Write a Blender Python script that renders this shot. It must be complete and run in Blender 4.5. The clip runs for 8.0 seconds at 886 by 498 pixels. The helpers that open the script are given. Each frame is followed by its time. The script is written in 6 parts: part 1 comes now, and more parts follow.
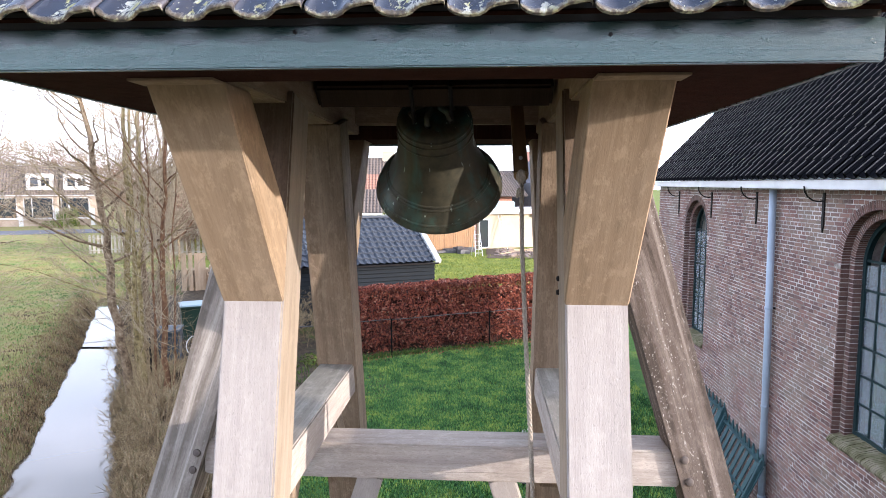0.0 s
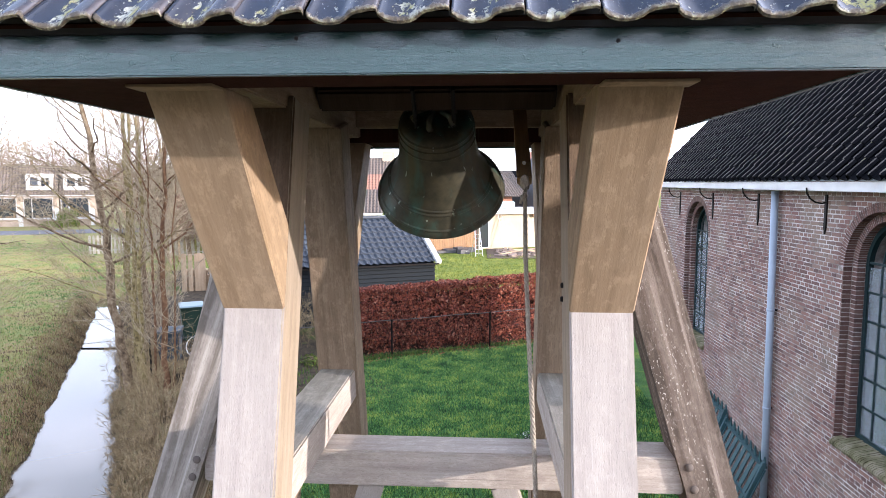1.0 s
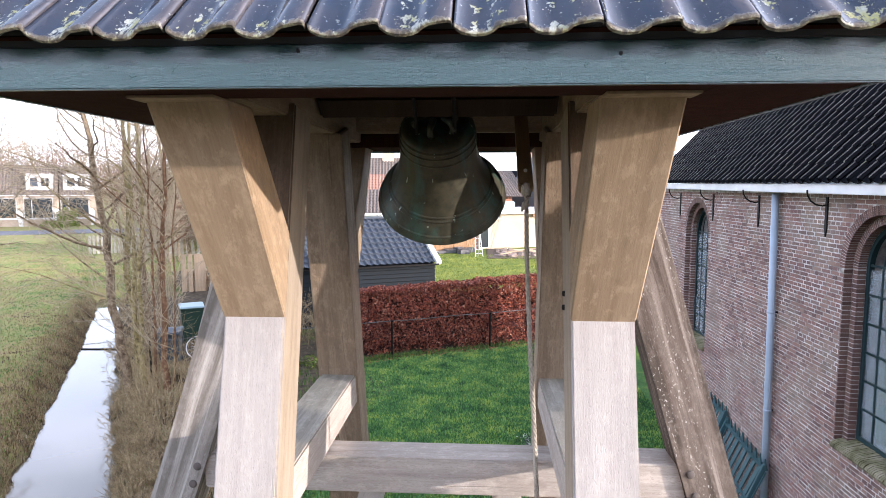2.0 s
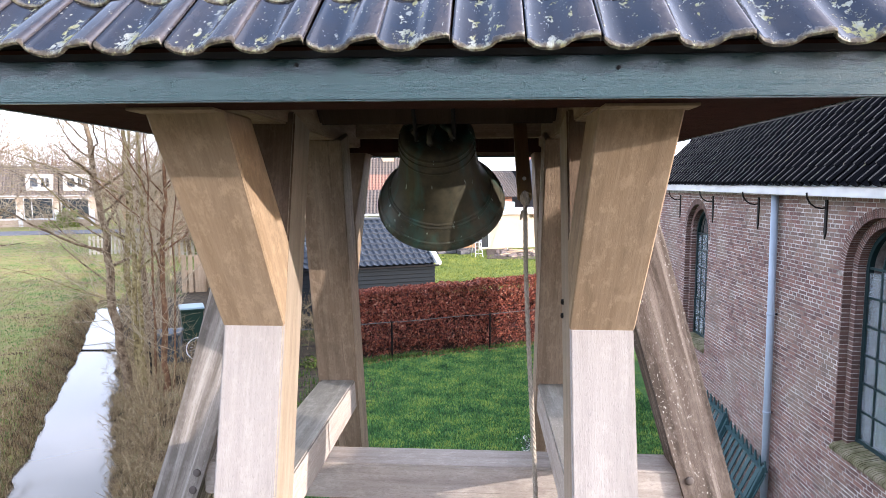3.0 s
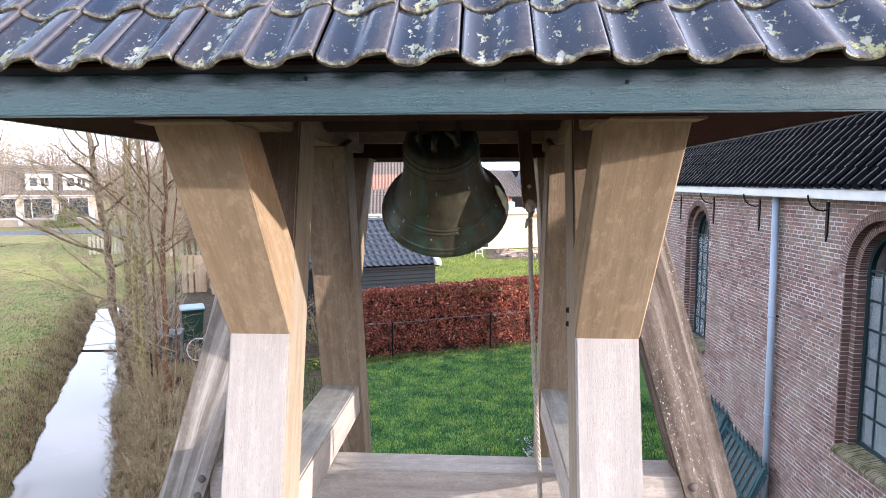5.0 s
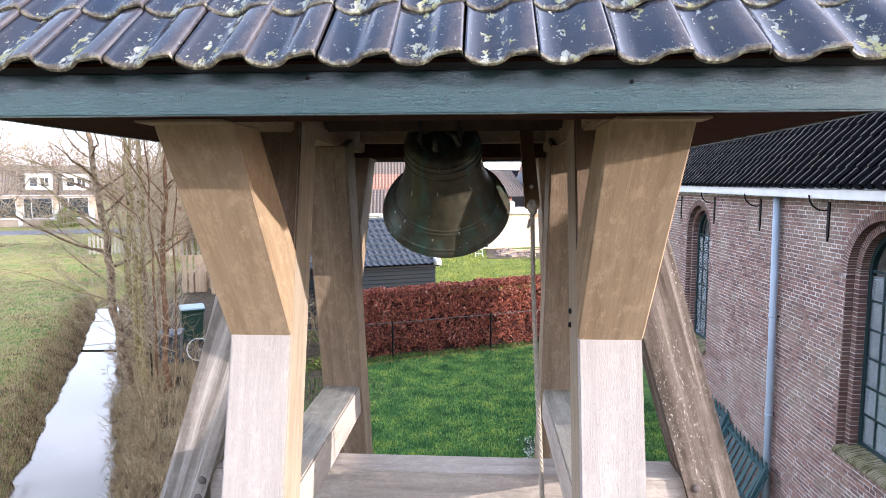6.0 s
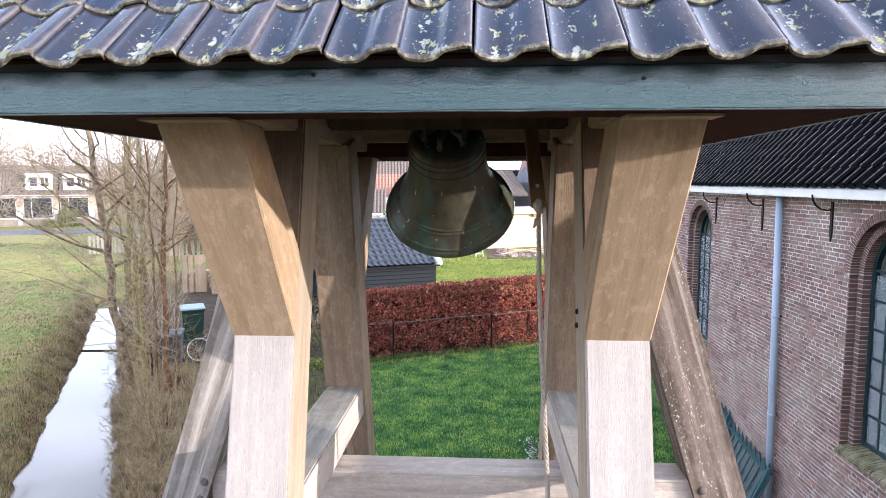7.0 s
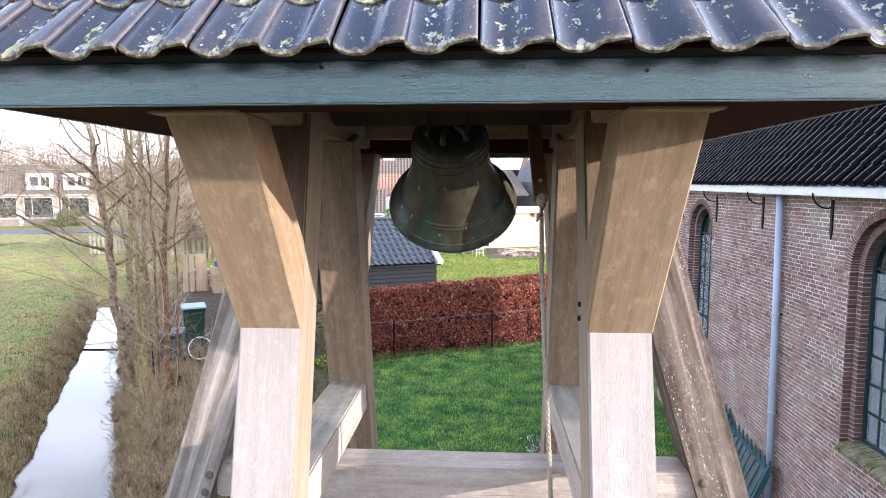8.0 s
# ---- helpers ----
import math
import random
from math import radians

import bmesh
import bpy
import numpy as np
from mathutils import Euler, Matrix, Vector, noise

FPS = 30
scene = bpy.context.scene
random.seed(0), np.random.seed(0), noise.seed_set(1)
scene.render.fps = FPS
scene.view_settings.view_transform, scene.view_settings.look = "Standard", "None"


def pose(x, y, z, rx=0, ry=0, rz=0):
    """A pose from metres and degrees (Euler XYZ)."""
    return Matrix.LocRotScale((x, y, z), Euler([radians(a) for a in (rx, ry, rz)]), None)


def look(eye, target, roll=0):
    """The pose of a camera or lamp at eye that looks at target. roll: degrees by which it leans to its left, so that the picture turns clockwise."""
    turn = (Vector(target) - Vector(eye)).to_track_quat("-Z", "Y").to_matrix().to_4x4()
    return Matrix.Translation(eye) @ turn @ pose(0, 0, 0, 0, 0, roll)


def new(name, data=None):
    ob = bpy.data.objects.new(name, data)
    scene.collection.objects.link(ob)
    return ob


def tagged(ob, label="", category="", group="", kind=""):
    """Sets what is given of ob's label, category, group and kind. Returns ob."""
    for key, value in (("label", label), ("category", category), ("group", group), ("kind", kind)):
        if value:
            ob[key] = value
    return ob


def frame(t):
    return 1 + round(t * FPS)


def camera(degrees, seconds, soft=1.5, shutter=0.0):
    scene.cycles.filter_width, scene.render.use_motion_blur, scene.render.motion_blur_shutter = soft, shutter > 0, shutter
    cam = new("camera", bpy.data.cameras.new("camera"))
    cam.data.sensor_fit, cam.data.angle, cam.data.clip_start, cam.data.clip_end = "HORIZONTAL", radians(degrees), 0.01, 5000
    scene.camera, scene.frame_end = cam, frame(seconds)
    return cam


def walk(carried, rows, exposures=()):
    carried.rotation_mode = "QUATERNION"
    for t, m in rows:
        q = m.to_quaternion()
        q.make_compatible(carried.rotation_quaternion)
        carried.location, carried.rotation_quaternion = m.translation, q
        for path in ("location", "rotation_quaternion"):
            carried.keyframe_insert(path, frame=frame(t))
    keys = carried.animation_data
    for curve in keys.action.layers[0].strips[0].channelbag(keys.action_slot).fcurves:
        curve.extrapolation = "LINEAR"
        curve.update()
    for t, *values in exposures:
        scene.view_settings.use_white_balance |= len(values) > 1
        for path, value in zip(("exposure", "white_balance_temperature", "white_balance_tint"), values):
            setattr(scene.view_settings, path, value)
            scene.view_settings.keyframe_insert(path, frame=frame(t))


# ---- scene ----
# camera: a small drone, rising a little and drifting sideways
cam = camera(70.5, 8.0, soft=0.8)
ROWS = [
    (0.0, 0.0000, 0.0000, 5.2500, 84.518, -0.022, 3.539),
    (0.5, -0.0060, 0.0151, 5.2632, 84.507, -0.029, 3.532),
    (1.0, -0.0136, 0.0342, 5.2754, 84.502, -0.008, 3.538),
    (1.5, -0.0202, 0.0441, 5.2936, 84.482, -0.013, 3.531),
    (3.0, -0.0155, 0.0421, 5.3485, 84.464, 0.033, 3.531),
    (3.5, -0.0051, 0.0457, 5.3692, 84.447, 0.032, 3.529),
    (4.0, -0.0081, 0.0463, 5.3793, 84.428, 0.035, 3.524),
    (4.5, -0.0255, 0.0374, 5.3843, 84.425, 0.023, 3.508),
    (6.0, -0.0492, 0.0526, 5.3893, 84.395, 0.033, 3.500),
    (6.5, -0.0526, 0.0703, 5.3900, 84.390, 0.049, 3.495),
    (7.0, -0.0735, 0.0810, 5.3860, 84.380, 0.042, 3.501),
    (7.5, -0.0849, 0.0729, 5.3765, 84.369, 0.027, 3.510),
    (8.0, -0.0876, 0.0515, 5.3612, 84.373, 0.021, 3.525),
]
walk(cam, [(t, pose(x, y, z, rx, ry, rz)) for t, x, y, z, rx, ry, rz in ROWS], exposures=[(0.0, 0.81, 5850, 16.5), (8.0, 1.00, 5850, 16.5)])

# ---- light: low winter sun from the right and a little behind, hazy bright sky ----
SUN_AZ, SUN_EL = 68.5, 10.4
to_sun = Vector((math.sin(radians(SUN_AZ)) * math.cos(radians(SUN_EL)), -math.cos(radians(SUN_AZ)) * math.cos(radians(SUN_EL)), math.sin(radians(SUN_EL))))
sun = new("sun", bpy.data.lights.new("sun", "SUN"))
sun.data.energy, sun.data.angle, sun.data.color = 4.4, radians(0.6), (1.0, 0.87, 0.72)
sun.matrix_world = look(to_sun * 60, (0, 0, 0))

world = bpy.data.worlds.new("world")
scene.world = world
world.use_nodes = True
wt = world.node_tree
wn, wl = wt.nodes, wt.links
sky = wn.new("ShaderNodeTexSky")
sky.sky_type, sky.sun_disc = "NISHITA", False
sky.sun_elevation, sky.sun_rotation = radians(SUN_EL), math.atan2(to_sun.x, to_sun.y)
sky.air_density, sky.dust_density = 1.0, 2.5
# thin bright cloud over the blue
wc = wn.new("ShaderNodeTexCoord")
wm = wn.new("ShaderNodeMapping")
wm.inputs["Scale"].default_value = (1.0, 1.0, 3.5)
wnoise = wn.new("ShaderNodeTexNoise")
wnoise.inputs["Scale"].default_value, wnoise.inputs["Detail"].default_value = 2.2, 6.0
wr = wn.new("ShaderNodeValToRGB")
wr.color_ramp.elements[0].position, wr.color_ramp.elements[0].color = 0.30, (0.25, 0.25, 0.25, 1)
wr.color_ramp.elements[1].position, wr.color_ramp.elements[1].color = 0.62, (0.85, 0.85, 0.85, 1)
wmix = wn.new("ShaderNodeMix")
wmix.data_type = "RGBA"
wmix.inputs["B"].default_value = (8.3, 8.5, 9.3, 1)
wl.new(wc.outputs["Generated"], wm.inputs["Vector"])
wl.new(wm.outputs["Vector"], wnoise.inputs["Vector"])
wl.new(wnoise.outputs["Fac"], wr.inputs["Fac"])
# the haze is thickest low down, a little more so towards the sun; the blue shows through overhead
whaze = wn.new("ShaderNodeVectorMath")
whaze.operation = "DOT_PRODUCT"
whaze.inputs[1].default_value = (to_sun.x * 0.2, to_sun.y * 0.2, -1.0)
wramp = wn.new("ShaderNodeMapRange")
wramp.inputs["From Min"].default_value, wramp.inputs["From Max"].default_value = -0.93, -0.60
wramp.inputs["To Min"].default_value, wramp.inputs["To Max"].default_value = 0.10, 1.0
wmul = wn.new("ShaderNodeMath")
wmul.operation = "MULTIPLY"
wl.new(wc.outputs["Generated"], whaze.inputs[0])
wl.new(whaze.outputs["Value"], wramp.inputs["Value"])
wl.new(wramp.outputs["Result"], wmul.inputs[0])
wl.new(wr.outputs["Color"], wmul.inputs[1])
wl.new(wmul.outputs[0], wmix.inputs["Factor"])
wl.new(sky.outputs["Color"], wmix.inputs["A"])
wl.new(wmix.outputs["Result"], wn["Background"].inputs["Color"])
wn["Background"].inputs["Strength"].default_value = 0.30


# ---- materials ----
class Mat:
    """A small wrapper that strings procedural nodes together."""

    def __init__(self, name, rough=0.7, metal=0.0, spec=0.5):
        self.m = bpy.data.materials.new(name)
        self.m.use_nodes = True
        self.t = self.m.node_tree
        self.n, self.l = self.t.nodes, self.t.links
        self.b = self.n["Principled BSDF"]
        self.b.inputs["Roughness"].default_value = rough
        self.b.inputs["Metallic"].default_value = metal
        self.b.inputs["Specular IOR Level"].default_value = spec
        self.co = self.n.new("ShaderNodeTexCoord")

    def vec(self, scale=(1, 1, 1), space="Object", shift=None):
        mp = self.n.new("ShaderNodeMapping")
        mp.inputs["Scale"].default_value = scale
        if space == "World":
            g = self.n.new("ShaderNodeNewGeometry")
            self.l.new(g.outputs["Position"], mp.inputs["Vector"])
        else:
            self.l.new(self.co.outputs[space], mp.inputs["Vector"])
        if shift:
            self.l.new(shift, mp.inputs["Location"])
        return mp.outputs["Vector"]

    def noise(self, vec, scale, detail=4.0, rough=0.55, warp=0.0):
        nd = self.n.new("ShaderNodeTexNoise")
        nd.inputs["Scale"].default_value, nd.inputs["Detail"].default_value = scale, detail
        nd.inputs["Roughness"].default_value, nd.inputs["Distortion"].default_value = rough, warp
        self.l.new(vec, nd.inputs["Vector"])
        return nd.outputs["Fac"]

    def wave(self, vec, scale, axis="X", warp=3.0, detail=3.0):
        nd = self.n.new("ShaderNodeTexWave")
        nd.wave_type, nd.bands_direction = "BANDS", axis
        nd.inputs["Scale"].default_value, nd.inputs["Distortion"].default_value = scale, warp
        nd.inputs["Detail"].default_value = detail
        self.l.new(vec, nd.inputs["Vector"])
        return nd.outputs["Fac"]

    def ramp(self, fac, *stops):
        nd = self.n.new("ShaderNodeValToRGB")
        e = nd.color_ramp.elements
        while len(e) < len(stops):
            e.new(0.5)
        for k, (p, c) in enumerate(stops):
            e[k].position = p
            e[k].color = (*c, 1) if isinstance(c, tuple) else (c, c, c, 1)
        self.l.new(fac, nd.inputs["Fac"])
        return nd.outputs["Color"]

    def mix(self, fac, a, b, kind="MIX"):
        nd = self.n.new("ShaderNodeMix")
        nd.data_type, nd.blend_type = "RGBA", kind
        for key, v in (("Factor", fac), ("A", a), ("B", b)):
            if isinstance(v, (int, float)):
                nd.inputs[key].default_value = v if key == "Factor" else (v, v, v, 1)
            elif isinstance(v, tuple):
                nd.inputs[key].default_value = (*v, 1)
            else:
                self.l.new(v, nd.inputs[key])
        return nd.outputs["Result"]

    def math(self, op, a, b=0.0):
        nd = self.n.new("ShaderNodeMath")
        nd.operation = op
        for k, v in enumerate((a, b)):
            if isinstance(v, (int, float)):
                nd.inputs[k].default_value = v
            else:
                self.l.new(v, nd.inputs[k])
        return nd.outputs[0]

    def random(self):
        return self.n.new("ShaderNodeObjectInfo").outputs["Random"]

    def island(self):
        return self.n.new("ShaderNodeNewGeometry").outputs["Random Per Island"]

    def color(self, c):
        if isinstance(c, tuple):
            self.b.inputs["Base Color"].default_value = (*c, 1)
        else:
            self.l.new(c, self.b.inputs["Base Color"])
        return self

    def gloss(self, fac):
        self.l.new(fac, self.b.inputs["Roughness"])
        return self

    def bump(self, height, strength=0.3, dist=0.01):
        nd = self.n.new("ShaderNodeBump")
        nd.inputs["Strength"].default_value, nd.inputs["Distance"].default_value = strength, dist
        self.l.new(height, nd.inputs["Height"])
        self.l.new(nd.outputs["Normal"], self.b.inputs["Normal"])
        return self


def timber_mat(name, dark, mid, pale, stain, rough=0.75, stain_amount=0.5, flecks=0.0, bands=0.0, mottle=0.0, crack_amount=0.3, spec=0.3, grain=0.82, relief=0.4):
    """Sawn oak: lengthwise grain, pores and checks, broad stain bands, pale blotches and lichen flecks."""
    m = Mat(name, rough, spec=spec)
    r = m.random()
    off = m.mix(1.0, r, (7.0, 3.0, 11.0), "MULTIPLY")
    v = m.vec((1, 1, 0.06), shift=off)
    fine = m.noise(v, 110, 6, 0.65)
    band = m.noise(v, 15, 5, 0.65, 0.3)
    big = m.noise(m.vec((1, 1, 0.35), shift=off), 2.6, 4)
    c = m.ramp(band, (0.28, dark), (0.5, mid), (0.75, pale))
    c = m.mix(m.ramp(fine, (0.35, 0.0), (0.62, 1.0)), m.mix(1.0, c, grain, "MULTIPLY"), c)
    c = m.mix(m.ramp(big, (0.45, 0.0), (0.70, stain_amount)), c, stain)
    if bands:
        broad = m.noise(m.vec((1, 1, 0.035), shift=off), 15, 3, 0.5, 0.4)
        c = m.mix(m.ramp(broad, (0.50, 0.0), (0.57, bands)), c, tuple(k * 0.62 for k in dark))
        c = m.mix(m.ramp(broad, (0.33, bands), (0.42, 0.0)), c, tuple(min(0.7, k * 1.15) for k in pale))
    if mottle:
        blot = m.noise(m.vec((1, 1, 0.55), shift=off), 20, 7, 0.75)
        c = m.mix(m.ramp(blot, (0.50, 0.0), (0.64, mottle)), c, tuple(min(0.8, k * 1.22) for k in pale))
        c = m.mix(m.ramp(m.noise(m.vec((1, 1, 0.3), shift=off), 7, 7, 0.75), (0.52, 0.0), (0.68, mottle)), c, tuple(k * 0.72 for k in dark))
    crack = m.ramp(m.noise(m.vec((1, 1, 0.03), shift=off), 42, 2, 0.4, 0.3), (0.25, 1.0), (0.28, 0.0))
    pore = m.ramp(m.noise(m.vec((1, 1, 0.16), shift=off), 300, 2, 0.5), (0.34, 1.0), (0.44, 0.0))
    c = m.mix(m.mix(1.0, pore, relief * 0.7, "MULTIPLY"), c, tuple(k * 0.45 for k in dark))
    c = m.mix(m.mix(1.0, crack, crack_amount, "MULTIPLY"), c, (0.08, 0.062, 0.05))
    h = m.math("SUBTRACT", fine, m.math("MULTIPLY", crack, 1.2))
    h = m.math("SUBTRACT", h, m.math("MULTIPLY", pore, 0.5))
    if flecks:
        grow_on = m.ramp(m.noise(m.vec((1, 1, 0.10), shift=off), 11, 4, 0.6), (0.46, 0.0), (0.60, 1.0))
        sp = m.ramp(m.noise(m.vec((1, 1, 0.5), shift=off), 105, 4, 0.6), (0.60, 0.0), (0.65, flecks))
        c = m.mix(m.math("MULTIPLY", sp, grow_on), c, (0.60, 0.58, 0.53))
    return m.color(c).bump(h, relief, 0.004).m


M = {}
M["wood_sheltered"] = timber_mat("wood_sheltered", (0.205, 0.143, 0.085), (0.295, 0.212, 0.132), (0.375, 0.278, 0.182), (0.32, 0.248, 0.172), 0.7, 0.5, 0.0, 0.0, 0.55, 0.15, 0.3, 0.90, 0.16)
M["wood_weathered"] = timber_mat("wood_weathered", (0.335, 0.302, 0.275), (0.375, 0.343, 0.315), (0.415, 0.382, 0.352), (0.38, 0.345, 0.315), 0.8, 0.4, 0.0, 0.12, 0.28, 0.2, 0.3, 0.90, 0.3)
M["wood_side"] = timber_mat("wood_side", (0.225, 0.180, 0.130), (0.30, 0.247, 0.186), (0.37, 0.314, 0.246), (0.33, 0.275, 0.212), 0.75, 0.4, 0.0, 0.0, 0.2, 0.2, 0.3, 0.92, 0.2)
M["wood_grey"] = timber_mat("wood_grey", (0.095, 0.072, 0.056), (0.165, 0.130, 0.105), (0.29, 0.245, 0.21), (0.115, 0.09, 0.072), 0.85, 0.75, 0.75, 0.85, 0.25, 0.5)
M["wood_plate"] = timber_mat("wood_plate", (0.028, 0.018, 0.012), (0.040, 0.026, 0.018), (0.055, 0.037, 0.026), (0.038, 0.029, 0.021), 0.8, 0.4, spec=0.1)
M["wood_streaked"] = timber_mat("wood_streaked", (0.22, 0.19, 0.16), (0.36, 0.325, 0.285), (0.47, 0.435, 0.395), (0.29, 0.255, 0.215), 0.85, 0.6, 0.2, 0.75, 0.2, 0.4)
M["wood_beam"] = timber_mat("wood_beam", (0.33, 0.285, 0.245), (0.45, 0.40, 0.355), (0.55, 0.50, 0.45), (0.39, 0.35, 0.305), 0.85, 0.6, 0.1, 0.15, 0.35, 0.4)
# brown oak of the leg tops, darkened further to paint in shade under the eaves
M["wood_head_shade"] = timber_mat("wood_head_shade", (0.105, 0.072, 0.048), (0.16, 0.112, 0.076), (0.215, 0.158, 0.11), (0.15, 0.11, 0.08), 0.75, 0.4, 0.0, 0.0, 0.4, 0.25)
M["wood_mossy"] = timber_mat("wood_mossy", (0.22, 0.205, 0.17), (0.33, 0.305, 0.26), (0.43, 0.40, 0.35), (0.26, 0.25, 0.18), 0.9, 0.6, 0.3, 0.35, 0.3, 0.4)
M["wood_inner"] = timber_mat("wood_inner", (0.20, 0.143, 0.095), (0.295, 0.220, 0.150), (0.38, 0.295, 0.21), (0.31, 0.248, 0.18), 0.75, 0.4, 0.0, 0.0, 0.5, 0.3)
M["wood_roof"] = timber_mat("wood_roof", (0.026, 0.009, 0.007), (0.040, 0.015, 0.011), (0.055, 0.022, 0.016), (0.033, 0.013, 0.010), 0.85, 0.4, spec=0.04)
M["wood_lever"] = timber_mat("wood_lever", (0.20, 0.115, 0.05), (0.29, 0.18, 0.08), (0.36, 0.24, 0.12), (0.20, 0.135, 0.07), 0.6, 0.3)
M["wood_pallet"] = timber_mat("wood_pallet", (0.33, 0.22, 0.13), (0.46, 0.33, 0.21), (0.54, 0.42, 0.29), (0.36, 0.29, 0.21), 0.8, 0.4)
M["wood_fence"] = timber_mat("wood_fence", (0.21, 0.115, 0.055), (0.30, 0.175, 0.085), (0.37, 0.23, 0.12), (0.23, 0.15, 0.09), 0.7, 0.4)


def paint_mat(name, col, rough=0.4, worn=(0.3, 0.3, 0.3), wear=0.3, relief=0.3, scale=1.0, spec=0.4):
    m = Mat(name, rough, spec=spec)
    v = m.vec((0.35 * scale, scale, scale))
    n1, n2 = m.noise(v, 3, 5), m.noise(v, 60, 4, 0.6)
    c = m.mix(m.ramp(n1, (0.35, 0.0), (0.7, 1.0)), tuple(k * 0.82 for k in col), col)
    c = m.mix(m.ramp(n2, (0.66, 0.0), (0.75, wear)), c, worn)
    return m.color(c).gloss(m.ramp(n1, (0.3, rough - 0.08), (0.7, rough + 0.12))).bump(n2, relief, 0.003).m


def board_paint_mat(name, col):
    """Old oil paint on a board: the grain shows through, with brush marks, blisters and flaked spots."""
    m = Mat(name, 0.25, spec=0.85)
    r = m.random()
    off = m.mix(1.0, r, (3.0, 5.0, 7.0), "MULTIPLY")
    grain = m.noise(m.vec((0.05, 1, 1), shift=off), 150, 5, 0.65)
    brush = m.noise(m.vec((0.12, 1, 1), shift=off), 38, 4, 0.6)
    big = m.noise(m.vec((0.5, 1, 1), shift=off), 3.2, 4)
    spot = m.noise(m.vec((0.7, 1, 1), shift=off), 44, 3, 0.5)
    c = m.mix(m.ramp(big, (0.35, 0.0), (0.7, 1.0)), tuple(k * 0.78 for k in col), col)
    c = m.mix(m.ramp(grain, (0.30, 0.35), (0.48, 0.0)), c, tuple(k * 0.5 for k in col))
    flake = m.ramp(m.math("MULTIPLY", m.ramp(spot, (0.70, 0.0), (0.73, 1.0)), m.ramp(m.noise(m.vec((0.6, 1, 1), shift=off), 5, 2), (0.45, 0.0), (0.55, 1.0))), (0.0, 0.0), (1.0, 0.45))
    c = m.mix(flake, c, (0.07, 0.125, 0.13))
    h = m.math("ADD", m.math("MULTIPLY", grain, 0.45), m.math("MULTIPLY", m.noise(m.vec((0.8, 1, 1), shift=off), 210, 4, 0.6), 0.75))
    h = m.math("ADD", h, m.math("MULTIPLY", m.ramp(spot, (0.68, 0.0), (0.72, 1.0)), 0.8))
    return m.color(c).gloss(m.ramp(brush, (0.3, 0.20), (0.7, 0.38))).bump(h, 0.40, 0.002).m


M["paint_green"] = board_paint_mat("paint_green", (0.025, 0.068, 0.072))
M["paint_white"] = paint_mat("paint_white", (0.70, 0.70, 0.69), 0.45, (0.6, 0.59, 0.55), 0.2, 0.1)
M["paint_offwhite"] = paint_mat("paint_offwhite", (0.50, 0.46, 0.38), 0.6, (0.4, 0.36, 0.28), 0.3, 0.1)
M["paint_iron"] = paint_mat("paint_iron", (0.009, 0.008, 0.008), 0.55, (0.06, 0.032, 0.02), 0.3, 0.3, 1.0, 0.15)
M["paint_fence"] = paint_mat("paint_fence", (0.035, 0.085, 0.095), 0.4, (0.12, 0.15, 0.14), 0.3, 0.2)
M["paint_shed"] = paint_mat("paint_shed", (0.017, 0.021, 0.025), 0.75, (0.03, 0.034, 0.038), 0.3, 0.3, 1.0, 0.12)
M["paint_window"] = paint_mat("paint_window", (0.014, 0.036, 0.04), 0.4, (0.15, 0.18, 0.18), 0.2, 0.1)
M["pvc_grey"] = paint_mat("pvc_grey", (0.36, 0.43, 0.52), 0.45, (0.35, 0.40, 0.45), 0.3, 0.05)
M["zinc"] = paint_mat("zinc", (0.30, 0.34, 0.39), 0.45, (0.4, 0.42, 0.44), 0.3, 0.1)
M["batten_dark"] = paint_mat("batten_dark", (0.06, 0.06, 0.067), 0.6, (0.12, 0.12, 0.12), 0.4, 0.4)
M["plastic_green"] = paint_mat("plastic_green", (0.014, 0.046, 0.032), 0.45, (0.06, 0.12, 0.09), 0.2, 0.05)
M["plastic_grey"] = paint_mat("plastic_grey", (0.045, 0.065, 0.085), 0.45, (0.1, 0.12, 0.13), 0.2, 0.05)
M["plastic_pale"] = paint_mat("plastic_pale", (0.26, 0.36, 0.40), 0.4, (0.5, 0.58, 0.6), 0.3, 0.05)
M["plastic_blue"] = paint_mat("plastic_blue", (0.02, 0.12, 0.32), 0.45, (0.1, 0.2, 0.3), 0.2, 0.05)
M["wire"] = paint_mat("wire", (0.12, 0.12, 0.12), 0.5, (0.2, 0.18, 0.16), 0.3, 0.1)
M["rubber"] = paint_mat("rubber", (0.02, 0.02, 0.022), 0.7, (0.06, 0.06, 0.06), 0.2, 0.1)
M["rust"] = paint_mat("rust", (0.13, 0.108, 0.095), 0.7, (0.20, 0.13, 0.09), 0.5, 0.4)
M["alu"] = Mat("alu", 0.35, 0.9).color((0.7, 0.71, 0.72)).m
M["steel_grey"] = Mat("steel_grey", 0.45, 0.8).color((0.32, 0.31, 0.30)).m


def glass_mat():
    m = Mat("window_glass", 0.03)
    m.b.inputs["Transmission Weight"].default_value = 0.72
    m.b.inputs["IOR"].default_value = 1.5
    return m.color((0.55, 0.62, 0.66)).m


M["glass"] = glass_mat()


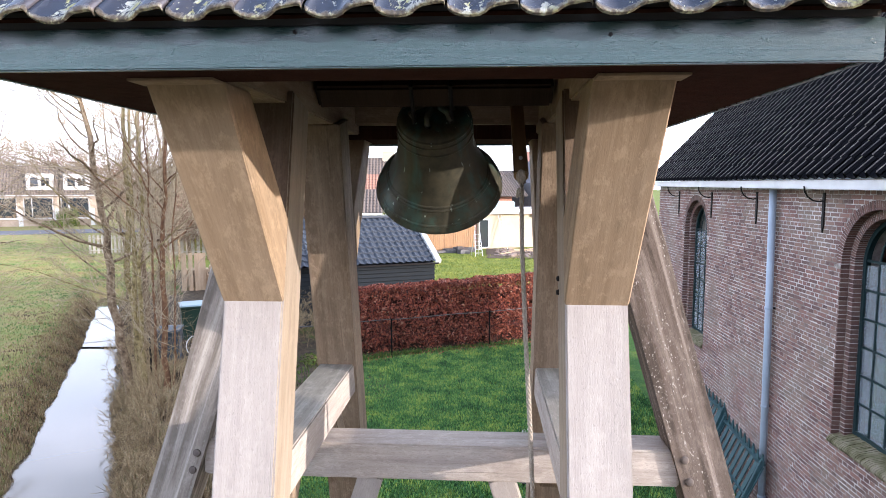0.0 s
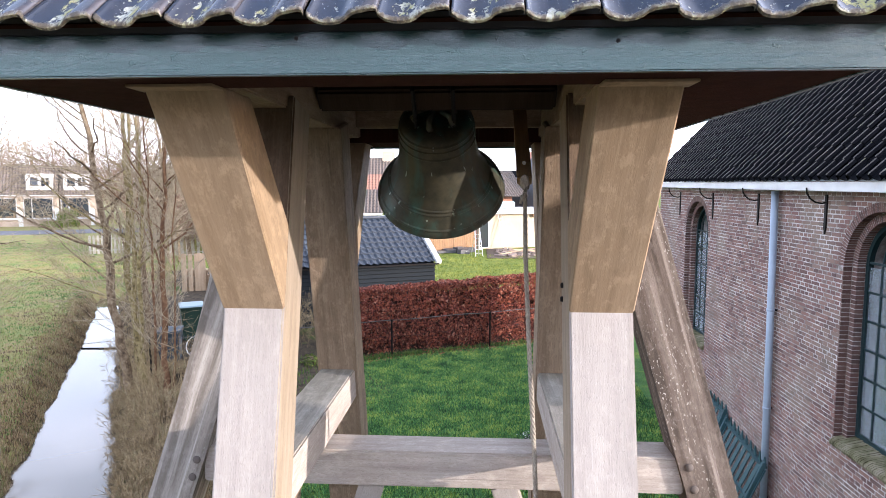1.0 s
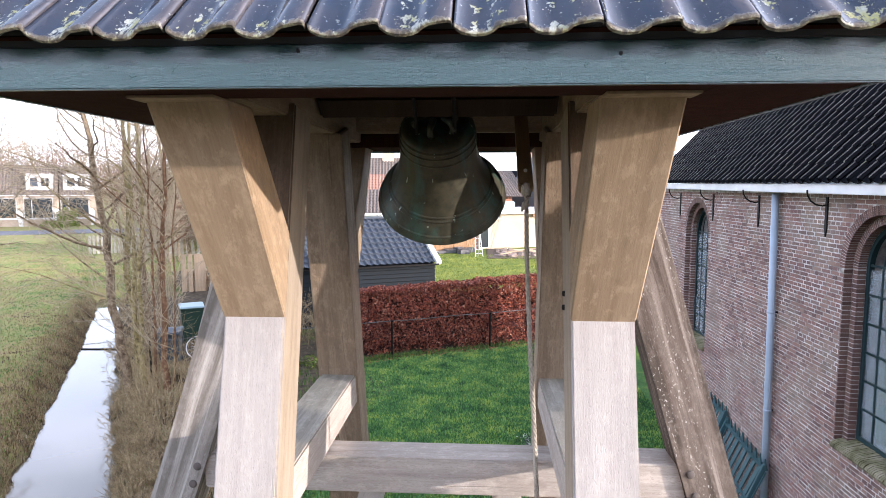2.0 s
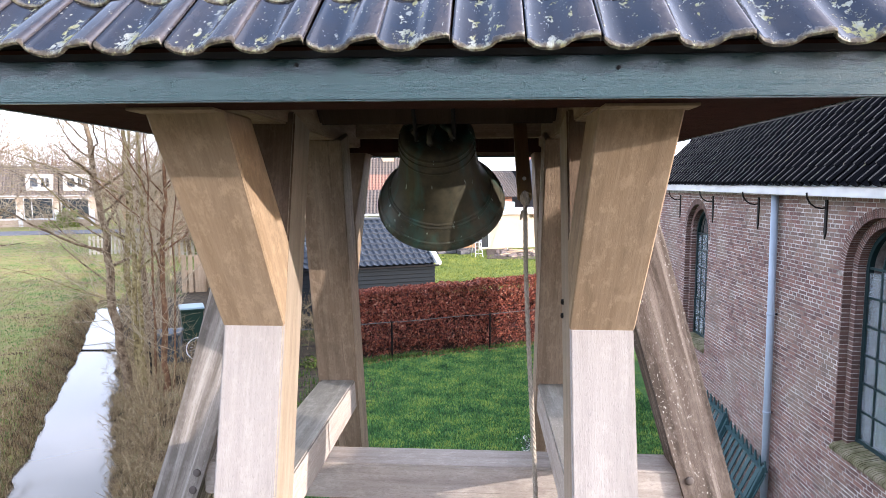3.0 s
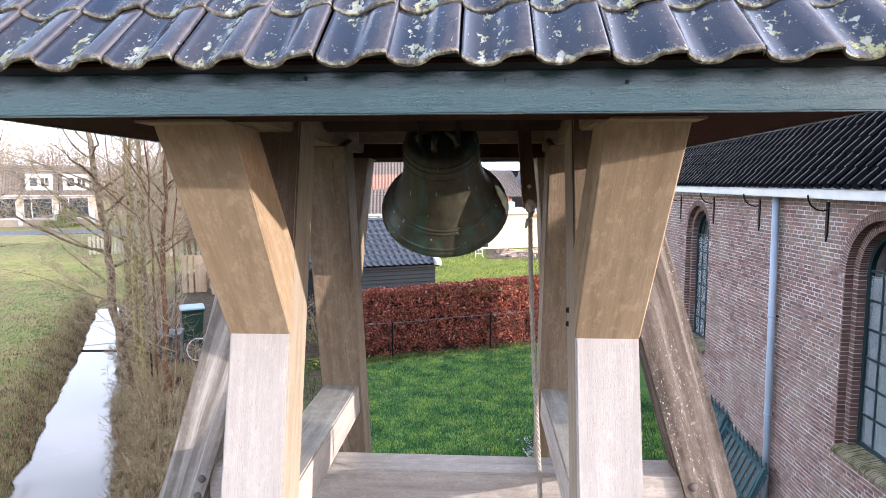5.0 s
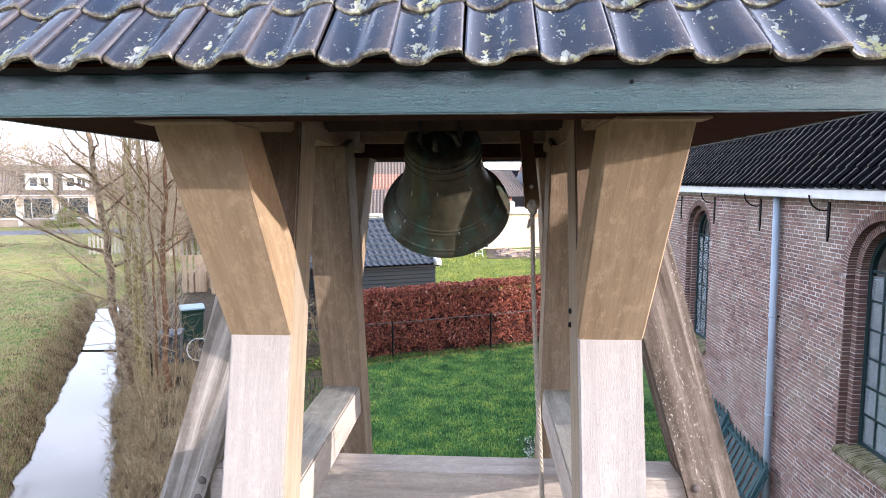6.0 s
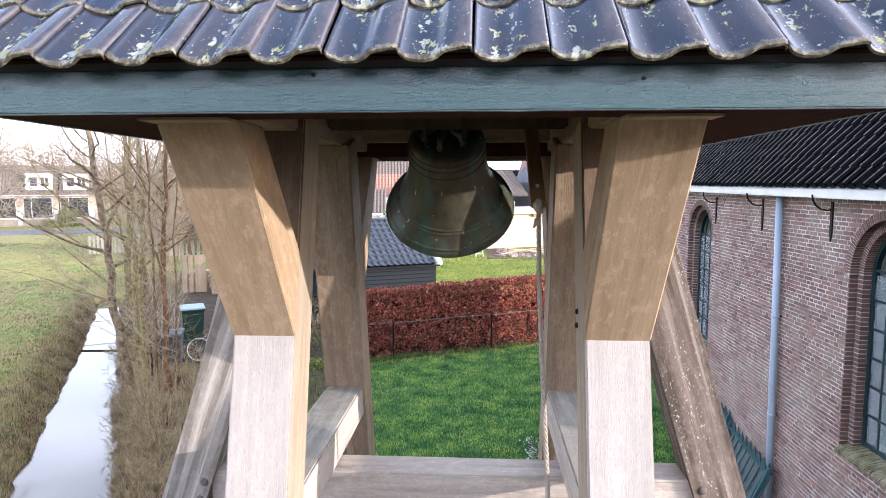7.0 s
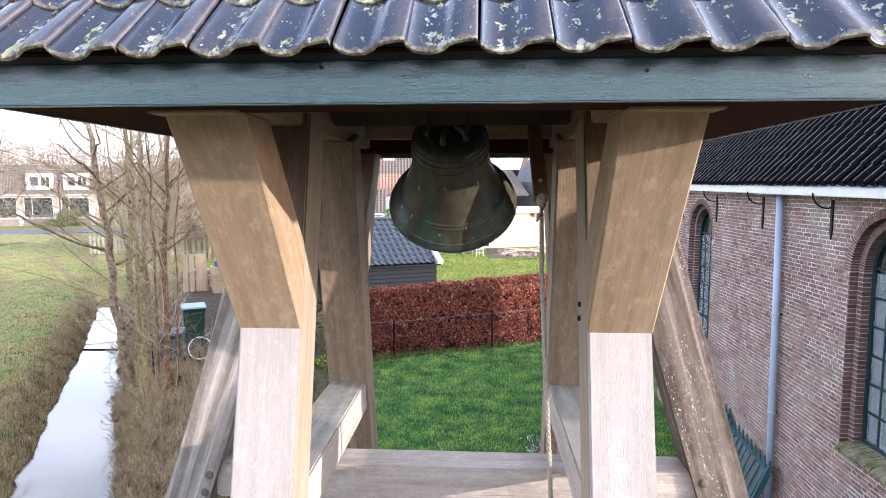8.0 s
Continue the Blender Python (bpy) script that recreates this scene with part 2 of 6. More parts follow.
def tile_mat(name, base, pale, lichen, rough=0.25, isle=False, spec=0.5, moss=False):
    """Glazed clay: clouded glaze, crusts of lichen, and on the near roof brown worn rolls and a dirty lip."""
    m = Mat(name, rough, spec=spec)
    r = m.island() if isle else m.random()
    v = m.vec((1, 1, 1) if isle else (1, 0.5, 1), shift=m.mix(1.0, r, (13.0, 5.0, 9.0), "MULTIPLY"))
    n1, n2, n3 = m.noise(v, 9, 4), m.noise(v, 52, 6, 0.66), m.noise(v, 10, 3)
    c = m.mix(m.ramp(n1, (0.35, 0.0), (0.7, 1.0)), base, pale)
    c = m.mix(m.ramp(r, (0.0, 0.0), (1.0, 0.35)), c, tuple(k * 0.6 for k in base))
    if not moss:
        patch = m.math("MULTIPLY", m.ramp(n2, (0.55, 0.0), (0.59, 1.0)), m.ramp(n3, (0.50, 0.0), (0.60, lichen)))
        kind = m.ramp(m.noise(v, 16, 2), (0.44, (0.62, 0.63, 0.56)), (0.58, (0.40, 0.42, 0.15)))
        c = m.mix(patch, c, kind)
        return m.color(c).gloss(m.ramp(patch, (0.0, rough), (1.0, 0.9))).bump(m.mix(0.5, n2, patch), 0.25, 0.004).m
    sep = m.n.new("ShaderNodeSeparateXYZ")
    m.l.new(m.co.outputs["Object"], sep.inputs[0])
    # the lichen sits in the trough, thicker towards the lip
    trough = m.ramp(m.math("DIVIDE", sep.outputs[0], 0.188), (0.06, 0.0), (0.30, 1.0), (0.50, 1.0), (0.74, 0.15))
    low = m.ramp(sep.outputs[1], (0.0, 1.0), (0.30, 0.55))
    field = m.math("MULTIPLY", m.math("MULTIPLY", trough, low), m.ramp(n3, (0.40, 0.25), (0.62, 1.0)))
    level = m.math("ADD", n2, m.math("MULTIPLY", m.math("SUBTRACT", field, 0.62), 0.26))
    patch = m.math("MULTIPLY", m.ramp(level, (0.54, 0.0), (0.56, 1.0)), lichen)
    specks = m.math("MULTIPLY", m.ramp(m.noise(v, 150, 2, 0.4), (0.715, 0.0), (0.73, 1.0)), 0.75)
    patch = m.math("MAXIMUM", patch, specks)
    kind = m.ramp(m.noise(v, 22, 3), (0.42, (0.37, 0.39, 0.36)), (0.50, (0.35, 0.36, 0.26)), (0.58, (0.33, 0.32, 0.10)))
    kind = m.mix(m.ramp(m.noise(v, 240, 2), (0.40, 0.55), (0.60, 0.0)), kind, (0.19, 0.19, 0.15))
    # the rolls are rubbed to a brownish clay
    worn = m.math("MULTIPLY", m.ramp(m.math("DIVIDE", sep.outputs[0], 0.188), (0.70, 0.0), (0.86, 1.0)), m.ramp(m.noise(v, 30, 5, 0.7), (0.35, 0.15), (0.70, 0.60)))
    c = m.mix(worn, c, (0.125, 0.10, 0.092))
    c = m.mix(patch, c, kind)
    # old moss and dirt along the bottom lip
    edge = m.math("ADD", m.math("MULTIPLY", sep.outputs[1], 26.0), m.math("MULTIPLY", m.math("SUBTRACT", n2, 0.5), 2.2))
    lip = m.ramp(edge, (0.06, 0.92), (0.42, 0.0))
    c = m.mix(lip, c, m.ramp(n2, (0.40, (0.035, 0.028, 0.019)), (0.50, (0.095, 0.075, 0.042)), (0.58, (0.30, 0.29, 0.15))))
    rgh = m.math("MAXIMUM", m.math("MAXIMUM", patch, lip), m.math("MULTIPLY", worn, 0.25))
    return m.color(c).gloss(m.ramp(rgh, (0.0, rough), (1.0, 0.9))).bump(m.math("ADD", m.math("MULTIPLY", n2, 0.3), m.math("MAXIMUM", patch, lip)), 0.45, 0.003).m


M["tile_glazed"] = tile_mat("tile_glazed", (0.016, 0.024, 0.044), (0.042, 0.041, 0.050), 0.95, 0.14, False, 0.9, True)
# near-black pans paint in shade between rolls; the paler roll colour, their lit tops
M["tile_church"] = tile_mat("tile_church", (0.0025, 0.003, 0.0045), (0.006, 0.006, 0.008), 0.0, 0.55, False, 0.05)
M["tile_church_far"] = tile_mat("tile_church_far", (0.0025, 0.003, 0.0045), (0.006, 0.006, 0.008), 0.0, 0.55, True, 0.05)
M["tile_church_lit_roll"] = tile_mat("tile_church_lit_roll", (0.030, 0.027, 0.026), (0.105, 0.092, 0.080), 0.3, 0.5, False, 0.25)
M["tile_shed"] = tile_mat("tile_shed", (0.036, 0.046, 0.062), (0.052, 0.063, 0.08), 0.0, 0.5, True, 0.25)
M["tile_grey"] = tile_mat("tile_grey", (0.105, 0.082, 0.068), (0.175, 0.142, 0.120), 0.1, 0.7, True)
M["tile_orange"] = tile_mat("tile_orange", (0.26, 0.13, 0.09), (0.36, 0.20, 0.145), 0.0, 0.7, True)


def brick_mat(name, isle, tone=1.0):
    m = Mat(name, 0.85, spec=0.25)
    r = m.island() if isle else m.random()
    v = m.vec((1, 1, 1), "World")
    n1, n2 = m.noise(v, 70, 4, 0.6), m.noise(v, 1.1, 4)
    c = m.ramp(r, (0.0, (0.105, 0.062, 0.056)), (0.3, (0.165, 0.088, 0.076)), (0.6, (0.225, 0.120, 0.098)), (0.85, (0.235, 0.145, 0.118)), (1.0, (0.165, 0.112, 0.102)))
    c = m.mix(1.0, c, tone, "MULTIPLY")
    c = m.mix(m.ramp(n1, (0.35, 0.0), (0.75, 0.3 * tone)), c, (0.31, 0.225, 0.20))
    c = m.mix(m.ramp(n2, (0.47, 0.0), (0.64, 0.48 if tone > 0.9 else 0.15)), c, (0.25, 0.212, 0.165))
    return m.color(c).bump(n1, 0.5, 0.004).m


# the third copy is dark red brick, darkened to hold the reveals' shade
M["brick"], M["brick_far"], M["brick_quoin_shade"] = brick_mat("brick", False), brick_mat("brick_far", True), brick_mat("brick_quoin_shade", True, 0.68)


def mortar_mat():
    m = Mat("mortar", 0.9, spec=0.2)
    v = m.vec((1, 1, 1), "World")
    c = m.ramp(m.noise(v, 3.5, 7, 0.7), (0.36, (0.20, 0.172, 0.152)), (0.49, (0.41, 0.378, 0.35)), (0.64, (0.62, 0.585, 0.555)))
    return m.color(c).bump(m.noise(v, 90, 3), 0.4, 0.003).m


M["mortar"] = mortar_mat()


def sill_mat():
    m = Mat("sill_brick", 0.85, spec=0.25)
    v = m.vec((1, 1, 1), "World")
    c = m.ramp(m.noise(v, 6, 5), (0.32, (0.075, 0.072, 0.032)), (0.5, (0.155, 0.142, 0.078)), (0.68, (0.25, 0.22, 0.155)))
    return m.color(c).bump(m.noise(v, 60, 4), 0.5, 0.005).m


M["sill"] = sill_mat()


def bronze_mat():
    """Old bronze: dark brown-green body, verdigris running down in streaks, small pale drips."""
    m = Mat("bronze", 0.5, 0.35, 0.5)
    v = m.vec((1, 1, 0.14))
    n1, n2 = m.noise(v, 8, 6, 0.6), m.noise(m.vec(), 16, 5, 0.6)
    c = m.ramp(n2, (0.35, (0.040, 0.040, 0.028)), (0.65, (0.085, 0.078, 0.050)))
    c = m.mix(m.ramp(n1, (0.48, 0.0), (0.68, 0.8)), c, (0.060, 0.150, 0.125))
    c = m.mix(m.ramp(m.noise(m.vec((1, 1, 0.10)), 30, 2), (0.69, 0.0), (0.72, 0.8)), c, (0.42, 0.50, 0.43))
    return m.color(c).gloss(m.ramp(n2, (0.3, 0.36), (0.7, 0.58))).bump(n2, 0.15, 0.004).m


M["bronze"] = bronze_mat()


def rope_mat():
    m = Mat("rope", 0.9, spec=0.1)
    w = m.noise(m.vec((1, 1, 0.3)), 160, 3, 0.6)
    c = m.ramp(w, (0.3, (0.26, 0.225, 0.18)), (0.7, (0.46, 0.415, 0.35)))
    return m.color(c).bump(w, 0.4, 0.003).m


M["rope"] = rope_mat()


def ground_mat():
    m = Mat("ground", 0.95, spec=0.15)
    v = m.vec((1, 1, 1), "World")
    n1, n2, n3 = m.noise(v, 0.35, 5), m.noise(v, 2.2, 5, 0.6), m.noise(v, 25, 4, 0.7)
    g = m.ramp(m.noise(v, 1.3, 6, 0.65), (0.3, (0.018, 0.065, 0.012)), (0.5, (0.04, 0.11, 0.018)), (0.66, (0.12, 0.17, 0.022)))
    g = m.mix(m.ramp(n3, (0.35, 0.0), (0.7, 0.6)), g, (0.03, 0.065, 0.015))
    # rough meadow beyond the ditch
    f = m.ramp(m.mix(0.45, m.noise(v, 0.8, 6, 0.65), m.noise(v, 3.5, 6, 0.7)), (0.28, (0.08, 0.15, 0.03)), (0.42, (0.16, 0.20, 0.055)), (0.51, (0.26, 0.235, 0.09)), (0.57, (0.27, 0.20, 0.10)), (0.66, (0.12, 0.085, 0.055)))
    sep = m.n.new("ShaderNodeSeparateXYZ")
    m.l.new(v, sep.inputs[0])
    side = m.math("ADD", m.math("MULTIPLY", sep.outputs[0], 0.866), m.math("MULTIPLY", sep.outputs[1], 0.5))
    lng = m.math("ADD", m.math("MULTIPLY", sep.outputs[0], -0.5), m.math("MULTIPLY", sep.outputs[1], 0.866))
    # the neighbour's lawn is yellower than the churchyard's
    g = m.mix(m.ramp(m.math("MULTIPLY", m.math("SUBTRACT", lng, 19.0), 0.2), (0.0, 0.0), (1.0, 0.75)), g, m.ramp(n2, (0.3, (0.11, 0.15, 0.025)), (0.7, (0.23, 0.24, 0.05))))
    bend = m.math("MAXIMUM", m.math("SUBTRACT", 13.0, lng), 0.0)
    bend = m.math("MULTIPLY", m.math("MULTIPLY", bend, bend), 0.04)
    side = m.math("ADD", side, bend)
    edge = m.math("MULTIPLY", m.math("GREATER_THAN", lng, 33.0), 4.4)
    c = m.mix(m.ramp(m.math("ADD", m.math("MULTIPLY", m.math("SUBTRACT", side, edge), 0.5), 1.2), (0.0, 0.0), (0.2, 1.0)), f, g)
    # bare soil on the ditch bank and in the neighbour's yard
    soil = m.ramp(m.noise(v, 5, 5), (0.3, (0.035, 0.026, 0.018)), (0.7, (0.11, 0.085, 0.055)))
    d = m.math("ABSOLUTE", m.math("ADD", side, 0.6))
    bank = m.ramp(m.math("ADD", m.math("MULTIPLY", d, 0.25), m.math("MULTIPLY", m.math("SUBTRACT", n2, 0.5), 0.5)), (0.34, 1.0), (0.50, 0.0))
    bank = m.math("MULTIPLY", bank, m.math("LESS_THAN", m.math("ADD", m.math("MULTIPLY", sep.outputs[0], -0.5), m.math("MULTIPLY", sep.outputs[1], 0.866)), 36.0))
    c = m.mix(bank, c, soil)
    wob = m.math("MULTIPLY", m.math("SUBTRACT", n2, 0.5), 2.0)
    yard = m.math("MULTIPLY", m.ramp(m.math("ADD", m.math("MULTIPLY", m.math("SUBTRACT", lng, 14.4), 0.5), wob), (0.0, 0.0), (0.5, 1.0)), m.ramp(m.math("ADD", m.math("MULTIPLY", m.math("SUBTRACT", 6.4, side), 0.5), wob), (0.0, 0.0), (0.5, 1.0)))
    yard = m.math("MULTIPLY", m.math("MULTIPLY", yard, m.math("GREATER_THAN", side, -0.4)), m.math("LESS_THAN", lng, 44.0))
    c = m.mix(yard, c, soil)
    # bare earth added on unseen ground round the bell tower, against green bounce light
    worn = m.math("ADD", m.math("MULTIPLY", m.math("SUBTRACT", 8.0, sep.outputs[1]), 0.4), wob)
    c = m.mix(m.math("MULTIPLY", m.ramp(worn, (0.0, 0.0), (0.6, 0.85)), m.math("GREATER_THAN", side, -0.4)), c, soil)
    return m.color(c).bump(m.mix(0.5, n2, n3), 0.9, 0.05).m


M["ground"] = ground_mat()


def leaf_mat(name, *stops, rough=0.6, patch=0.0, size=1.1):
    """Leaves or blades, each with its own tone; patch: how far the tone drifts over the ground."""
    m = Mat(name, rough, spec=0.3)
    t = m.island()
    if patch:
        drift = m.math("MULTIPLY", m.math("SUBTRACT", m.noise(m.vec((1, 1, 1), "World"), size, 5, 0.6), 0.5), patch * 4)
        t = m.math("ADD", m.math("MULTIPLY", t, 1 - patch * 0.6), m.math("ADD", drift, patch * 0.3))
    return m.color(m.ramp(t, *stops)).m


M["leaf_red"] = leaf_mat("leaf_red", (0.0, (0.05, 0.014, 0.012)), (0.35, (0.16, 0.036, 0.024)), (0.65, (0.29, 0.075, 0.042)), (0.90, (0.38, 0.13, 0.07)), (1.0, (0.44, 0.27, 0.19)))
M["leaf_green"] = leaf_mat("leaf_green", (0.0, (0.03, 0.07, 0.015)), (0.5, (0.06, 0.12, 0.02)), (1.0, (0.14, 0.18, 0.03)))
M["leaf_bright"] = leaf_mat("leaf_bright", (0.0, (0.06, 0.10, 0.015)), (0.5, (0.15, 0.20, 0.03)), (1.0, (0.27, 0.29, 0.06)))
M["leaf_yellow"] = leaf_mat("leaf_yellow", (0.0, (0.15, 0.13, 0.02)), (0.5, (0.27, 0.22, 0.035)), (1.0, (0.38, 0.30, 0.06)))
M["heather"] = leaf_mat("heather", (0.0, (0.03, 0.04, 0.03)), (0.55, (0.06, 0.07, 0.06)), (0.6, (0.5, 0.5, 0.48)), (1.0, (0.65, 0.64, 0.62)))
M["blade_green"] = leaf_mat("blade_green", (0.0, (0.014, 0.055, 0.018)), (0.38, (0.066, 0.195, 0.058)), (0.66, (0.17, 0.31, 0.07)), (1.0, (0.36, 0.42, 0.08)), patch=0.5, size=1.6)
M["blade_meadow"] = leaf_mat("blade_meadow", (0.0, (0.05, 0.135, 0.03)), (0.28, (0.11, 0.20, 0.05)), (0.46, (0.20, 0.25, 0.07)), (0.60, (0.30, 0.27, 0.10)), (0.72, (0.27, 0.20, 0.10)), (0.86, (0.14, 0.10, 0.058)), (1.0, (0.07, 0.05, 0.03)), patch=0.9, size=0.42)
M["blade_dry"] = leaf_mat("blade_dry", (0.0, (0.06, 0.042, 0.024)), (0.25, (0.17, 0.115, 0.06)), (0.5, (0.30, 0.21, 0.11)), (0.72, (0.38, 0.30, 0.18)), (0.86, (0.17, 0.17, 0.05)), (1.0, (0.45, 0.38, 0.26)), patch=0.5, size=1.6)


def bark_mat(name, a, b, c2):
    m = Mat(name, 0.9, spec=0.2)
    v = m.vec((1, 1, 1), "World")
    c = m.ramp(m.noise(v, 9, 5, 0.6), (0.3, a), (0.5, b), (0.75, c2))
    return m.color(c).bump(m.noise(v, 35, 4), 0.6, 0.01).m


M["bark"] = bark_mat("bark", (0.055, 0.038, 0.025), (0.19, 0.135, 0.085), (0.40, 0.33, 0.23))
M["bark_red"] = bark_mat("bark_red", (0.065, 0.034, 0.02), (0.16, 0.085, 0.046), (0.28, 0.18, 0.10))
M["bark_green"] = bark_mat("bark_green", (0.075, 0.056, 0.025), (0.23, 0.18, 0.08), (0.44, 0.37, 0.20))
M["twig_pale"] = bark_mat("twig_pale", (0.12, 0.085, 0.045), (0.30, 0.225, 0.125), (0.52, 0.42, 0.265))
M["twig_red"] = bark_mat("twig_red", (0.15, 0.09, 0.065), (0.25, 0.16, 0.115), (0.37, 0.26, 0.18))
M["twig"] = bark_mat("twig", (0.21, 0.16, 0.105), (0.37, 0.30, 0.205), (0.52, 0.445, 0.32))


def water_mat():
    m = Mat("water", 0.06, spec=0.5)
    v = m.vec((1, 1, 1), "World")
    return m.color((0.085, 0.070, 0.045)).bump(m.noise(v, 1.5, 2), 0.04, 0.02).m


M["water"] = water_mat()


def plain_mat(name, a, b, scale=4.0, rough=0.8, relief=0.3):
    m = Mat(name, rough, spec=0.3)
    v = m.vec((1, 1, 1), "World")
    n1 = m.noise(v, scale, 6, 0.6)
    return m.color(m.ramp(n1, (0.3, a), (0.7, b))).bump(m.noise(v, scale * 14, 3), relief, 0.01).m


M["asphalt"] = plain_mat("asphalt", (0.10, 0.10, 0.115), (0.16, 0.16, 0.175), 1.5)
M["plaster_cream"] = plain_mat("plaster_cream", (0.42, 0.345, 0.245), (0.50, 0.42, 0.31), 0.8)
M["house_brick"] = plain_mat("house_brick", (0.34, 0.26, 0.20), (0.46, 0.37, 0.29), 3.0)
M["house_brick_red"] = plain_mat("house_brick_red", (0.33, 0.16, 0.11), (0.42, 0.24, 0.17), 3.0)
M["house_dark"] = plain_mat("house_dark", (0.09, 0.09, 0.10), (0.13, 0.13, 0.14), 2.0)
M["rubble"] = plain_mat("rubble", (0.16, 0.12, 0.10), (0.34, 0.27, 0.22), 6.0)
M["soil"] = plain_mat("soil", (0.05, 0.036, 0.027), (0.125, 0.09, 0.065), 3.0, 0.95, 0.6)
# near black, standing in for shade between the hedge leaves
M["hedge_shade"] = plain_mat("hedge_shade", (0.018, 0.009, 0.008), (0.05, 0.022, 0.016), 9.0, 1.0, 0.8)
M["stone_dark"] = plain_mat("stone_dark", (0.05, 0.05, 0.055), (0.10, 0.10, 0.105), 8.0, 0.35)

# ---- building helpers ----
PLACE = {}


def thing(name, at, label, category, group="", kind="", turn=0.0):
    ob = new(name)
    ob.empty_display_size = 0.1
    ob.matrix_basis = pose(*at, 0, 0, turn)
    PLACE[ob.name] = ob.matrix_basis.copy()
    return tagged(ob, label, category, group, kind)


def put(ob, parent, m=None):
    """Places ob at the world pose m, under parent."""
    m = m or Matrix.Identity(4)
    PLACE[ob.name] = m.copy()
    if parent:
        ob.parent = parent
        ob.matrix_parent_inverse = PLACE[parent.name].inverted()
    ob.matrix_basis = m
    return ob


def mesh_of(name, bm, material, smooth=False):
    me = bpy.data.meshes.new(name)
    bmesh.ops.recalc_face_normals(bm, faces=bm.faces[:])
    bm.to_mesh(me)
    bm.free()
    if smooth:
        for p in me.polygons:
            p.use_smooth = True
    me.materials.append(material)
    return me


def part(name, bm, material, parent=None, label="", m=None, smooth=False):
    ob = new(name, mesh_of(name, bm, material, smooth))
    put(ob, parent, m)
    return tagged(ob, label) if label else ob


def sheet(name, verts, faces, material, parent=None, m=None, smooth=False):
    me = bpy.data.meshes.new(name)
    me.from_pydata(verts, [], faces)
    me.materials.append(material)
    if smooth:
        for p in me.polygons:
            p.use_smooth = True
    return put(new(name, me), parent, m)


def add_box(bm, lo, hi, m=None):
    vs = [bm.verts.new((m or Matrix.Identity(4)) @ Vector((x, y, z))) for x in (lo[0], hi[0]) for y in (lo[1], hi[1]) for z in (lo[2], hi[2])]
    for f in ((0, 1, 3, 2), (4, 6, 7, 5), (0, 4, 5, 1), (2, 3, 7, 6), (0, 2, 6, 4), (1, 5, 7, 3)):
        bm.faces.new([vs[k] for k in f])
    return vs


def box(lo, hi, bevel=0.0, m=None):
    bm = bmesh.new()
    add_box(bm, lo, hi, m)
    if bevel:
        bmesh.ops.bevel(bm, geom=bm.edges[:], offset=bevel, segments=2, affect="EDGES")
    return bm


def add_tube(bm, pts, radii, sides=6, caps=True):
    rings = []
    pts = [Vector(p) for p in pts]
    for k, p in enumerate(pts):
        d = (pts[min(k + 1, len(pts) - 1)] - pts[max(k - 1, 0)]).normalized()
        a = d.cross(Vector((0.31, 0.17, 0.93) if abs(d.z) < 0.9 else (1, 0, 0))).normalized()
        b = d.cross(a)
        r = radii[k] if isinstance(radii, (list, tuple)) else radii
        rings.append([bm.verts.new(p + r * (math.cos(t) * a + math.sin(t) * b)) for t in (2 * math.pi * j / sides for j in range(sides))])
    for r0, r1 in zip(rings, rings[1:]):
        for j in range(sides):
            bm.faces.new((r0[j], r0[(j + 1) % sides], r1[(j + 1) % sides], r1[j]))
    if caps:
        bm.faces.new(rings[0][::-1])
        bm.faces.new(rings[-1])


def tube(pts, radii, sides=8):
    bm = bmesh.new()
    add_tube(bm, pts, radii, sides)
    return bm


def along(p0, p1, side=(1, 0, 0)):
    """A frame whose z runs from p0 to p1 and whose x lies near side."""
    z = (Vector(p1) - Vector(p0)).normalized()
    y = z.cross(Vector(side)).normalized()
    x = y.cross(z)
    m = Matrix((x, y, z)).transposed().to_4x4()
    m.translation = p0
    return m


def beam(name, p0, p1, w, d, material, parent, label="", side=(1, 0, 0), bevel=0.008):
    """A squared timber from p0 to p1, w across the side direction and d the other way."""
    n = (Vector(p1) - Vector(p0)).length
    return part(name, box((-w / 2, -d / 2, 0), (w / 2, d / 2, n), bevel), material, parent, label, along(p0, p1, side))


def prism(outline, lo, hi, axis="x", bevel=0.0):
    """A flat outline in the two other axes, drawn out from lo to hi along the axis."""
    bm = bmesh.new()

    def at(a, b, c):
        return {"x": (c, a, b), "y": (a, c, b), "z": (a, b, c)}[axis]

    f0 = [bm.verts.new(at(a, b, lo)) for a, b in outline]
    f1 = [bm.verts.new(at(a, b, hi)) for a, b in outline]
    bm.faces.new(f0)
    bm.faces.new(f1[::-1])
    for k in range(len(f0)):
        j = (k + 1) % len(f0)
        bm.faces.new((f0[k], f1[k], f1[j], f0[j]))
    if bevel:
        bmesh.ops.bevel(bm, geom=bm.edges[:], offset=bevel, segments=1, affect="EDGES")
    return bm


def lathe(profile, sides=48):
    bm = bmesh.new()
    rings = [[bm.verts.new((r * math.cos(2 * math.pi * j / sides), r * math.sin(2 * math.pi * j / sides), z)) for j in range(sides)] for r, z in profile]
    for r0, r1 in zip(rings, rings[1:]):
        for j in range(sides):
            bm.faces.new((r0[j], r0[(j + 1) % sides], r1[(j + 1) % sides], r1[j]))
    return bm


rng = random.Random(7)

# ---- ground, ditch, water, road ----
def ditch_mid(s):
    """The ditch's middle line: straight along the plots, bending away before the bell tower."""
    return -1.43 + 0.010 * (s - 13) - (0.040 * (13 - s) ** 2 if s < 13 else 0.0)


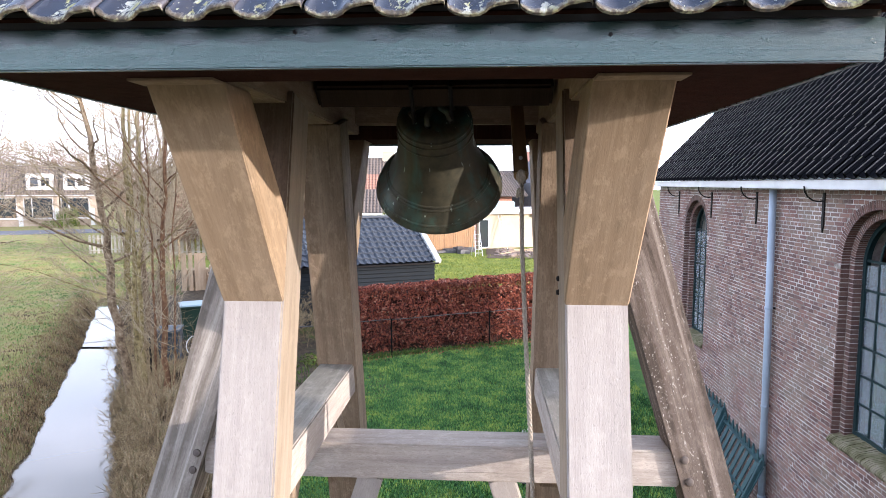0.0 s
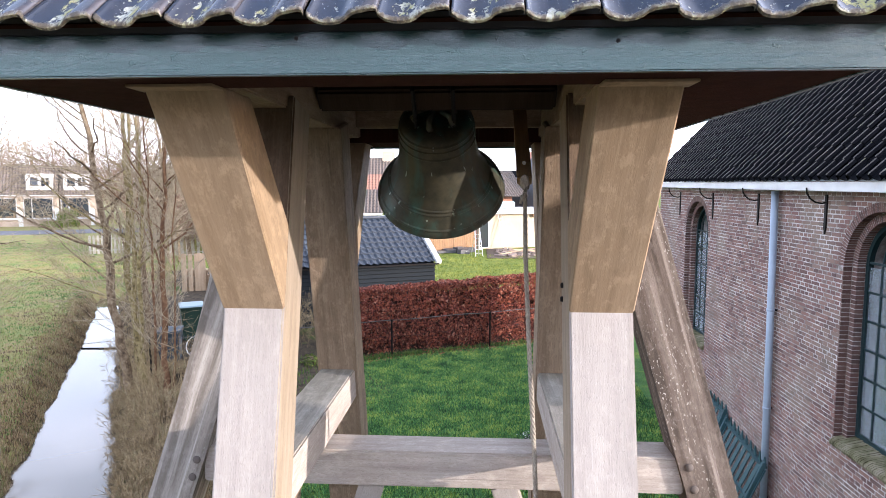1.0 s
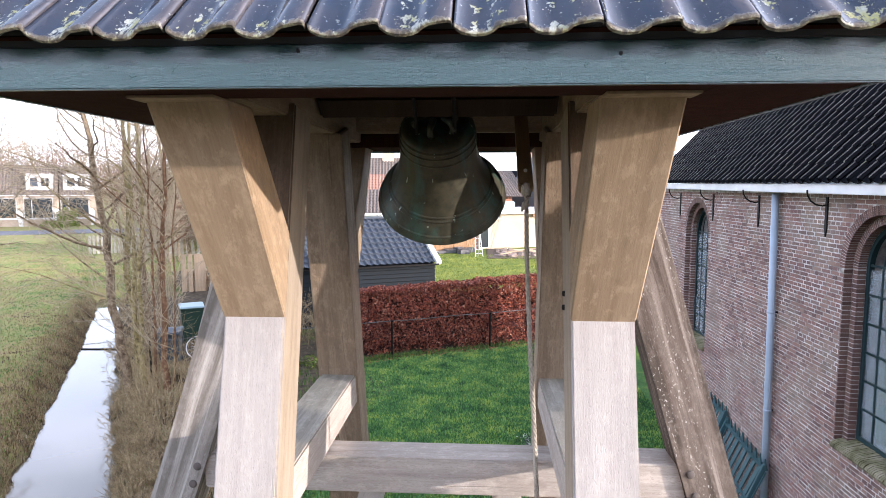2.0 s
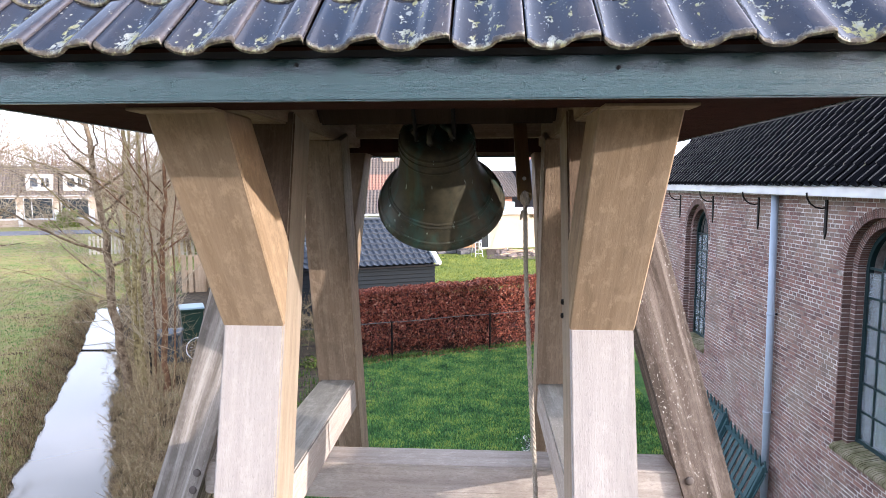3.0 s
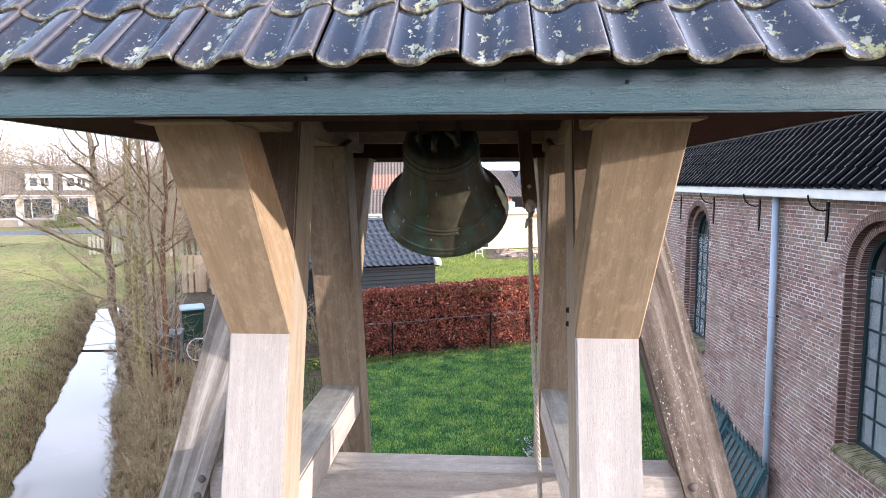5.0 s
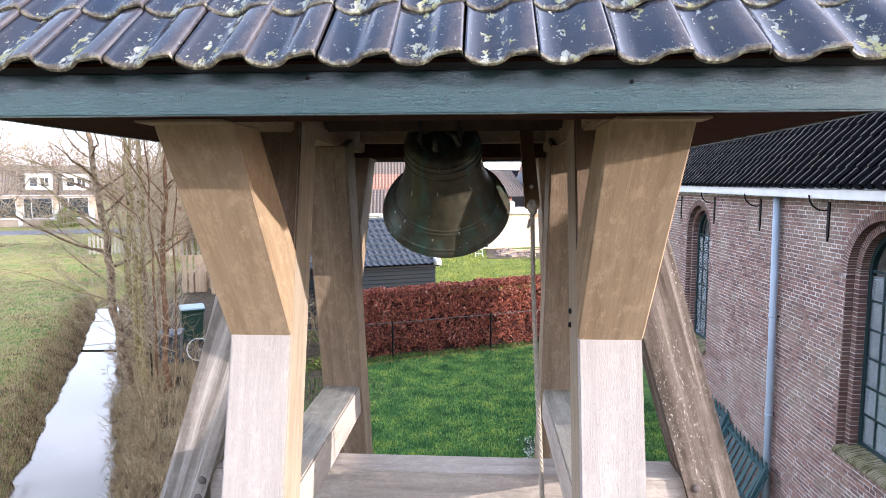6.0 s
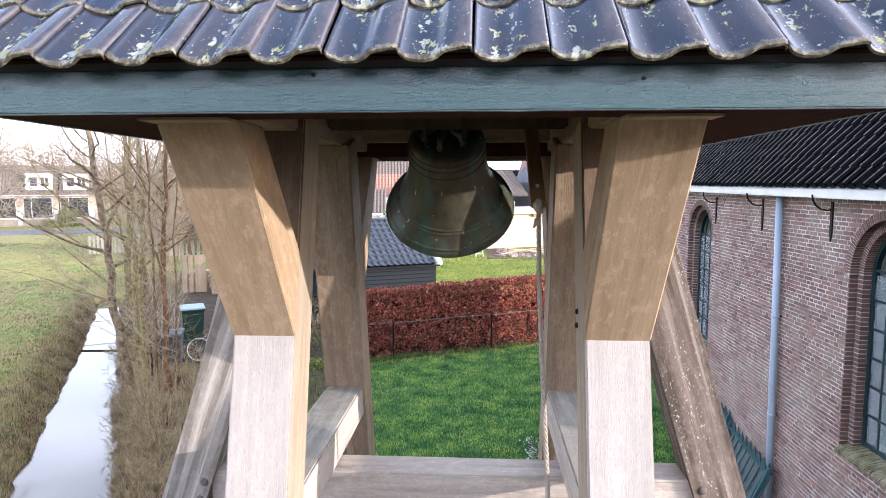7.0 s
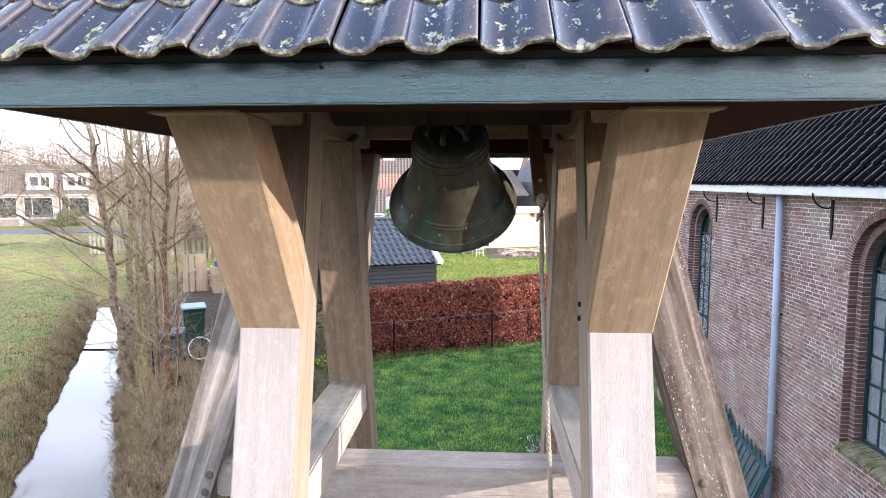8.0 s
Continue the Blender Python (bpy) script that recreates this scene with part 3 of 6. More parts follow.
def ditch_gap(x, y):
    """Distance from the water's edge of the ditch, negative over the water."""
    s, c = -0.5 * x + 0.866 * y, 0.866 * x + 0.5 * y
    half = max(0.14, min(1.25, 1.05 - 0.032 * (s - 13)) - 0.40)
    q = abs(c - ditch_mid(s)) - half + 0.16 * noise.noise((x * 0.8, y * 0.8, 0.0)) + 0.06 * noise.noise((x * 3, y * 3, 4.0))
    return max(q, s - 37.5)


def ground_z(x, y):
    q = ditch_gap(x, y)
    if q < -0.1:
        return -1.0
    k = max(0.0, min(1.0, (q + 0.1) / 1.35))
    rough = 0.03 * noise.noise((x * 0.5, y * 0.5, 1.0)) + (0.05 * noise.noise((x * 2.2, y * 2.2, 2.0)) if q < 2.5 else 0.0)
    return -1.0 + 1.0 * (k * k * (3 - 2 * k)) ** 0.8 + rough * min(1.0, q + 0.1) - (0.02 if k >= 1 else 0.0)


def spread(lo, hi, step, before, after):
    mid = [lo + step * k for k in range(int((hi - lo) / step) + 1)]
    return before + mid + after


gx = spread(-26, 6, 0.32, [-2500, -900, -400, -200, -120, -80, -60, -45, -35, -30], [10, 20, 40, 80, 200, 600, 2500])
gy = spread(-8, 38, 0.32, [-600, -150, -60, -30, -15], [42, 50, 65, 85, 120, 200, 400, 1000, 3500])
gv = [(x, y, ground_z(x, y)) for y in gy for x in gx]
gf = [(j * len(gx) + i, j * len(gx) + i + 1, (j + 1) * len(gx) + i + 1, (j + 1) * len(gx) + i) for j in range(len(gy) - 1) for i in range(len(gx) - 1)]
tagged(sheet("ground", gv, gf, M["ground"], smooth=True), "grassy ground, mown lawn and rough winter meadow", "ground", kind="structure")

wv, wf = [], []
for k in range(60):
    s = -12 + k * 0.9
    for c in (ditch_mid(max(s, -2)) - 2.2, ditch_mid(max(s, -2)) + 2.0):
        wv.append((-0.5 * s + 0.866 * c, 0.866 * s + 0.5 * c, -0.6))
    if k:
        wf.append((2 * k - 2, 2 * k - 1, 2 * k + 1, 2 * k))
tagged(sheet("water", wv, wf, M["water"], smooth=True), "still brownish ditch water mirroring the pale sky", "water", kind="structure")

GA = 26.0  # the turn of the garden plots against the church
gu = Vector((math.cos(radians(GA)), math.sin(radians(GA)), 0))
gn = Vector((-math.sin(radians(GA)), math.cos(radians(GA)), 0))


def garden(origin, u, n=0.0, z=0.0):
    return Vector(origin) + gu * u + gn * n + Vector((0, 0, z))


HOUSE_O = Vector((-60.28, 85.37, 0))
road_m = pose(*garden(HOUSE_O, 0, -14.5, 0), 0, 0, GA)
tagged(part("road", box((-90, -3.6, -0.2), (60, 3.6, 0.05)), M["asphalt"], None, "", road_m), "grey asphalt village road beyond the meadow", "road", kind="structure")

# plain unseen wall behind the camera, added to keep low sky light off the eaves
tagged(part("wall_south", box((-34, -14.4, -0.2), (13, -14.0, 8.2)), M["house_dark"], None), "plain dark wall added unseen to cut low sky light", "wall", kind="structure")

# ---- bell frame ----
XL, XR, YC = (-1.107, -0.845), (0.348, 0.607), 3.39
LEAN = 0.245


def front_y(z):
    return 2.60 + LEAN * (z - 4.77)


frame_thing = thing("bell_tower", (-0.25, YC, 0), "open oak bell tower with splayed legs under a tiled roof", "bell tower")
TOP = 5.66
for lo, hi in (XL, XR):
    for back in (False, True):
        pts = [(front_y(-0.1), -0.1), (front_y(TOP), TOP), (front_y(TOP) + 0.255, TOP), (front_y(-0.1) + 0.255, -0.1)]
        if back:
            pts = [(2 * YC - y, z) for y, z in pts]
        xm = (lo + hi) / 2
        y0, y1 = (pts[0][0] + pts[3][0]) / 2, (pts[1][0] + pts[2][0]) / 2
        if back:
            beam("leg", (xm, y0, -0.1), (xm, y1, TOP), hi - lo, 0.248, M["wood_inner"], frame_thing, "brown oak leg")
        else:
            # greyed by the weather below the strut's seat, browner on the sides; above the seat browner and darkened to
            # paint in the eaves' shade
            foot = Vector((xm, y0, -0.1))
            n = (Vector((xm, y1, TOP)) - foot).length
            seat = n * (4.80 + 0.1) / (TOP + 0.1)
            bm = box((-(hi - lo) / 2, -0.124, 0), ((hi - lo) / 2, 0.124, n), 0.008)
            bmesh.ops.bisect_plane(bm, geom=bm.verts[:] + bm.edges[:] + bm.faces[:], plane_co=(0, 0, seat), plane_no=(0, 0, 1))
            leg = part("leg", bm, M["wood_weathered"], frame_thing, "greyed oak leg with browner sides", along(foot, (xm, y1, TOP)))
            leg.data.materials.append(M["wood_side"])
            leg.data.materials.append(M["wood_head_shade"])
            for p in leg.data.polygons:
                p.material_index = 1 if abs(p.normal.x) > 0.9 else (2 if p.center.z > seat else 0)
        # strut to the eaves, its foot let into the leg
        sp = [(front_y(4.765) + 0.004, 4.765), (2.04, 5.60), (2.275, 5.60), (front_y(5.12), 5.12)]
        if back:
            sp = [(2 * YC - y, z) for y, z in sp]
        p0, p1 = Vector((xm, sp[0][0], sp[0][1])), Vector((xm, sp[1][0], sp[1][1]))
        m = along(p0, p1)
        inv = m.inverted()
        loc = [inv @ Vector((xm, y, z)) for y, z in sp]
        w = (hi - lo) / 2 + 0.003
        part("strut", prism([(p.y, p.z) for p in loc], -w, w, "x", 0.006), M["wood_sheltered"], frame_thing, "brown oak eaves strut", m)
        by = (1.96, 2.07) if not back else (2 * YC - 2.07, 2 * YC - 1.96)
        out = -1 if xm < -0.25 else 1
        part("bearing_block", box((min(-0.13, out * 0.15), 0, 0), (max(0.13, out * 0.15), by[1] - by[0], 0.009), 0.002), M["wood_sheltered"], frame_thing, "", pose(xm, by[0], 5.590))

# side beams between front and back legs, flush with their outer faces
for lo, hi in (XL, XR):
    xm = (lo + hi) / 2
    side_beam = beam("side_beam", (xm, front_y(4.0) + 0.2, 3.965), (xm, 2 * YC - front_y(4.0) - 0.2, 3.965), 0.235, 0.205, M["wood_beam"], frame_thing, "grey oak side beam")
    side_beam.data.materials.append(M["wood_mossy"])
    for p in side_beam.data.polygons:
        p.material_index = 1 if p.normal.y < -0.9 else 0
    # brace below the side beam against the back leg
    yb = 2 * YC - front_y(3.5) - 0.26
    beam("brace", (xm, yb - 0.02, 3.25), (xm, yb - 0.42, 3.86), 0.14, 0.14, M["wood_inner"], frame_thing)
    yf = front_y(3.5) + 0.26
    beam("brace", (xm, yf + 0.02, 3.25), (xm, yf + 0.42, 3.86), 0.14, 0.14, M["wood_inner"], frame_thing)

# cross beam carrying the two raking shores
cross = part("cross_beam", box((-0.115, -0.10, 0), (0.115, 0.10, 2.62), 0.01), M["wood_beam"], frame_thing, "weathered grey oak cross beam", along((-1.55, 3.42, 3.75), (1.07, 3.42, 3.75), (0, 1, 0)))
# lower braces seen below the cross beam
for sx in (-1, 1):
    beam("brace", (-0.25 + sx * 0.36, 3.42, 3.655), (-0.25 + sx * 0.60, 3.42, 2.9), 0.16, 0.14, M["wood_weathered"], frame_thing, "", (0, 1, 0))


def raker(name, line, w, material, label):
    """A raking shore that follows the given line x(z), gently swept toward its foot."""
    foot, top = Vector((line(-0.05), 3.39, -0.05)), Vector((line(5.58), 3.39, 5.58))
    m = along(foot, top, (1, 0, 0))
    inv, bm = m.inverted(), bmesh.new()
    rings = []
    for k in range(21):
        t = k / 20
        z = -0.05 + 5.63 * t
        q = inv @ Vector((line(z), 3.39, z))
        ww = w[0] * (1 - t) + w[1] * t
        rings.append([bm.verts.new((q.x + a * ww / 2, b, q.z)) for a, b in ((-1, -0.12), (1, -0.12), (1, 0.12), (-1, 0.12))])
    for r0, r1 in zip(rings, rings[1:]):
        for j in range(4):
            bm.faces.new((r0[j], r0[(j + 1) % 4], r1[(j + 1) % 4], r1[j]))
    bm.faces.new(rings[0][::-1])
    bm.faces.new(rings[-1])
    edges = [e for e in bm.edges if abs((e.verts[0].co - e.verts[1].co).normalized().z) > 0.9]
    bmesh.ops.bevel(bm, geom=edges, offset=0.012, segments=2, affect="EDGES")
    return part(name, bm, material, frame_thing, label, m)


def line_left(z):
    h = 5.55 - z
    return -1.16 - 0.22 * h - 0.035 * h * h if z > 3.3 else -1.832 - 0.38 * (3.3 - z)


def line_right(z):
    return 1.165 - 0.30 * (z - 3.8)


rk_l = raker("raking_shore", line_left, (0.26, 0.225), M["wood_streaked"], "streaked grey oak raking shore")
rk_r = raker("raking_shore", line_right, (0.26, 0.25), M["wood_grey"], "stained grey oak raking shore")


def bolt(x, y, z, parent):
    part("bolt", lathe([(0, 0.010), (0.017, 0.009), (0.022, 0.005), (0.022, 0)], 14), M["rust"], parent, "rusty round bolt head", pose(x, y, z, 90, 0, 0), True)


for x, z in ((-1.572, 3.79), (-1.60, 3.69)):
    bolt(x, 3.27, z, rk_l)
for x, z in ((1.08, 3.82), (1.11, 3.70)):
    bolt(x, 3.27, z, rk_r)
for z in (4.86, 4.80):
    part("bolt", lathe([(0, 0.012), (0.011, 0.010), (0.013, 0)], 10), M["paint_iron"], frame_thing, "", pose(0.3385, 2.74, z, 0, -90, 0), True)

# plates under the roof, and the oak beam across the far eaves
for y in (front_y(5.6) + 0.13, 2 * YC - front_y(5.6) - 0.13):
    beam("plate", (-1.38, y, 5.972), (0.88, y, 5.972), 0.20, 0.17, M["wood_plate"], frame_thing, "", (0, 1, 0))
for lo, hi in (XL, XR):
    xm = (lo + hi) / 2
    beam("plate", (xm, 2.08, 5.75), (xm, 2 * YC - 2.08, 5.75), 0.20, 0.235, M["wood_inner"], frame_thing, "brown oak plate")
beam("back_beam", (XL[1] - 0.03, 4.36, 5.755), (XR[0] + 0.03, 4.36, 5.755), 0.08, 0.135, M["wood_inner"], frame_thing, "brown oak beam", (0, 1, 0))

# ---- the roof of the bell frame: saddle, boarded, tiled ----
RX0, RX1, RY0 = -1.555, 1.065, 1.775
RY1 = 2 * YC - RY0
PITCH = radians(41)
EZ = 5.768
FZ0, FZ1 = 5.588, 5.703
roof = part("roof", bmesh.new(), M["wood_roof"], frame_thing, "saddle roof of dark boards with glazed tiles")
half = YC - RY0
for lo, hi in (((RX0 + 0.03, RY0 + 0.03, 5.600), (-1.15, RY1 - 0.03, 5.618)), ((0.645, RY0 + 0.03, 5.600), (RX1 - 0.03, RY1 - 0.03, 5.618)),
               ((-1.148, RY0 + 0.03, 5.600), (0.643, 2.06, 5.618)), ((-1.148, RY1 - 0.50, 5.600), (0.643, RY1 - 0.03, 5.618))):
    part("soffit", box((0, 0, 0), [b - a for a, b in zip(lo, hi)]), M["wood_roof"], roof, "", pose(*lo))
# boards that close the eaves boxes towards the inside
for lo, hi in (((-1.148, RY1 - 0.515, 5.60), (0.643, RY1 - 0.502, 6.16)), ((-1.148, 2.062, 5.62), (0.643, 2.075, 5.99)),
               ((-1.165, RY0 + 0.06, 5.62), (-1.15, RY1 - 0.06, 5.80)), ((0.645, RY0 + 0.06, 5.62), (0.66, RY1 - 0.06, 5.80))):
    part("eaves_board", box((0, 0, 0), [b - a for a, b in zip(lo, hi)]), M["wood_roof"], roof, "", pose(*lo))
RIDGE = EZ + half * math.tan(PITCH)
rxm = (RX0 + RX1) / 2
inset = 0.012


def slab(corners, thick):
    """A thin board deck with its underside at the given corners."""
    bm = bmesh.new()
    v = [Vector(c) for c in corners]
    nrm = (v[1] - v[0]).cross(v[2] - v[0]).normalized()
    if nrm.z < 0:
        nrm = -nrm
    lo = [bm.verts.new(p) for p in v]
    hi = [bm.verts.new(p + nrm * thick) for p in v]
    bm.faces.new(lo)
    bm.faces.new(hi[::-1])
    for k in range(len(v)):
        j = (k + 1) % len(v)
        bm.faces.new((lo[k], lo[j], hi[j], hi[k]))
    return bm


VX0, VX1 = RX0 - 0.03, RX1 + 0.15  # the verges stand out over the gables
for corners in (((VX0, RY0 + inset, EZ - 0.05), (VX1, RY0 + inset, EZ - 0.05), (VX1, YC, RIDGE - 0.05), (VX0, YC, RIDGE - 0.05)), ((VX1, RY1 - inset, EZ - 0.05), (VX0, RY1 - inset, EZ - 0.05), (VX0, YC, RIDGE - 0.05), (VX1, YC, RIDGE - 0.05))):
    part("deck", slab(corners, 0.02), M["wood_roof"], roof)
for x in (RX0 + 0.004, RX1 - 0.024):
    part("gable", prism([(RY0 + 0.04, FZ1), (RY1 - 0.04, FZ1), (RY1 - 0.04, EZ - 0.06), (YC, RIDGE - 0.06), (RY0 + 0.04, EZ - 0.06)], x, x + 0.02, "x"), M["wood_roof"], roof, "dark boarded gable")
# fascias, mitred by butting, and the dark tilting fillet above the front one
for name, lo, hi in (("fascia", (RX0, RY0, FZ0), (RX1, RY0 + 0.028, FZ1)), ("fascia", (RX0, RY1 - 0.028, FZ0), (RX1, RY1, FZ1)),
                     ("fascia", (RX0, RY0 + 0.03, 5.598), (RX0 + 0.028, RY1 - 0.03, FZ1)), ("fascia", (RX1 - 0.028, RY0 + 0.03, 5.598), (RX1, RY1 - 0.03, FZ1))):
    size = [b - a for a, b in zip(lo, hi)]
    part(name, box((0, 0, 0), size, 0.004), M["paint_green"], frame_thing, "dark green painted fascia board", pose(*lo))
for lo, hi in (((RX0 + 0.01, RY0 + 0.006, FZ1 + 0.002), (RX1 - 0.01, RY0 + 0.04, FZ1 + 0.052)),):
    part("tilting_fillet", box((0, 0, 0), [b - a for a, b in zip(lo, hi)], 0.003), M["batten_dark"], frame_thing, "", pose(*lo))
for x, z in ((-0.525, 5.698 - 0.012), (0.346, 5.668)):
    part("nail", lathe([(0, 0.003), (0.006, 0.002), (0.006, 0)], 8), M["paint_iron"], frame_thing, "", pose(x, RY0, z, 90, 0, 0))

TW, TG = 0.188, 0.285
PROFILE = [(0.0, -0.011), (0.03, -0.018), (0.10, -0.027), (0.21, -0.033), (0.33, -0.034), (0.44, -0.031), (0.53, -0.023), (0.60, -0.012), (0.67, -0.006), (0.77, -0.003), (0.86, 0.0), (0.93, 0.001), (0.972, -0.002), (0.980, -0.012)]


def tile_mesh(name, material, w=TW, length=0.36, thick=0.014, deep=1.0, pts=PROFILE):
    """One glazed pan: a wide trough and a narrow roll; y runs up the slope, z off it."""
    bm = bmesh.new()
    n = len(pts)
    rows = []
    for y, lift, drop in ((0.0, -0.006, 0.0), (0.012, 0.0, 0.0), (length, 0.0, 0.0)):
        rows.append([bm.verts.new((u * w, y, z * deep + lift)) for u, z in pts])
    under = [[bm.verts.new((u * w, y, z * deep - thick)) for u, z in pts] for y in (0.002, length)]
    for r0, r1 in zip(rows, rows[1:]):
        for k in range(n - 1):
            bm.faces.new((r0[k], r0[k + 1], r1[k + 1], r1[k]))
    for k in range(n - 1):
        bm.faces.new((under[0][k], under[1][k], under[1][k + 1], under[0][k + 1]))
        bm.faces.new((rows[0][k], under[0][k], under[0][k + 1], rows[0][k + 1]))
    for k in (0, n - 1):
        bm.faces.new((rows[0][k], rows[1][k], rows[2][k], under[1][k], under[0][k]))
    me = mesh_of(name, bm, material)
    for p in me.polygons:
        p.use_smooth = abs(p.normal.y) < 0.7
    return me


BELL_TILE = tile_mesh("roof_tile", M["tile_glazed"])
LIFT = 0.052


def tile_slope(origin, across, up, width, run, jitter=0.004):
    """Lays pans over a slope, row by row from the eaves."""
    z = across.cross(up).normalized()
    base = Matrix((across, up, z)).transposed().to_4x4()
    base.translation = origin
    rows_n = int(run / TG) + 1
    for r in range(rows_n):
        y = -0.112 + r * TG
        for k in range(int(width / TW)):
            t = new("tile", BELL_TILE)
            m = base @ Matrix.Translation((k * TW + rng.uniform(-1, 1) * jitter, y + rng.uniform(-1, 1) * jitter, LIFT)) @ pose(0, 0, 0, -2.6 + rng.uniform(-0.4, 0.4), rng.uniform(-1.1, 1.1), rng.uniform(-0.7, 0.7))
            put(t, roof, m)


cp, sp_ = math.cos(PITCH), math.sin(PITCH)
run = half / cp
tile_slope(Vector((-1.597, RY0, EZ)), Vector((1, 0, 0)), Vector((0, cp, sp_)), 2.89, run)
tile_slope(Vector((VX1, RY1, EZ)), Vector((-1, 0, 0)), Vector((0, -cp, sp_)), VX1 - VX0, run)
for k in range(9):
    x0, x1 = VX0 + (VX1 - VX0) * k / 9, VX0 + (VX1 - VX0) * (k + 1.08) / 9
    part("ridge_tile", tube([(x0, YC, RIDGE + 0.06), ((x0 + x1) / 2, YC, RIDGE + 0.06), (x1, YC, RIDGE + 0.06)], [0.095, 0.09, 0.082], 12), M["tile_glazed"], roof, "", None, True)

# ---- bell, headstock, lever and rope ----
AX = Vector((-0.262, 3.39, 5.70))
bell = thing("bell", AX, "bronze church bell with green patina, swung on its headstock", "bell")
tilt = Matrix.Translation(AX) @ pose(0, 0, 0, 48, 0, 0)
prof = [(0.0, -0.055), (0.10, -0.058), (0.165, -0.068), (0.195, -0.09), (0.205, -0.13), (0.210, -0.20), (0.219, -0.28), (0.235, -0.36), (0.262, -0.44), (0.300, -0.51), (0.347, -0.572), (0.378, -0.612), (0.387, -0.632), (0.377, -0.648),
        (0.352, -0.64), (0.32, -0.585), (0.275, -0.50), (0.235, -0.40), (0.20, -0.25), (0.185, -0.12), (0.0, -0.09)]
body = part("bell_body", lathe(prof, 96), M["bronze"], bell, "patinated bronze bell", tilt, True)
for z, r, h in ((-0.105, 0.2005, 0.006), (-0.135, 0.206, 0.004), (-0.185, 0.2095, 0.006), (-0.505, 0.2985, 0.005), (-0.525, 0.310, 0.007), (-0.595, 0.365, 0.006)):
    bm = lathe([(r - 0.006, z + h + 0.003), (r + 0.004, z + h * 0.6), (r + 0.0055, z), (r + 0.005, z - h * 0.6), (r - 0.002, z - h - 0.003)], 96)
    part("moulding", bm, M["bronze"], body, "", tilt, True)
for k in range(6):
    a = math.pi * k / 3 + 0.3
    ca, sa = math.cos(a), math.sin(a)
    part("canon", tube([(0.11 * ca, 0.11 * sa, -0.06), (0.125 * ca, 0.125 * sa, -0.03), (0.11 * ca, 0.11 * sa, 0.005), (0.05 * ca, 0.05 * sa, 0.01)], 0.018, 8), M["bronze"], body, "", tilt, True)
part("clapper", tube([(0, 0, -0.1), (0, 0, -0.52), (0, 0, -0.56), (0, 0, -0.62), (0, 0, -0.66), (0, 0, -0.76)], [0.014, 0.018, 0.045, 0.05, 0.026, 0.018], 12), M["paint_iron"], bell, "iron clapper", tilt, True)
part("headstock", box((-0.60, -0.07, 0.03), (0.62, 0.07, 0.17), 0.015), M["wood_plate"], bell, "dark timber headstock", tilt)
for x in (-0.10, 0.10):
    bm = bmesh.new()
    add_tube(bm, [(x, -0.085, -0.05), (x, -0.085, 0.185), (x, 0.085, 0.185), (x, 0.085, -0.05)], 0.012, 6)
    part("strap", bm, M["paint_iron"], bell, "", tilt)
lev = Vector((0.0, -0.985, 0.174))
lx = 0.44
beam("lever", tilt @ (Vector((lx, 0, 0)) - lev * 0.06), tilt @ (Vector((lx, 0, 0)) + lev * 0.64), 0.066, 0.045, M["wood_lever"], bell, "orange-brown wooden rope lever", (1, 0, 0), 0.006)
pin = tilt @ (Vector((lx, 0, 0)) + lev * 0.53)
part("pin", tube([pin + Vector((0, -0.026, 0.02)), pin + Vector((0, -0.031, 0.018))], 0.009, 10), M["alu"], bell, "bright steel pin head")
rope_top = tilt @ (Vector((lx, 0, 0)) + lev * 0.66)
rope = thing("bell_rope", (0.31, rope_top.y + 0.2, 1.2), "greyish twisted hemp bell rope hanging from the lever", "rope")
rp = [rope_top, Vector((0.186, rope_top.y + 0.02, 4.98)), Vector((0.210, rope_top.y + 0.05, 4.55)), Vector((0.242, rope_top.y + 0.08, 4.05)), Vector((0.268, rope_top.y + 0.11, 3.55)), Vector((0.31, rope_top.y + 0.15, 1.2))]


def laid_strand(pts, turn, r0, lay=0.085):
    """One strand of a laid rope: a helix round the line through pts."""
    line = []
    for a, b in zip(pts, pts[1:]):
        n = max(2, int((b - a).length / 0.0105))
        line += [a.lerp(b, j / n) for j in range(n)]
    bm, w, out = bmesh.new(), 0.0, []
    for j, p in enumerate(line):
        if j:
            w += (p - line[j - 1]).length
        a = 2 * math.pi * (w / lay + turn)
        rr = r0 * min(1.0, 0.75 + w * 0.25)
        out.append(p + Vector((math.cos(a), math.sin(a), 0)) * rr * 0.62)
    add_tube(bm, out, r0 * 0.66, 6)
    return bm


for k in range(3):
    part("strand", laid_strand(rp, k / 3, 0.0102), M["rope"], rope, "", None, True)
kn = bmesh.new()
bmesh.ops.create_icosphere(kn, subdivisions=3, radius=0.022)
for v in kn.verts:
    v.co *= 1 + 0.35 * noise.noise(v.co * 60)
    v.co.z *= 1.5
part("knot", kn, M["rope"], rope, "", Matrix.Translation(rope_top + Vector((0, -0.01, 0.01))), True)
part("rope_end", tube([rope_top + Vector((0.01, -0.02, -0.01)), rope_top + Vector((-0.012, -0.035, -0.05)), rope_top + Vector((-0.022, -0.035, -0.085))], [0.012, 0.010, 0.005], 8), M["rope"], rope, "", None, True)

# ---- church ----
WX = 4.45
CY0, CY1, EAVE = 2.1, 16.05, 5.36
church = thing("church", (WX + 4.5, 8.4, 0), "red brick village church with arched windows and black tiled roof", "church")
WINS = (7.31, 13.35)
SPRING, SILL, R_OUT, R_IN = 4.33, 2.20, 0.80, 0.59
R_STEP, STEP = 0.69, 0.10  # the reveal steps in once
COURSE, JOINT = 0.0570, 0.0078


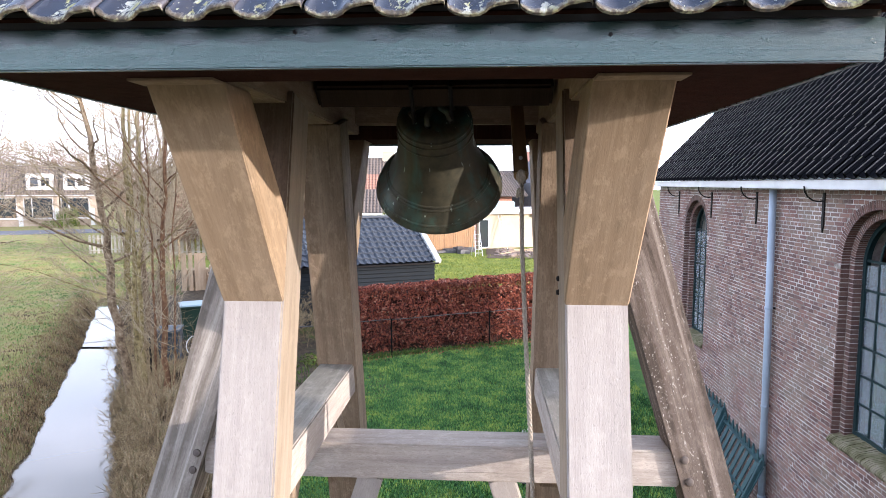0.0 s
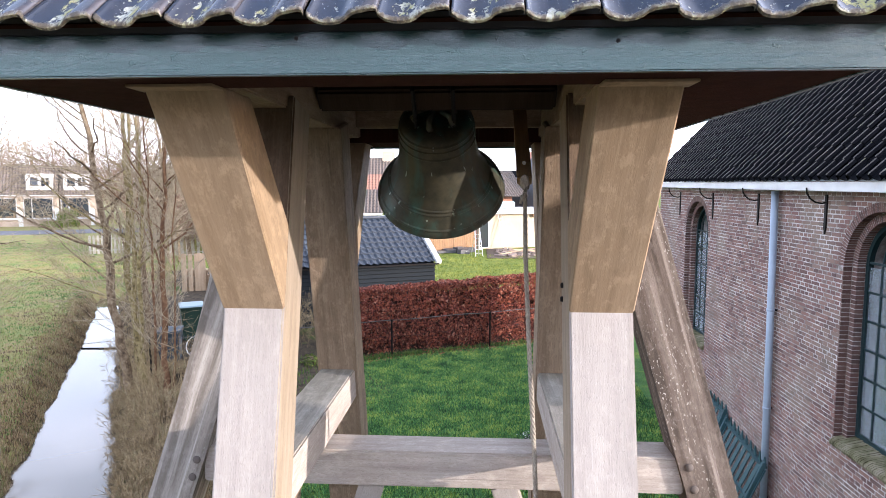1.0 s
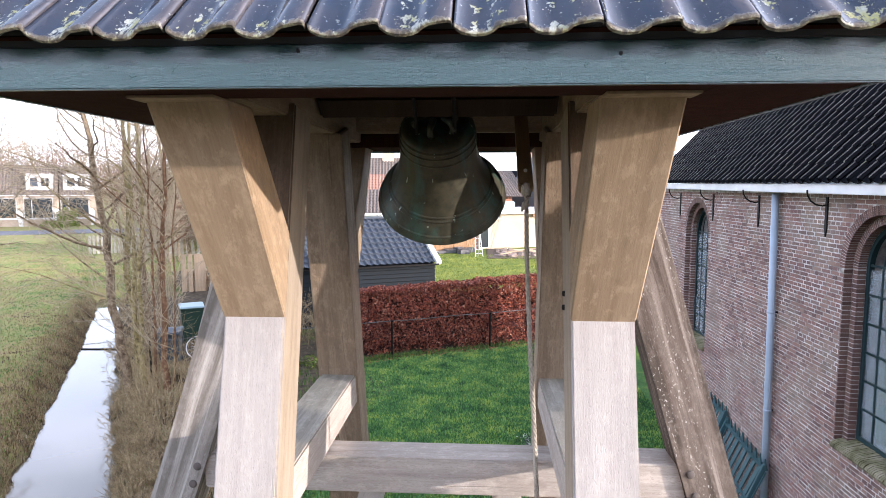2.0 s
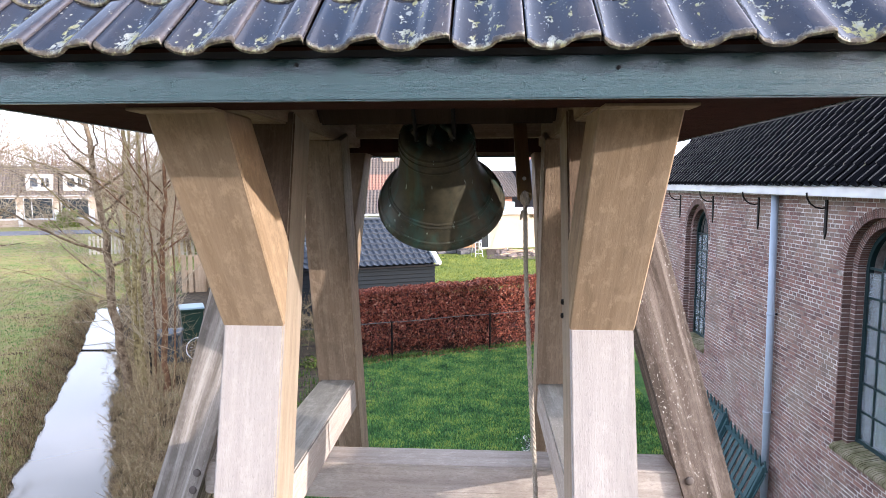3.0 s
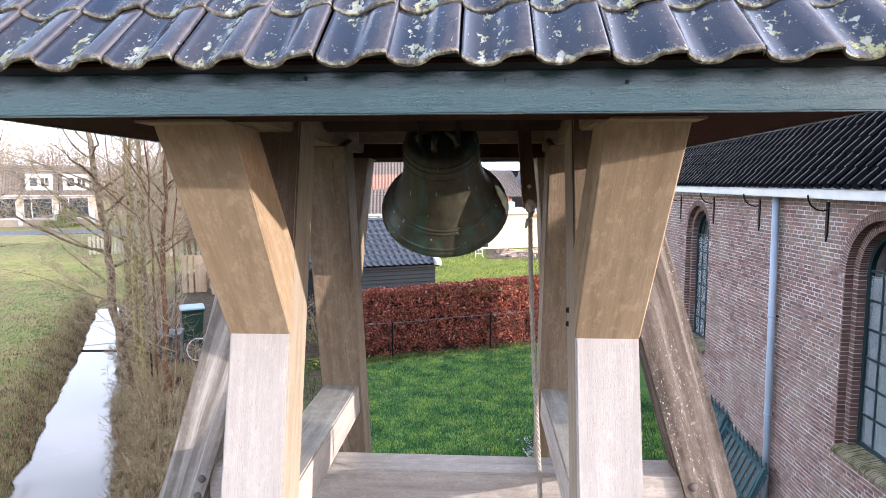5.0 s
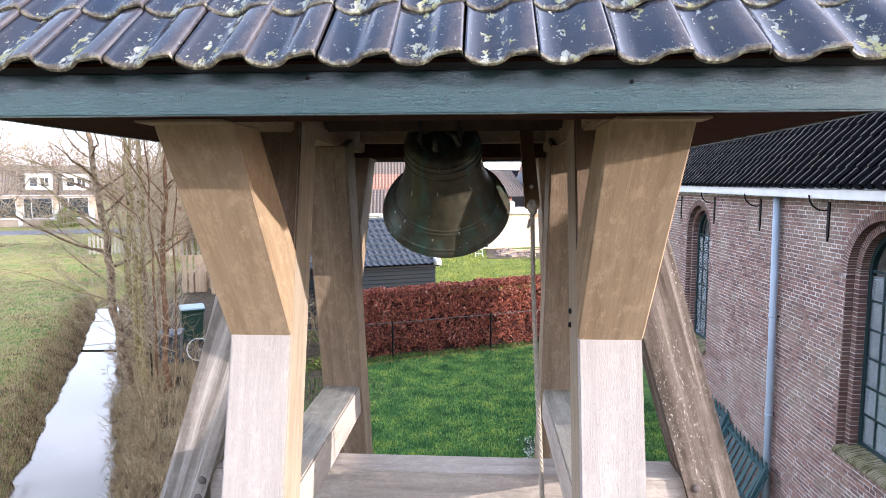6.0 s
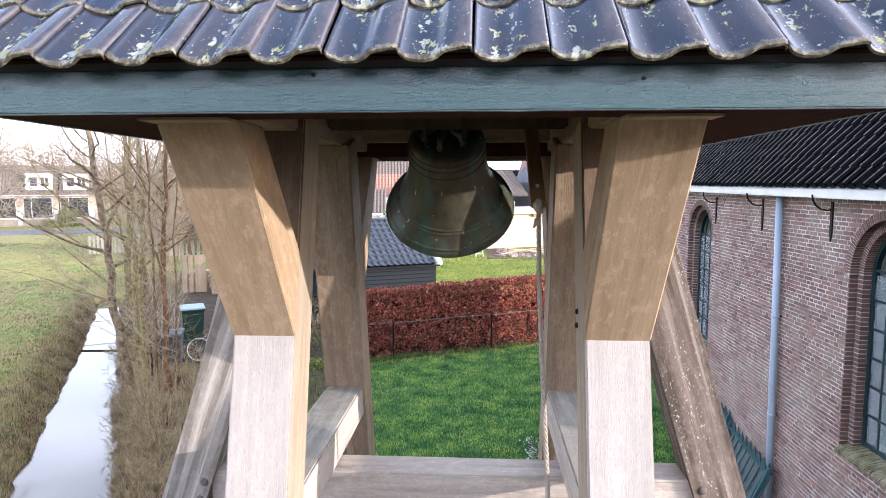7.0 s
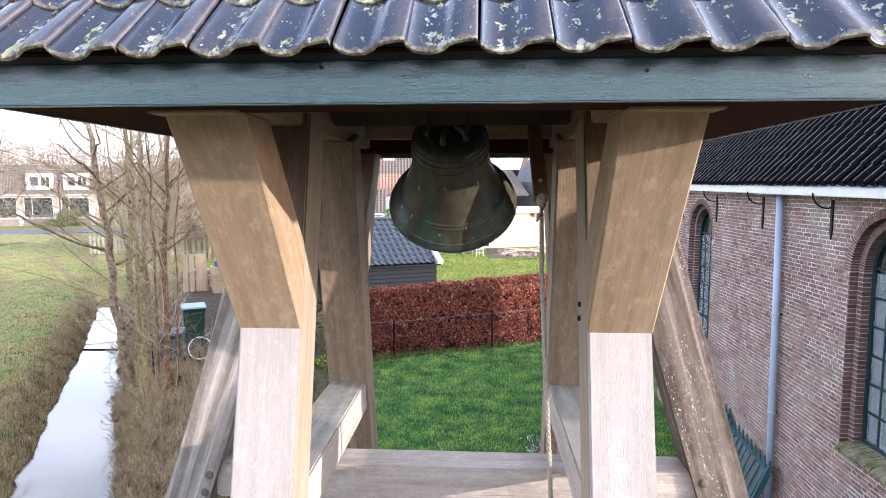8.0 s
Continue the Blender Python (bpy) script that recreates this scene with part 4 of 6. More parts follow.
def arch_pts(cy, r, n=20):
    return [(cy + r * math.cos(math.pi * k / n), SPRING + r * math.sin(math.pi * k / n)) for k in range(n + 1)]


# mortar face of the wall with arched openings, as strips between window columns, in two layers
bm = bmesh.new()
WT = 0.42
for x0, x1, rad in ((WX - 0.001, WX + STEP, R_STEP), (WX + STEP, WX + WT, R_IN)):
    edges_y = [CY0]
    for cy in sorted(WINS):
        edges_y += [cy - rad, cy + rad]
    edges_y.append(CY1)
    for k in range(0, len(edges_y), 2):
        add_box(bm, (x0, edges_y[k], -0.1), (x1, edges_y[k + 1], EAVE))
    for cy in WINS:
        add_box(bm, (x0, cy - rad, -0.1), (x1, cy + rad, SILL - 0.16))
        pts = arch_pts(cy, rad)
        for (ya, za), (yb, zb) in zip(pts, pts[1:]):
            v = [bm.verts.new((x, y, z)) for x in (x0, x1) for y, z in ((ya, za), (yb, zb), (yb, EAVE), (ya, EAVE))]
            for f in ((0, 1, 2, 3), (7, 6, 5, 4), (0, 4, 5, 1), (2, 6, 7, 3)):
                bm.faces.new([v[j] for j in f])
church_wall = part("wall", bm, M["mortar"], church, "red brick wall with pale lime mortar")
# the other walls, plain
bm = bmesh.new()
add_box(bm, (WX + WT, CY1 - 0.4, -0.1), (WX + 9.0, CY1, EAVE))
add_box(bm, (WX + WT, CY0, -0.1), (WX + 9.0, CY0 + 0.4, EAVE))
add_box(bm, (WX + 8.6, CY0 + 0.4, -0.1), (WX + 9.0, CY1 - 0.4, EAVE))
part("wall", bm, M["house_brick_red"], church)
bm = prism([(WX + WT, EAVE), (WX + 9.0 - 0.05, EAVE), (WX + 4.5, EAVE + 4.3)], CY1 - 0.4, CY1, "y")
part("gable", bm, M["house_brick_red"], church)
bm = prism([(WX + WT, EAVE), (WX + 9.0 - 0.05, EAVE), (WX + 4.5, EAVE + 4.3)], CY0, CY0 + 0.4, "y")
part("gable", bm, M["house_brick_red"], church)

CP = radians(46)
ccp, csp = math.cos(CP), math.sin(CP)
CLIMB = 0.009


def climb(y):
    """How much higher the eaves lie at y than beside the bell tower."""
    return CLIMB * (y - 7.0)


def climbing(ob):
    for v in ob.data.vertices:
        v.co.z += climb(v.co.y)
    return ob


church_roof = part("roof", slab(((WX - 0.24, CY0 - 0.05, EAVE), (WX - 0.24, CY1 + 0.08, EAVE), (WX + 4.5, CY1 + 0.08, EAVE + 4.74 * math.tan(CP)), (WX + 4.5, CY0 - 0.05, EAVE + 4.74 * math.tan(CP))), 0.03), M["batten_dark"], church, "steep roof of black glazed tiles")
climbing(church_roof)
part("roof_slope", slab(((WX + 9.24, CY0 - 0.05, EAVE), (WX + 4.5, CY0 - 0.05, EAVE + 4.74 * math.tan(CP)), (WX + 4.5, CY1 + 0.08, EAVE + 4.74 * math.tan(CP)), (WX + 9.24, CY1 + 0.08, EAVE)), 0.03), M["batten_dark"], church)
part("ridge", tube([(WX + 4.5, CY0 - 0.05, EAVE + 4.74 * math.tan(CP) + 0.03), (WX + 4.5, CY1 + 0.1, EAVE + 4.74 * math.tan(CP) + 0.03)], 0.11, 10), M["tile_church"], church)
part("verge", box((0, 0, -0.06), (0.035, 0.10, 6.6), 0.004), M["zinc"], church, "grey verge strip", along((WX - 0.24, CY1 + 0.08, EAVE + 0.02), (WX + 4.5, CY1 + 0.08, EAVE + 0.02 + 4.74 * math.tan(CP)), (0, 1, 0)))

# gutter: white boxed board with a zinc lip
climbing(part("gutter", box((WX - 0.25, CY0 - 0.05, 5.235), (WX + 0.02, CY1 + 0.1, 5.352), 0.006), M["paint_white"], church, "white painted box gutter"))
climbing(part("gutter_lip", box((WX - 0.265, CY0 - 0.05, 5.356), (WX - 0.235, CY1 + 0.1, 5.385), 0.004), M["zinc"], church, "zinc gutter lip"))
# downpipe with brackets
pipe = part("downpipe", tube([(WX - 0.09, 9.73, 5.24), (WX - 0.09, 9.67, 3.0), (WX - 0.09, 9.60, 0.0)], 0.052, 16), M["pvc_grey"], church, "blue-grey plastic downpipe", None, True)
for z in (3.45, 1.93, 0.5):
    part("bracket", lathe([(0.052, -0.02), (0.060, -0.018), (0.060, 0.018), (0.052, 0.02)], 16), M["pvc_grey"], pipe, "", pose(WX - 0.09, 9.60 + 0.025 * z, z), True)
    part("bracket", box((WX - 0.04, 9.65, z - 0.015), (WX + 0.01, 9.67, z + 0.015)), M["paint_iron"], pipe)

# wrought gutter irons
for k in range(-3, 5):
    y = 8.46 + 2.0 * k - (0.0 if k < 1 else 0.0)
    if y > CY1 - 0.2:
        continue
    iron = part("gutter_iron", prism([(y - 0.028, 5.20), (y + 0.028, 5.20), (y + 0.028, 4.78), (y, 4.68), (y - 0.028, 4.78)], WX - 0.022, WX - 0.002, "x", 0.003), M["paint_iron"], church, "black wrought-iron gutter bracket")
    arm = [(WX - 0.012, y, 5.10), (WX - 0.07, y, 5.085), (WX - 0.15, y, 5.10), (WX - 0.22, y, 5.15), (WX - 0.262, y, 5.22), (WX - 0.272, y, 5.29)]
    part("arm", tube(arm, 0.011, 6), M["paint_iron"], iron, "", None, True)

# windows: iron glazing bars, glass, sloping brick sill
FX = WX + 0.20
SHARED = {}
for k, cy in enumerate(WINS):
    win = part("window", bmesh.new(), M["paint_window"], church, "arched window with dark green iron bars")
    bm = bmesh.new()
    ring_o, ring_i = arch_pts(cy, R_IN, 24), arch_pts(cy, R_IN - 0.055, 24)
    ring_o = [(cy + R_IN, SILL)] + ring_o + [(cy - R_IN, SILL)]
    ring_i = [(cy + R_IN - 0.055, SILL + 0.055)] + ring_i + [(cy - R_IN + 0.055, SILL + 0.055)]
    n = len(ring_o)
    vs = [[bm.verts.new((x, y, z)) for y, z in ring] for x, ring in ((FX, ring_o), (FX, ring_i), (FX + 0.06, ring_i), (FX + 0.06, ring_o))]
    for j in range(n):
        i = (j + 1) % n
        for a, b in ((0, 1), (1, 2), (2, 3), (3, 0)):
            bm.faces.new((vs[a][j], vs[b][j], vs[b][i], vs[a][i]))
    part("frame", bm, M["paint_window"], win)
    cols = [cy - 0.30, cy, cy + 0.30]
    for y in cols:
        h = SPRING + math.sqrt(max(0.0, (R_IN - 0.05) ** 2 - (y - cy) ** 2)) if abs(y - cy) > 0.1 else SPRING + 0.02
        part("glazing_bar", box((FX + 0.012, y - 0.013, SILL + 0.05), (FX + 0.042, y + 0.013, min(h, SPRING + 0.03)), 0.003), M["paint_window"], win)
    rows_z = [SILL + 0.055 + 0.355 * j for j in range(1, 7)]
    for z in rows_z:
        if z < SPRING + 0.1:
            part("glazing_bar", box((FX + 0.010, cy - R_IN + 0.05, z - 0.014), (FX + 0.044, cy + R_IN - 0.05, z + 0.014), 0.003), M["paint_window"], win)
    # intersecting tracery in the head
    for sgn in (-1, 1):
        for off in (0.0, 0.30):
            pts = []
            for j in range(9):
                a = radians(62) * j / 8
                y = cy + sgn * (off - 0.0) - sgn * (0.62 - 0.62 * math.cos(a))
                z = SPRING + 0.62 * math.sin(a)
                if (y - cy) ** 2 + (z - SPRING) ** 2 < (R_IN - 0.04) ** 2:
                    pts.append((FX + 0.027, y, z))
            if len(pts) > 2:
                part("glazing_bar", tube(pts, 0.013, 6), M["paint_window"], win)
    # panes
    ys = [cy - R_IN + 0.05] + cols + [cy + R_IN - 0.05]
    zs = [SILL + 0.05] + rows_z
    for ya, yb in zip(ys, ys[1:]):
        for za, zb in zip(zs, zs[1:]):
            top = min(zb, SPRING + math.sqrt(max(0.0, (R_IN - 0.05) ** 2 - max(abs(ya - cy), abs(yb - cy)) ** 2)))
            if top - za < 0.05:
                continue
            tl = rng.uniform(-1.2, 1.2)
            pane = part("pane", box((-0.002, 0, 0), (0.002, yb - ya, top - za)), M["glass"], win, "", pose(FX + 0.027, ya, za, 0, tl * 0.4, tl))
            pane.visible_shadow = False
    nsb = 40
    wb = 2 * R_STEP / nsb
    for j in range(nsb):
        if "sill" not in SHARED:
            pr = [(0.26, 0.02), (-0.005, -0.045), (-0.05, -0.075), (-0.062, -0.105), (-0.05, -0.135), (0.0, -0.15), (0.26, -0.14)]
            SHARED["sill"] = mesh_of("sill_brick", prism(pr, 0.0, wb - 0.008, "y"), M["sill"])
        b = new("sill_brick", SHARED["sill"])
        put(b, win, pose(WX + rng.uniform(-0.004, 0.004), cy - R_STEP + wb * j, SILL + rng.uniform(-0.003, 0.003), 0, rng.uniform(-1.5, 1.5), rng.uniform(-1, 1)))

# low iron railing standing along the church wall
rail = thing("iron_railing", (4.33, 10.6, 0), "dark green spiked iron railing leaning towards the church wall", "railing")
out = Vector((-0.50, 0, 0))  # the panels lean: the foot stands away from the wall
for a, b, top in (((4.24, 9.36, 0), (4.40, 11.22, 0), 1.11), ((4.40, 11.30, 0), (4.43, 12.9, 0), 1.24)):
    ra0, ra1 = Vector(a), Vector(b)
    rd, rlen = (ra1 - ra0).normalized(), (ra1 - ra0).length
    for z, h in ((top, 0.09), (top * 0.55, 0.04), (0.18, 0.06)):
        q = out * (1 - z / top) + Vector((0, 0, z))
        beam("rail", ra0 + q, ra1 + q, 0.035, h, M["paint_fence"], rail, "", (0, 0, 1), 0.004)
    nb = int(rlen / 0.19)
    for k in range(nb + 1):
        p = ra0 + rd * (rlen * k / nb)
        beam("slat", p + out, p + Vector((0, 0, top - 0.02)), 0.115, 0.016, M["paint_fence"], rail, "", tuple(rd), 0.003)
        part("spike", prism([(-0.04, top + 0.02), (0.04, top + 0.02), (0.026, top + 0.09), (0.0, top + 0.17), (-0.026, top + 0.09)], -0.010, 0.010, "x"), M["paint_fence"], rail, "", Matrix.Translation(p))
    for p in (ra0, ra1):
        beam("post", p + out, p + Vector((0, 0, top + 0.08)), 0.06, 0.06, M["paint_fence"], rail, "", tuple(rd), 0.006)

# ---- hedge and wire fence behind the lawn ----
H0 = Vector((-3.435, 18.88, 0))
hedge = thing("hedge", garden(H0, 2.5, 0.6), "clipped beech hedge with russet winter leaves", "hedge", turn=0.0)


def leaf_cloud(name, count, place, size, material, parent, seed, flat=0.0):
    """Many small leaves; place gives a point and a rough outward direction."""
    r = random.Random(seed)
    verts, faces = [], []
    for _ in range(count):
        p, out = place(r)
        a = Vector((r.gauss(0, 1), r.gauss(0, 1), r.gauss(0, 1))).normalized()
        d = (a + out * flat).normalized()
        t = d.orthogonal().normalized()
        t = Matrix.Rotation(r.uniform(0, 6.28), 3, d) @ t
        b = d.cross(t)
        s = size * r.uniform(0.6, 1.3)
        k = len(verts)
        verts += [p - t * s, p + b * s * 0.55 + d * s * 0.15, p + t * s, p - b * s * 0.55 + d * s * 0.15]
        faces.append((k, k + 1, k + 2, k + 3))
    return sheet(name, [tuple(v) for v in verts], faces, material, parent)


HL, HT, HH = 6.6, 0.9, 2.28


def hedge_point(r):
    u = r.uniform(-1.2, HL)
    face = r.random()
    top = HH - 0.19 + 0.15 * u / HL + 0.09 * noise.noise((u * 1.3, 0, 3)) + 0.05 * noise.noise((u * 4.1, 0, 7))
    if face < 0.62:
        z = top * r.random() ** 0.85
        n = 0.25 - 0.13 * noise.noise((u * 1.7, z * 1.7, 0)) - 0.06 * noise.noise((u * 5, z * 5, 2)) + r.uniform(0, 0.14)
        if noise.noise((u * 3.2, z * 3.2, 6)) < -0.2 and r.random() < 0.6:
            n += 0.15
        if z < 0.3 and noise.noise((u * 1.6, 5, 5)) > 0.1:
            n += 0.12
        return garden(H0, u, n, z), Vector((-gn.x, -gn.y, 0.2)) * -1
    if face < 0.9:
        return garden(H0, u, r.uniform(0.25, HT), top + r.uniform(-0.12, 0.06)), Vector((0, 0, 1))
    return garden(H0, u, r.uniform(0.3, HT), r.uniform(0.3, top)), Vector((0, 0, 1))


hl = leaf_cloud("foliage", 44000, hedge_point, 0.046, M["leaf_red"], hedge, 3, 0.4)
tagged(hl, "russet beech leaves", kind="stuff")
bm = bmesh.new()
for k in range(90):
    u = rng.uniform(-1.1, HL - 0.1)
    p = garden(H0, u, rng.uniform(0.45, 0.7), 0)
    q = p + Vector((rng.uniform(-0.25, 0.25), rng.uniform(-0.15, 0.15), rng.uniform(1.6, 2.2)))
    add_tube(bm, [p, p.lerp(q, 0.5) + Vector((rng.uniform(-0.06, 0.06), 0, 0)), q], [0.016, 0.011, 0.004], 4, False)
part("stems", bm, M["bark"], hedge)
# added dark box that paints in the hedge's inner shade, so that no daylight comes through
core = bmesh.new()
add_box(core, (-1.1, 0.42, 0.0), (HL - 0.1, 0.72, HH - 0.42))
part("heart", core, M["hedge_shade"], hedge, "", Matrix.Translation(H0) @ pose(0, 0, 0, 0, 0, GA))

wire = thing("wire_fence", garden(H0, 2.5, 0.0), "low wire fence with thin dark steel posts", "fence")
for k in range(-2, 3):
    p = garden(H0, 0.72 + k * 3.44, 0.05)
    p.z = ground_z(p.x, p.y) - 0.05
    part("post", tube([p, p + Vector((0, 0, 1.25))], 0.028, 8), M["paint_iron"], wire)
for z in (0.15, 0.65, 1.17):
    pts = [garden(H0, -6.0 + 0.9 * k, 0.05, z + 0.012 * math.sin(k * 2.1)) for k in range(15)]
    part("wire", tube(pts, 0.013 if z > 1 else 0.004, 5), M["wire"] if z > 1 else M["rubber"], wire)
mesh_v, mesh_f = [], []
for k in range(170):
    for sg in (-1, 1):
        u0 = -5.6 + k * 0.07
        a, b = garden(H0, u0, 0.05, 0.02), garden(H0, u0 + sg * 1.15, 0.05, 1.16)
        t = gu * 0.0016
        i = len(mesh_v)
        mesh_v += [tuple(a - t), tuple(a + t), tuple(b + t), tuple(b - t)]
        mesh_f.append((i, i + 1, i + 2, i + 3))
tagged(sheet("mesh", mesh_v, mesh_f, M["paint_iron"], wire), "thin chain-link mesh", kind="stuff")

# ---- shed behind the hedge ----
SE = Vector((-1.77, 25.35, 0))
shed = thing("shed", garden(SE, -3.5, 2.8), "dark grey boarded garden shed with slate-blue tile roof", "shed")
SM = Matrix.Translation(SE) @ pose(0, 0, 0, 0, 0, GA)
SW, SD, SEZ, SRZ = 7.2, 6.1, 2.28, 3.98
nb = 14
for k in range(nb):
    z0 = k * (SEZ - 0.05) / nb
    part("board", prism([(0.085, z0 + 0.014), (0.165, z0 + 0.014), (0.165, z0 + 0.132), (0.135, z0 + 0.138)], -SW + 0.1, -0.1, "x"), M["paint_shed"], shed, "", SM @ pose(0, 0, 0))
bm = bmesh.new()
add_box(bm, (-SW + 0.1, 0.17, 0), (-0.1, SD - 0.17, SEZ - 0.05))
part("wall", bm, M["paint_shed"], shed, "", SM)
part("gable", prism([(0.17, SEZ - 0.05), (SD - 0.17, SEZ - 0.05), (SD / 2, SRZ - 0.1)], -0.2, -0.1, "x"), M["paint_shed"], shed, "", SM)
part("gable", prism([(0.17, SEZ - 0.05), (SD - 0.17, SEZ - 0.05), (SD / 2, SRZ - 0.1)], -SW + 0.1, -SW + 0.2, "x"), M["paint_shed"], shed, "", SM)
# stepped tile-pattern sheets on both slopes
slope_len = math.hypot(SD / 2, SRZ - SEZ)
for side in (0, 1):
    sv, sf = [], []
    rows_n, wv_n = 9, 216
    for r in range(rows_n):
        for e in (0, 1):
            t = (r + e) / rows_n
            lift = 0.06 if e == 0 else 0.0
            for k in range(wv_n + 1):
                x = -SW + SW * k / wv_n
                wob = 0.026 * math.cos(2 * math.pi * x / 0.27) + 0.012 * math.cos(4 * math.pi * x / 0.27 + 1.0)
                yy = t * SD / 2
                sv.append((x, yy if side == 0 else SD - yy, SEZ + t * (SRZ - SEZ) + lift + wob))
    for r in range(rows_n * 2 - 1):
        for k in range(wv_n):
            i = r * (wv_n + 1) + k
            sf.append((i, i + 1, i + wv_n + 2, i + wv_n + 1))
    sheet("roof", sv, sf, M["tile_shed"], shed, SM, False)
part("ridge", tube([(-SW, SD / 2, SRZ + 0.03), (0, SD / 2, SRZ + 0.03)], 0.07, 8), M["tile_shed"], shed, "", SM, True)
for x in (0.0, -SW):
    for sg in (0, 1):
        a = Vector((x, -0.08 if sg == 0 else SD + 0.08, SEZ + 0.02))
        b = Vector((x, SD / 2, SRZ + 0.09))
        beam("bargeboard", SM @ a, SM @ b, 0.22, 0.16, M["paint_white"], shed, "white bargeboard", SM.to_3x3() @ Vector((1, 0, 0)), 0.004)
part("gutter", box((-SW, -0.10, SEZ - 0.07), (0.0, -0.0, SEZ - 0.005), 0.01), M["paint_iron"], shed, "", SM)

# ---- trees ----
def grow(bm_wood, bm_twig, p, d, length, r, depth, rnd, up=0.25, bend=0.18, thin=0.0035):
    """One limb with its side shoots."""
    n = max(3, int(length / 0.35))
    pts, radii = [p.copy()], [r]
    step = length / n
    q = p.copy()
    for k in range(n):
        d = (d + Vector((rnd.gauss(0, bend), rnd.gauss(0, bend), rnd.gauss(0, bend * 0.6) + up * 0.12))).normalized()
        q = q + d * step
        pts.append(q.copy())
        radii.append(r * (1 - 0.8 * (k + 1) / n) + thin * 0.55)
    add_tube(bm_wood if r > 0.02 else bm_twig, pts, radii, 7 if r > 0.06 else (5 if r > 0.02 else 3), False)
    if depth <= 0:
        return
    kids = {3: 9, 2: 6, 1: 5}.get(depth, 4)
    for j in range(kids):
        t = rnd.uniform(0.25, 0.98) if depth < 3 else rnd.uniform(0.22, 0.98)
        i = min(n - 1, int(t * n))
        base = pts[i].lerp(pts[i + 1], t * n - i)
        dd = (pts[i + 1] - pts[i]).normalized()
        side = Matrix.Rotation(rnd.uniform(0, 6.28), 3, dd) @ dd.orthogonal().normalized()
        ang = rnd.uniform(0.45, 0.95)
        nd = (dd * math.cos(ang) + side * math.sin(ang)).normalized()
        grow(bm_wood, bm_twig, base, nd, length * rnd.uniform(0.25, 0.5) * (1.15 - 0.5 * t), max(thin, radii[i] * 0.42), depth - 1, rnd, up, bend * 1.2, thin)


def tree(stems, seed, label, group="", depth=3, reach=0, bark="bark"):
    """A bare tree of one or more stems; each stem: foot, top, radius."""
    rnd = random.Random(seed)
    f0 = Vector(stems[0][0])
    ob = thing("tree", (f0.x, f0.y, ground_z(f0.x, f0.y)), label, "tree", group)
    tw = bmesh.new()
    for foot, top, r in stems:
        wood = bmesh.new()
        foot, top = Vector(foot), Vector(top)
        foot.z = ground_z(foot.x, foot.y) - 0.1
        d = top - foot
        n = max(6, int(d.length / 0.5))
        pts, radii = [], []
        off = Vector((0, 0, 0))
        for k in range(n + 1):
            t = k / n
            if k:
                off += Vector((rnd.gauss(0, 0.05), rnd.gauss(0, 0.05), 0))
            pts.append(foot.lerp(top, t) + off * (1 - 0.3 * t) + Vector((0, 0, 0)))
            radii.append(0.78 * r * (1.25 if k == 0 else 1.0) * (1 - 0.78 * t))
        add_tube(wood, pts, radii, 9, False)
        for j in range(int(d.length * 1.15)):
            t = rnd.uniform(0.30, 0.98)
            i = min(n - 1, int(t * n))
            base = pts[i].lerp(pts[i + 1], t * n - i)
            az = rnd.uniform(0, 6.28)
            nd = Vector((math.cos(az), math.sin(az), rnd.uniform(0.3, 1.1))).normalized()
            grow(wood, tw, base, nd, d.length * rnd.uniform(0.18, 0.42) * (1.2 - 0.6 * t), max(0.006, radii[i] * 0.42), depth - 1, rnd)
        for j in range(int(d.length * 4.2)):
            t = rnd.uniform(0.10, 0.98)
            i = min(n - 1, int(t * n))
            az = rnd.uniform(0, 6.28)
            grow(wood, tw, pts[i].lerp(pts[i + 1], t * n - i), Vector((math.cos(az), math.sin(az), rnd.uniform(0.4, 1.8))).normalized(), rnd.uniform(0.8, 2.4), rnd.uniform(0.005, 0.009), 1, rnd, 0.2, 0.16)
        part("trunk", wood, M[bark], ob, "", None, True)
    for k in range(reach):
        wood = bmesh.new()
        # long limbs that hang out over the ditch
        t = 0.22 + 0.6 * k / max(1, reach)
        base = Vector(stems[0][0]).lerp(Vector(stems[0][1]), t)
        grow(wood, tw, base, Vector((-1, rnd.uniform(-0.25, 0.25), rnd.uniform(0.1, 0.8))).normalized(), rnd.uniform(2.0, 4.0), rnd.uniform(0.013, 0.026), 3, rnd, 0.12, 0.13)
        part("limb", wood, M[bark], ob, "", None, True)
    part("crown", tw, M["twig"], ob, "bare fine twigs")
    return ob


G1 = "bare trees along the ditch"
tree([((-9.35, 15.9, 0), (-10.95, 16.1, 10.6), 0.17)], 11, "bare alder with leaning grey-brown trunk", G1, 3, 15)
tree([((-9.05, 16.0, 0), (-10.0, 16.3, 10.0), 0.14), ((-8.85, 15.6, 0), (-9.3, 16.2, 9.0), 0.11), ((-9.0, 15.8, 0), (-8.75, 15.9, 9.4), 0.085)], 12, "bare three-stemmed alder with greenish bark on the ditch bank", G1, 3, 2, "bark_green")
tree([((-8.1, 15.3, 0), (-8.3, 16.0, 9.5), 0.11), ((-8.35, 15.5, 0), (-8.55, 15.4, 9.0), 0.05), ((-8.0, 15.4, 0), (-7.7, 15.5, 8.2), 0.04)], 13, "bare alder with reddish-brown stem", G1, 3, 0, "bark_red")
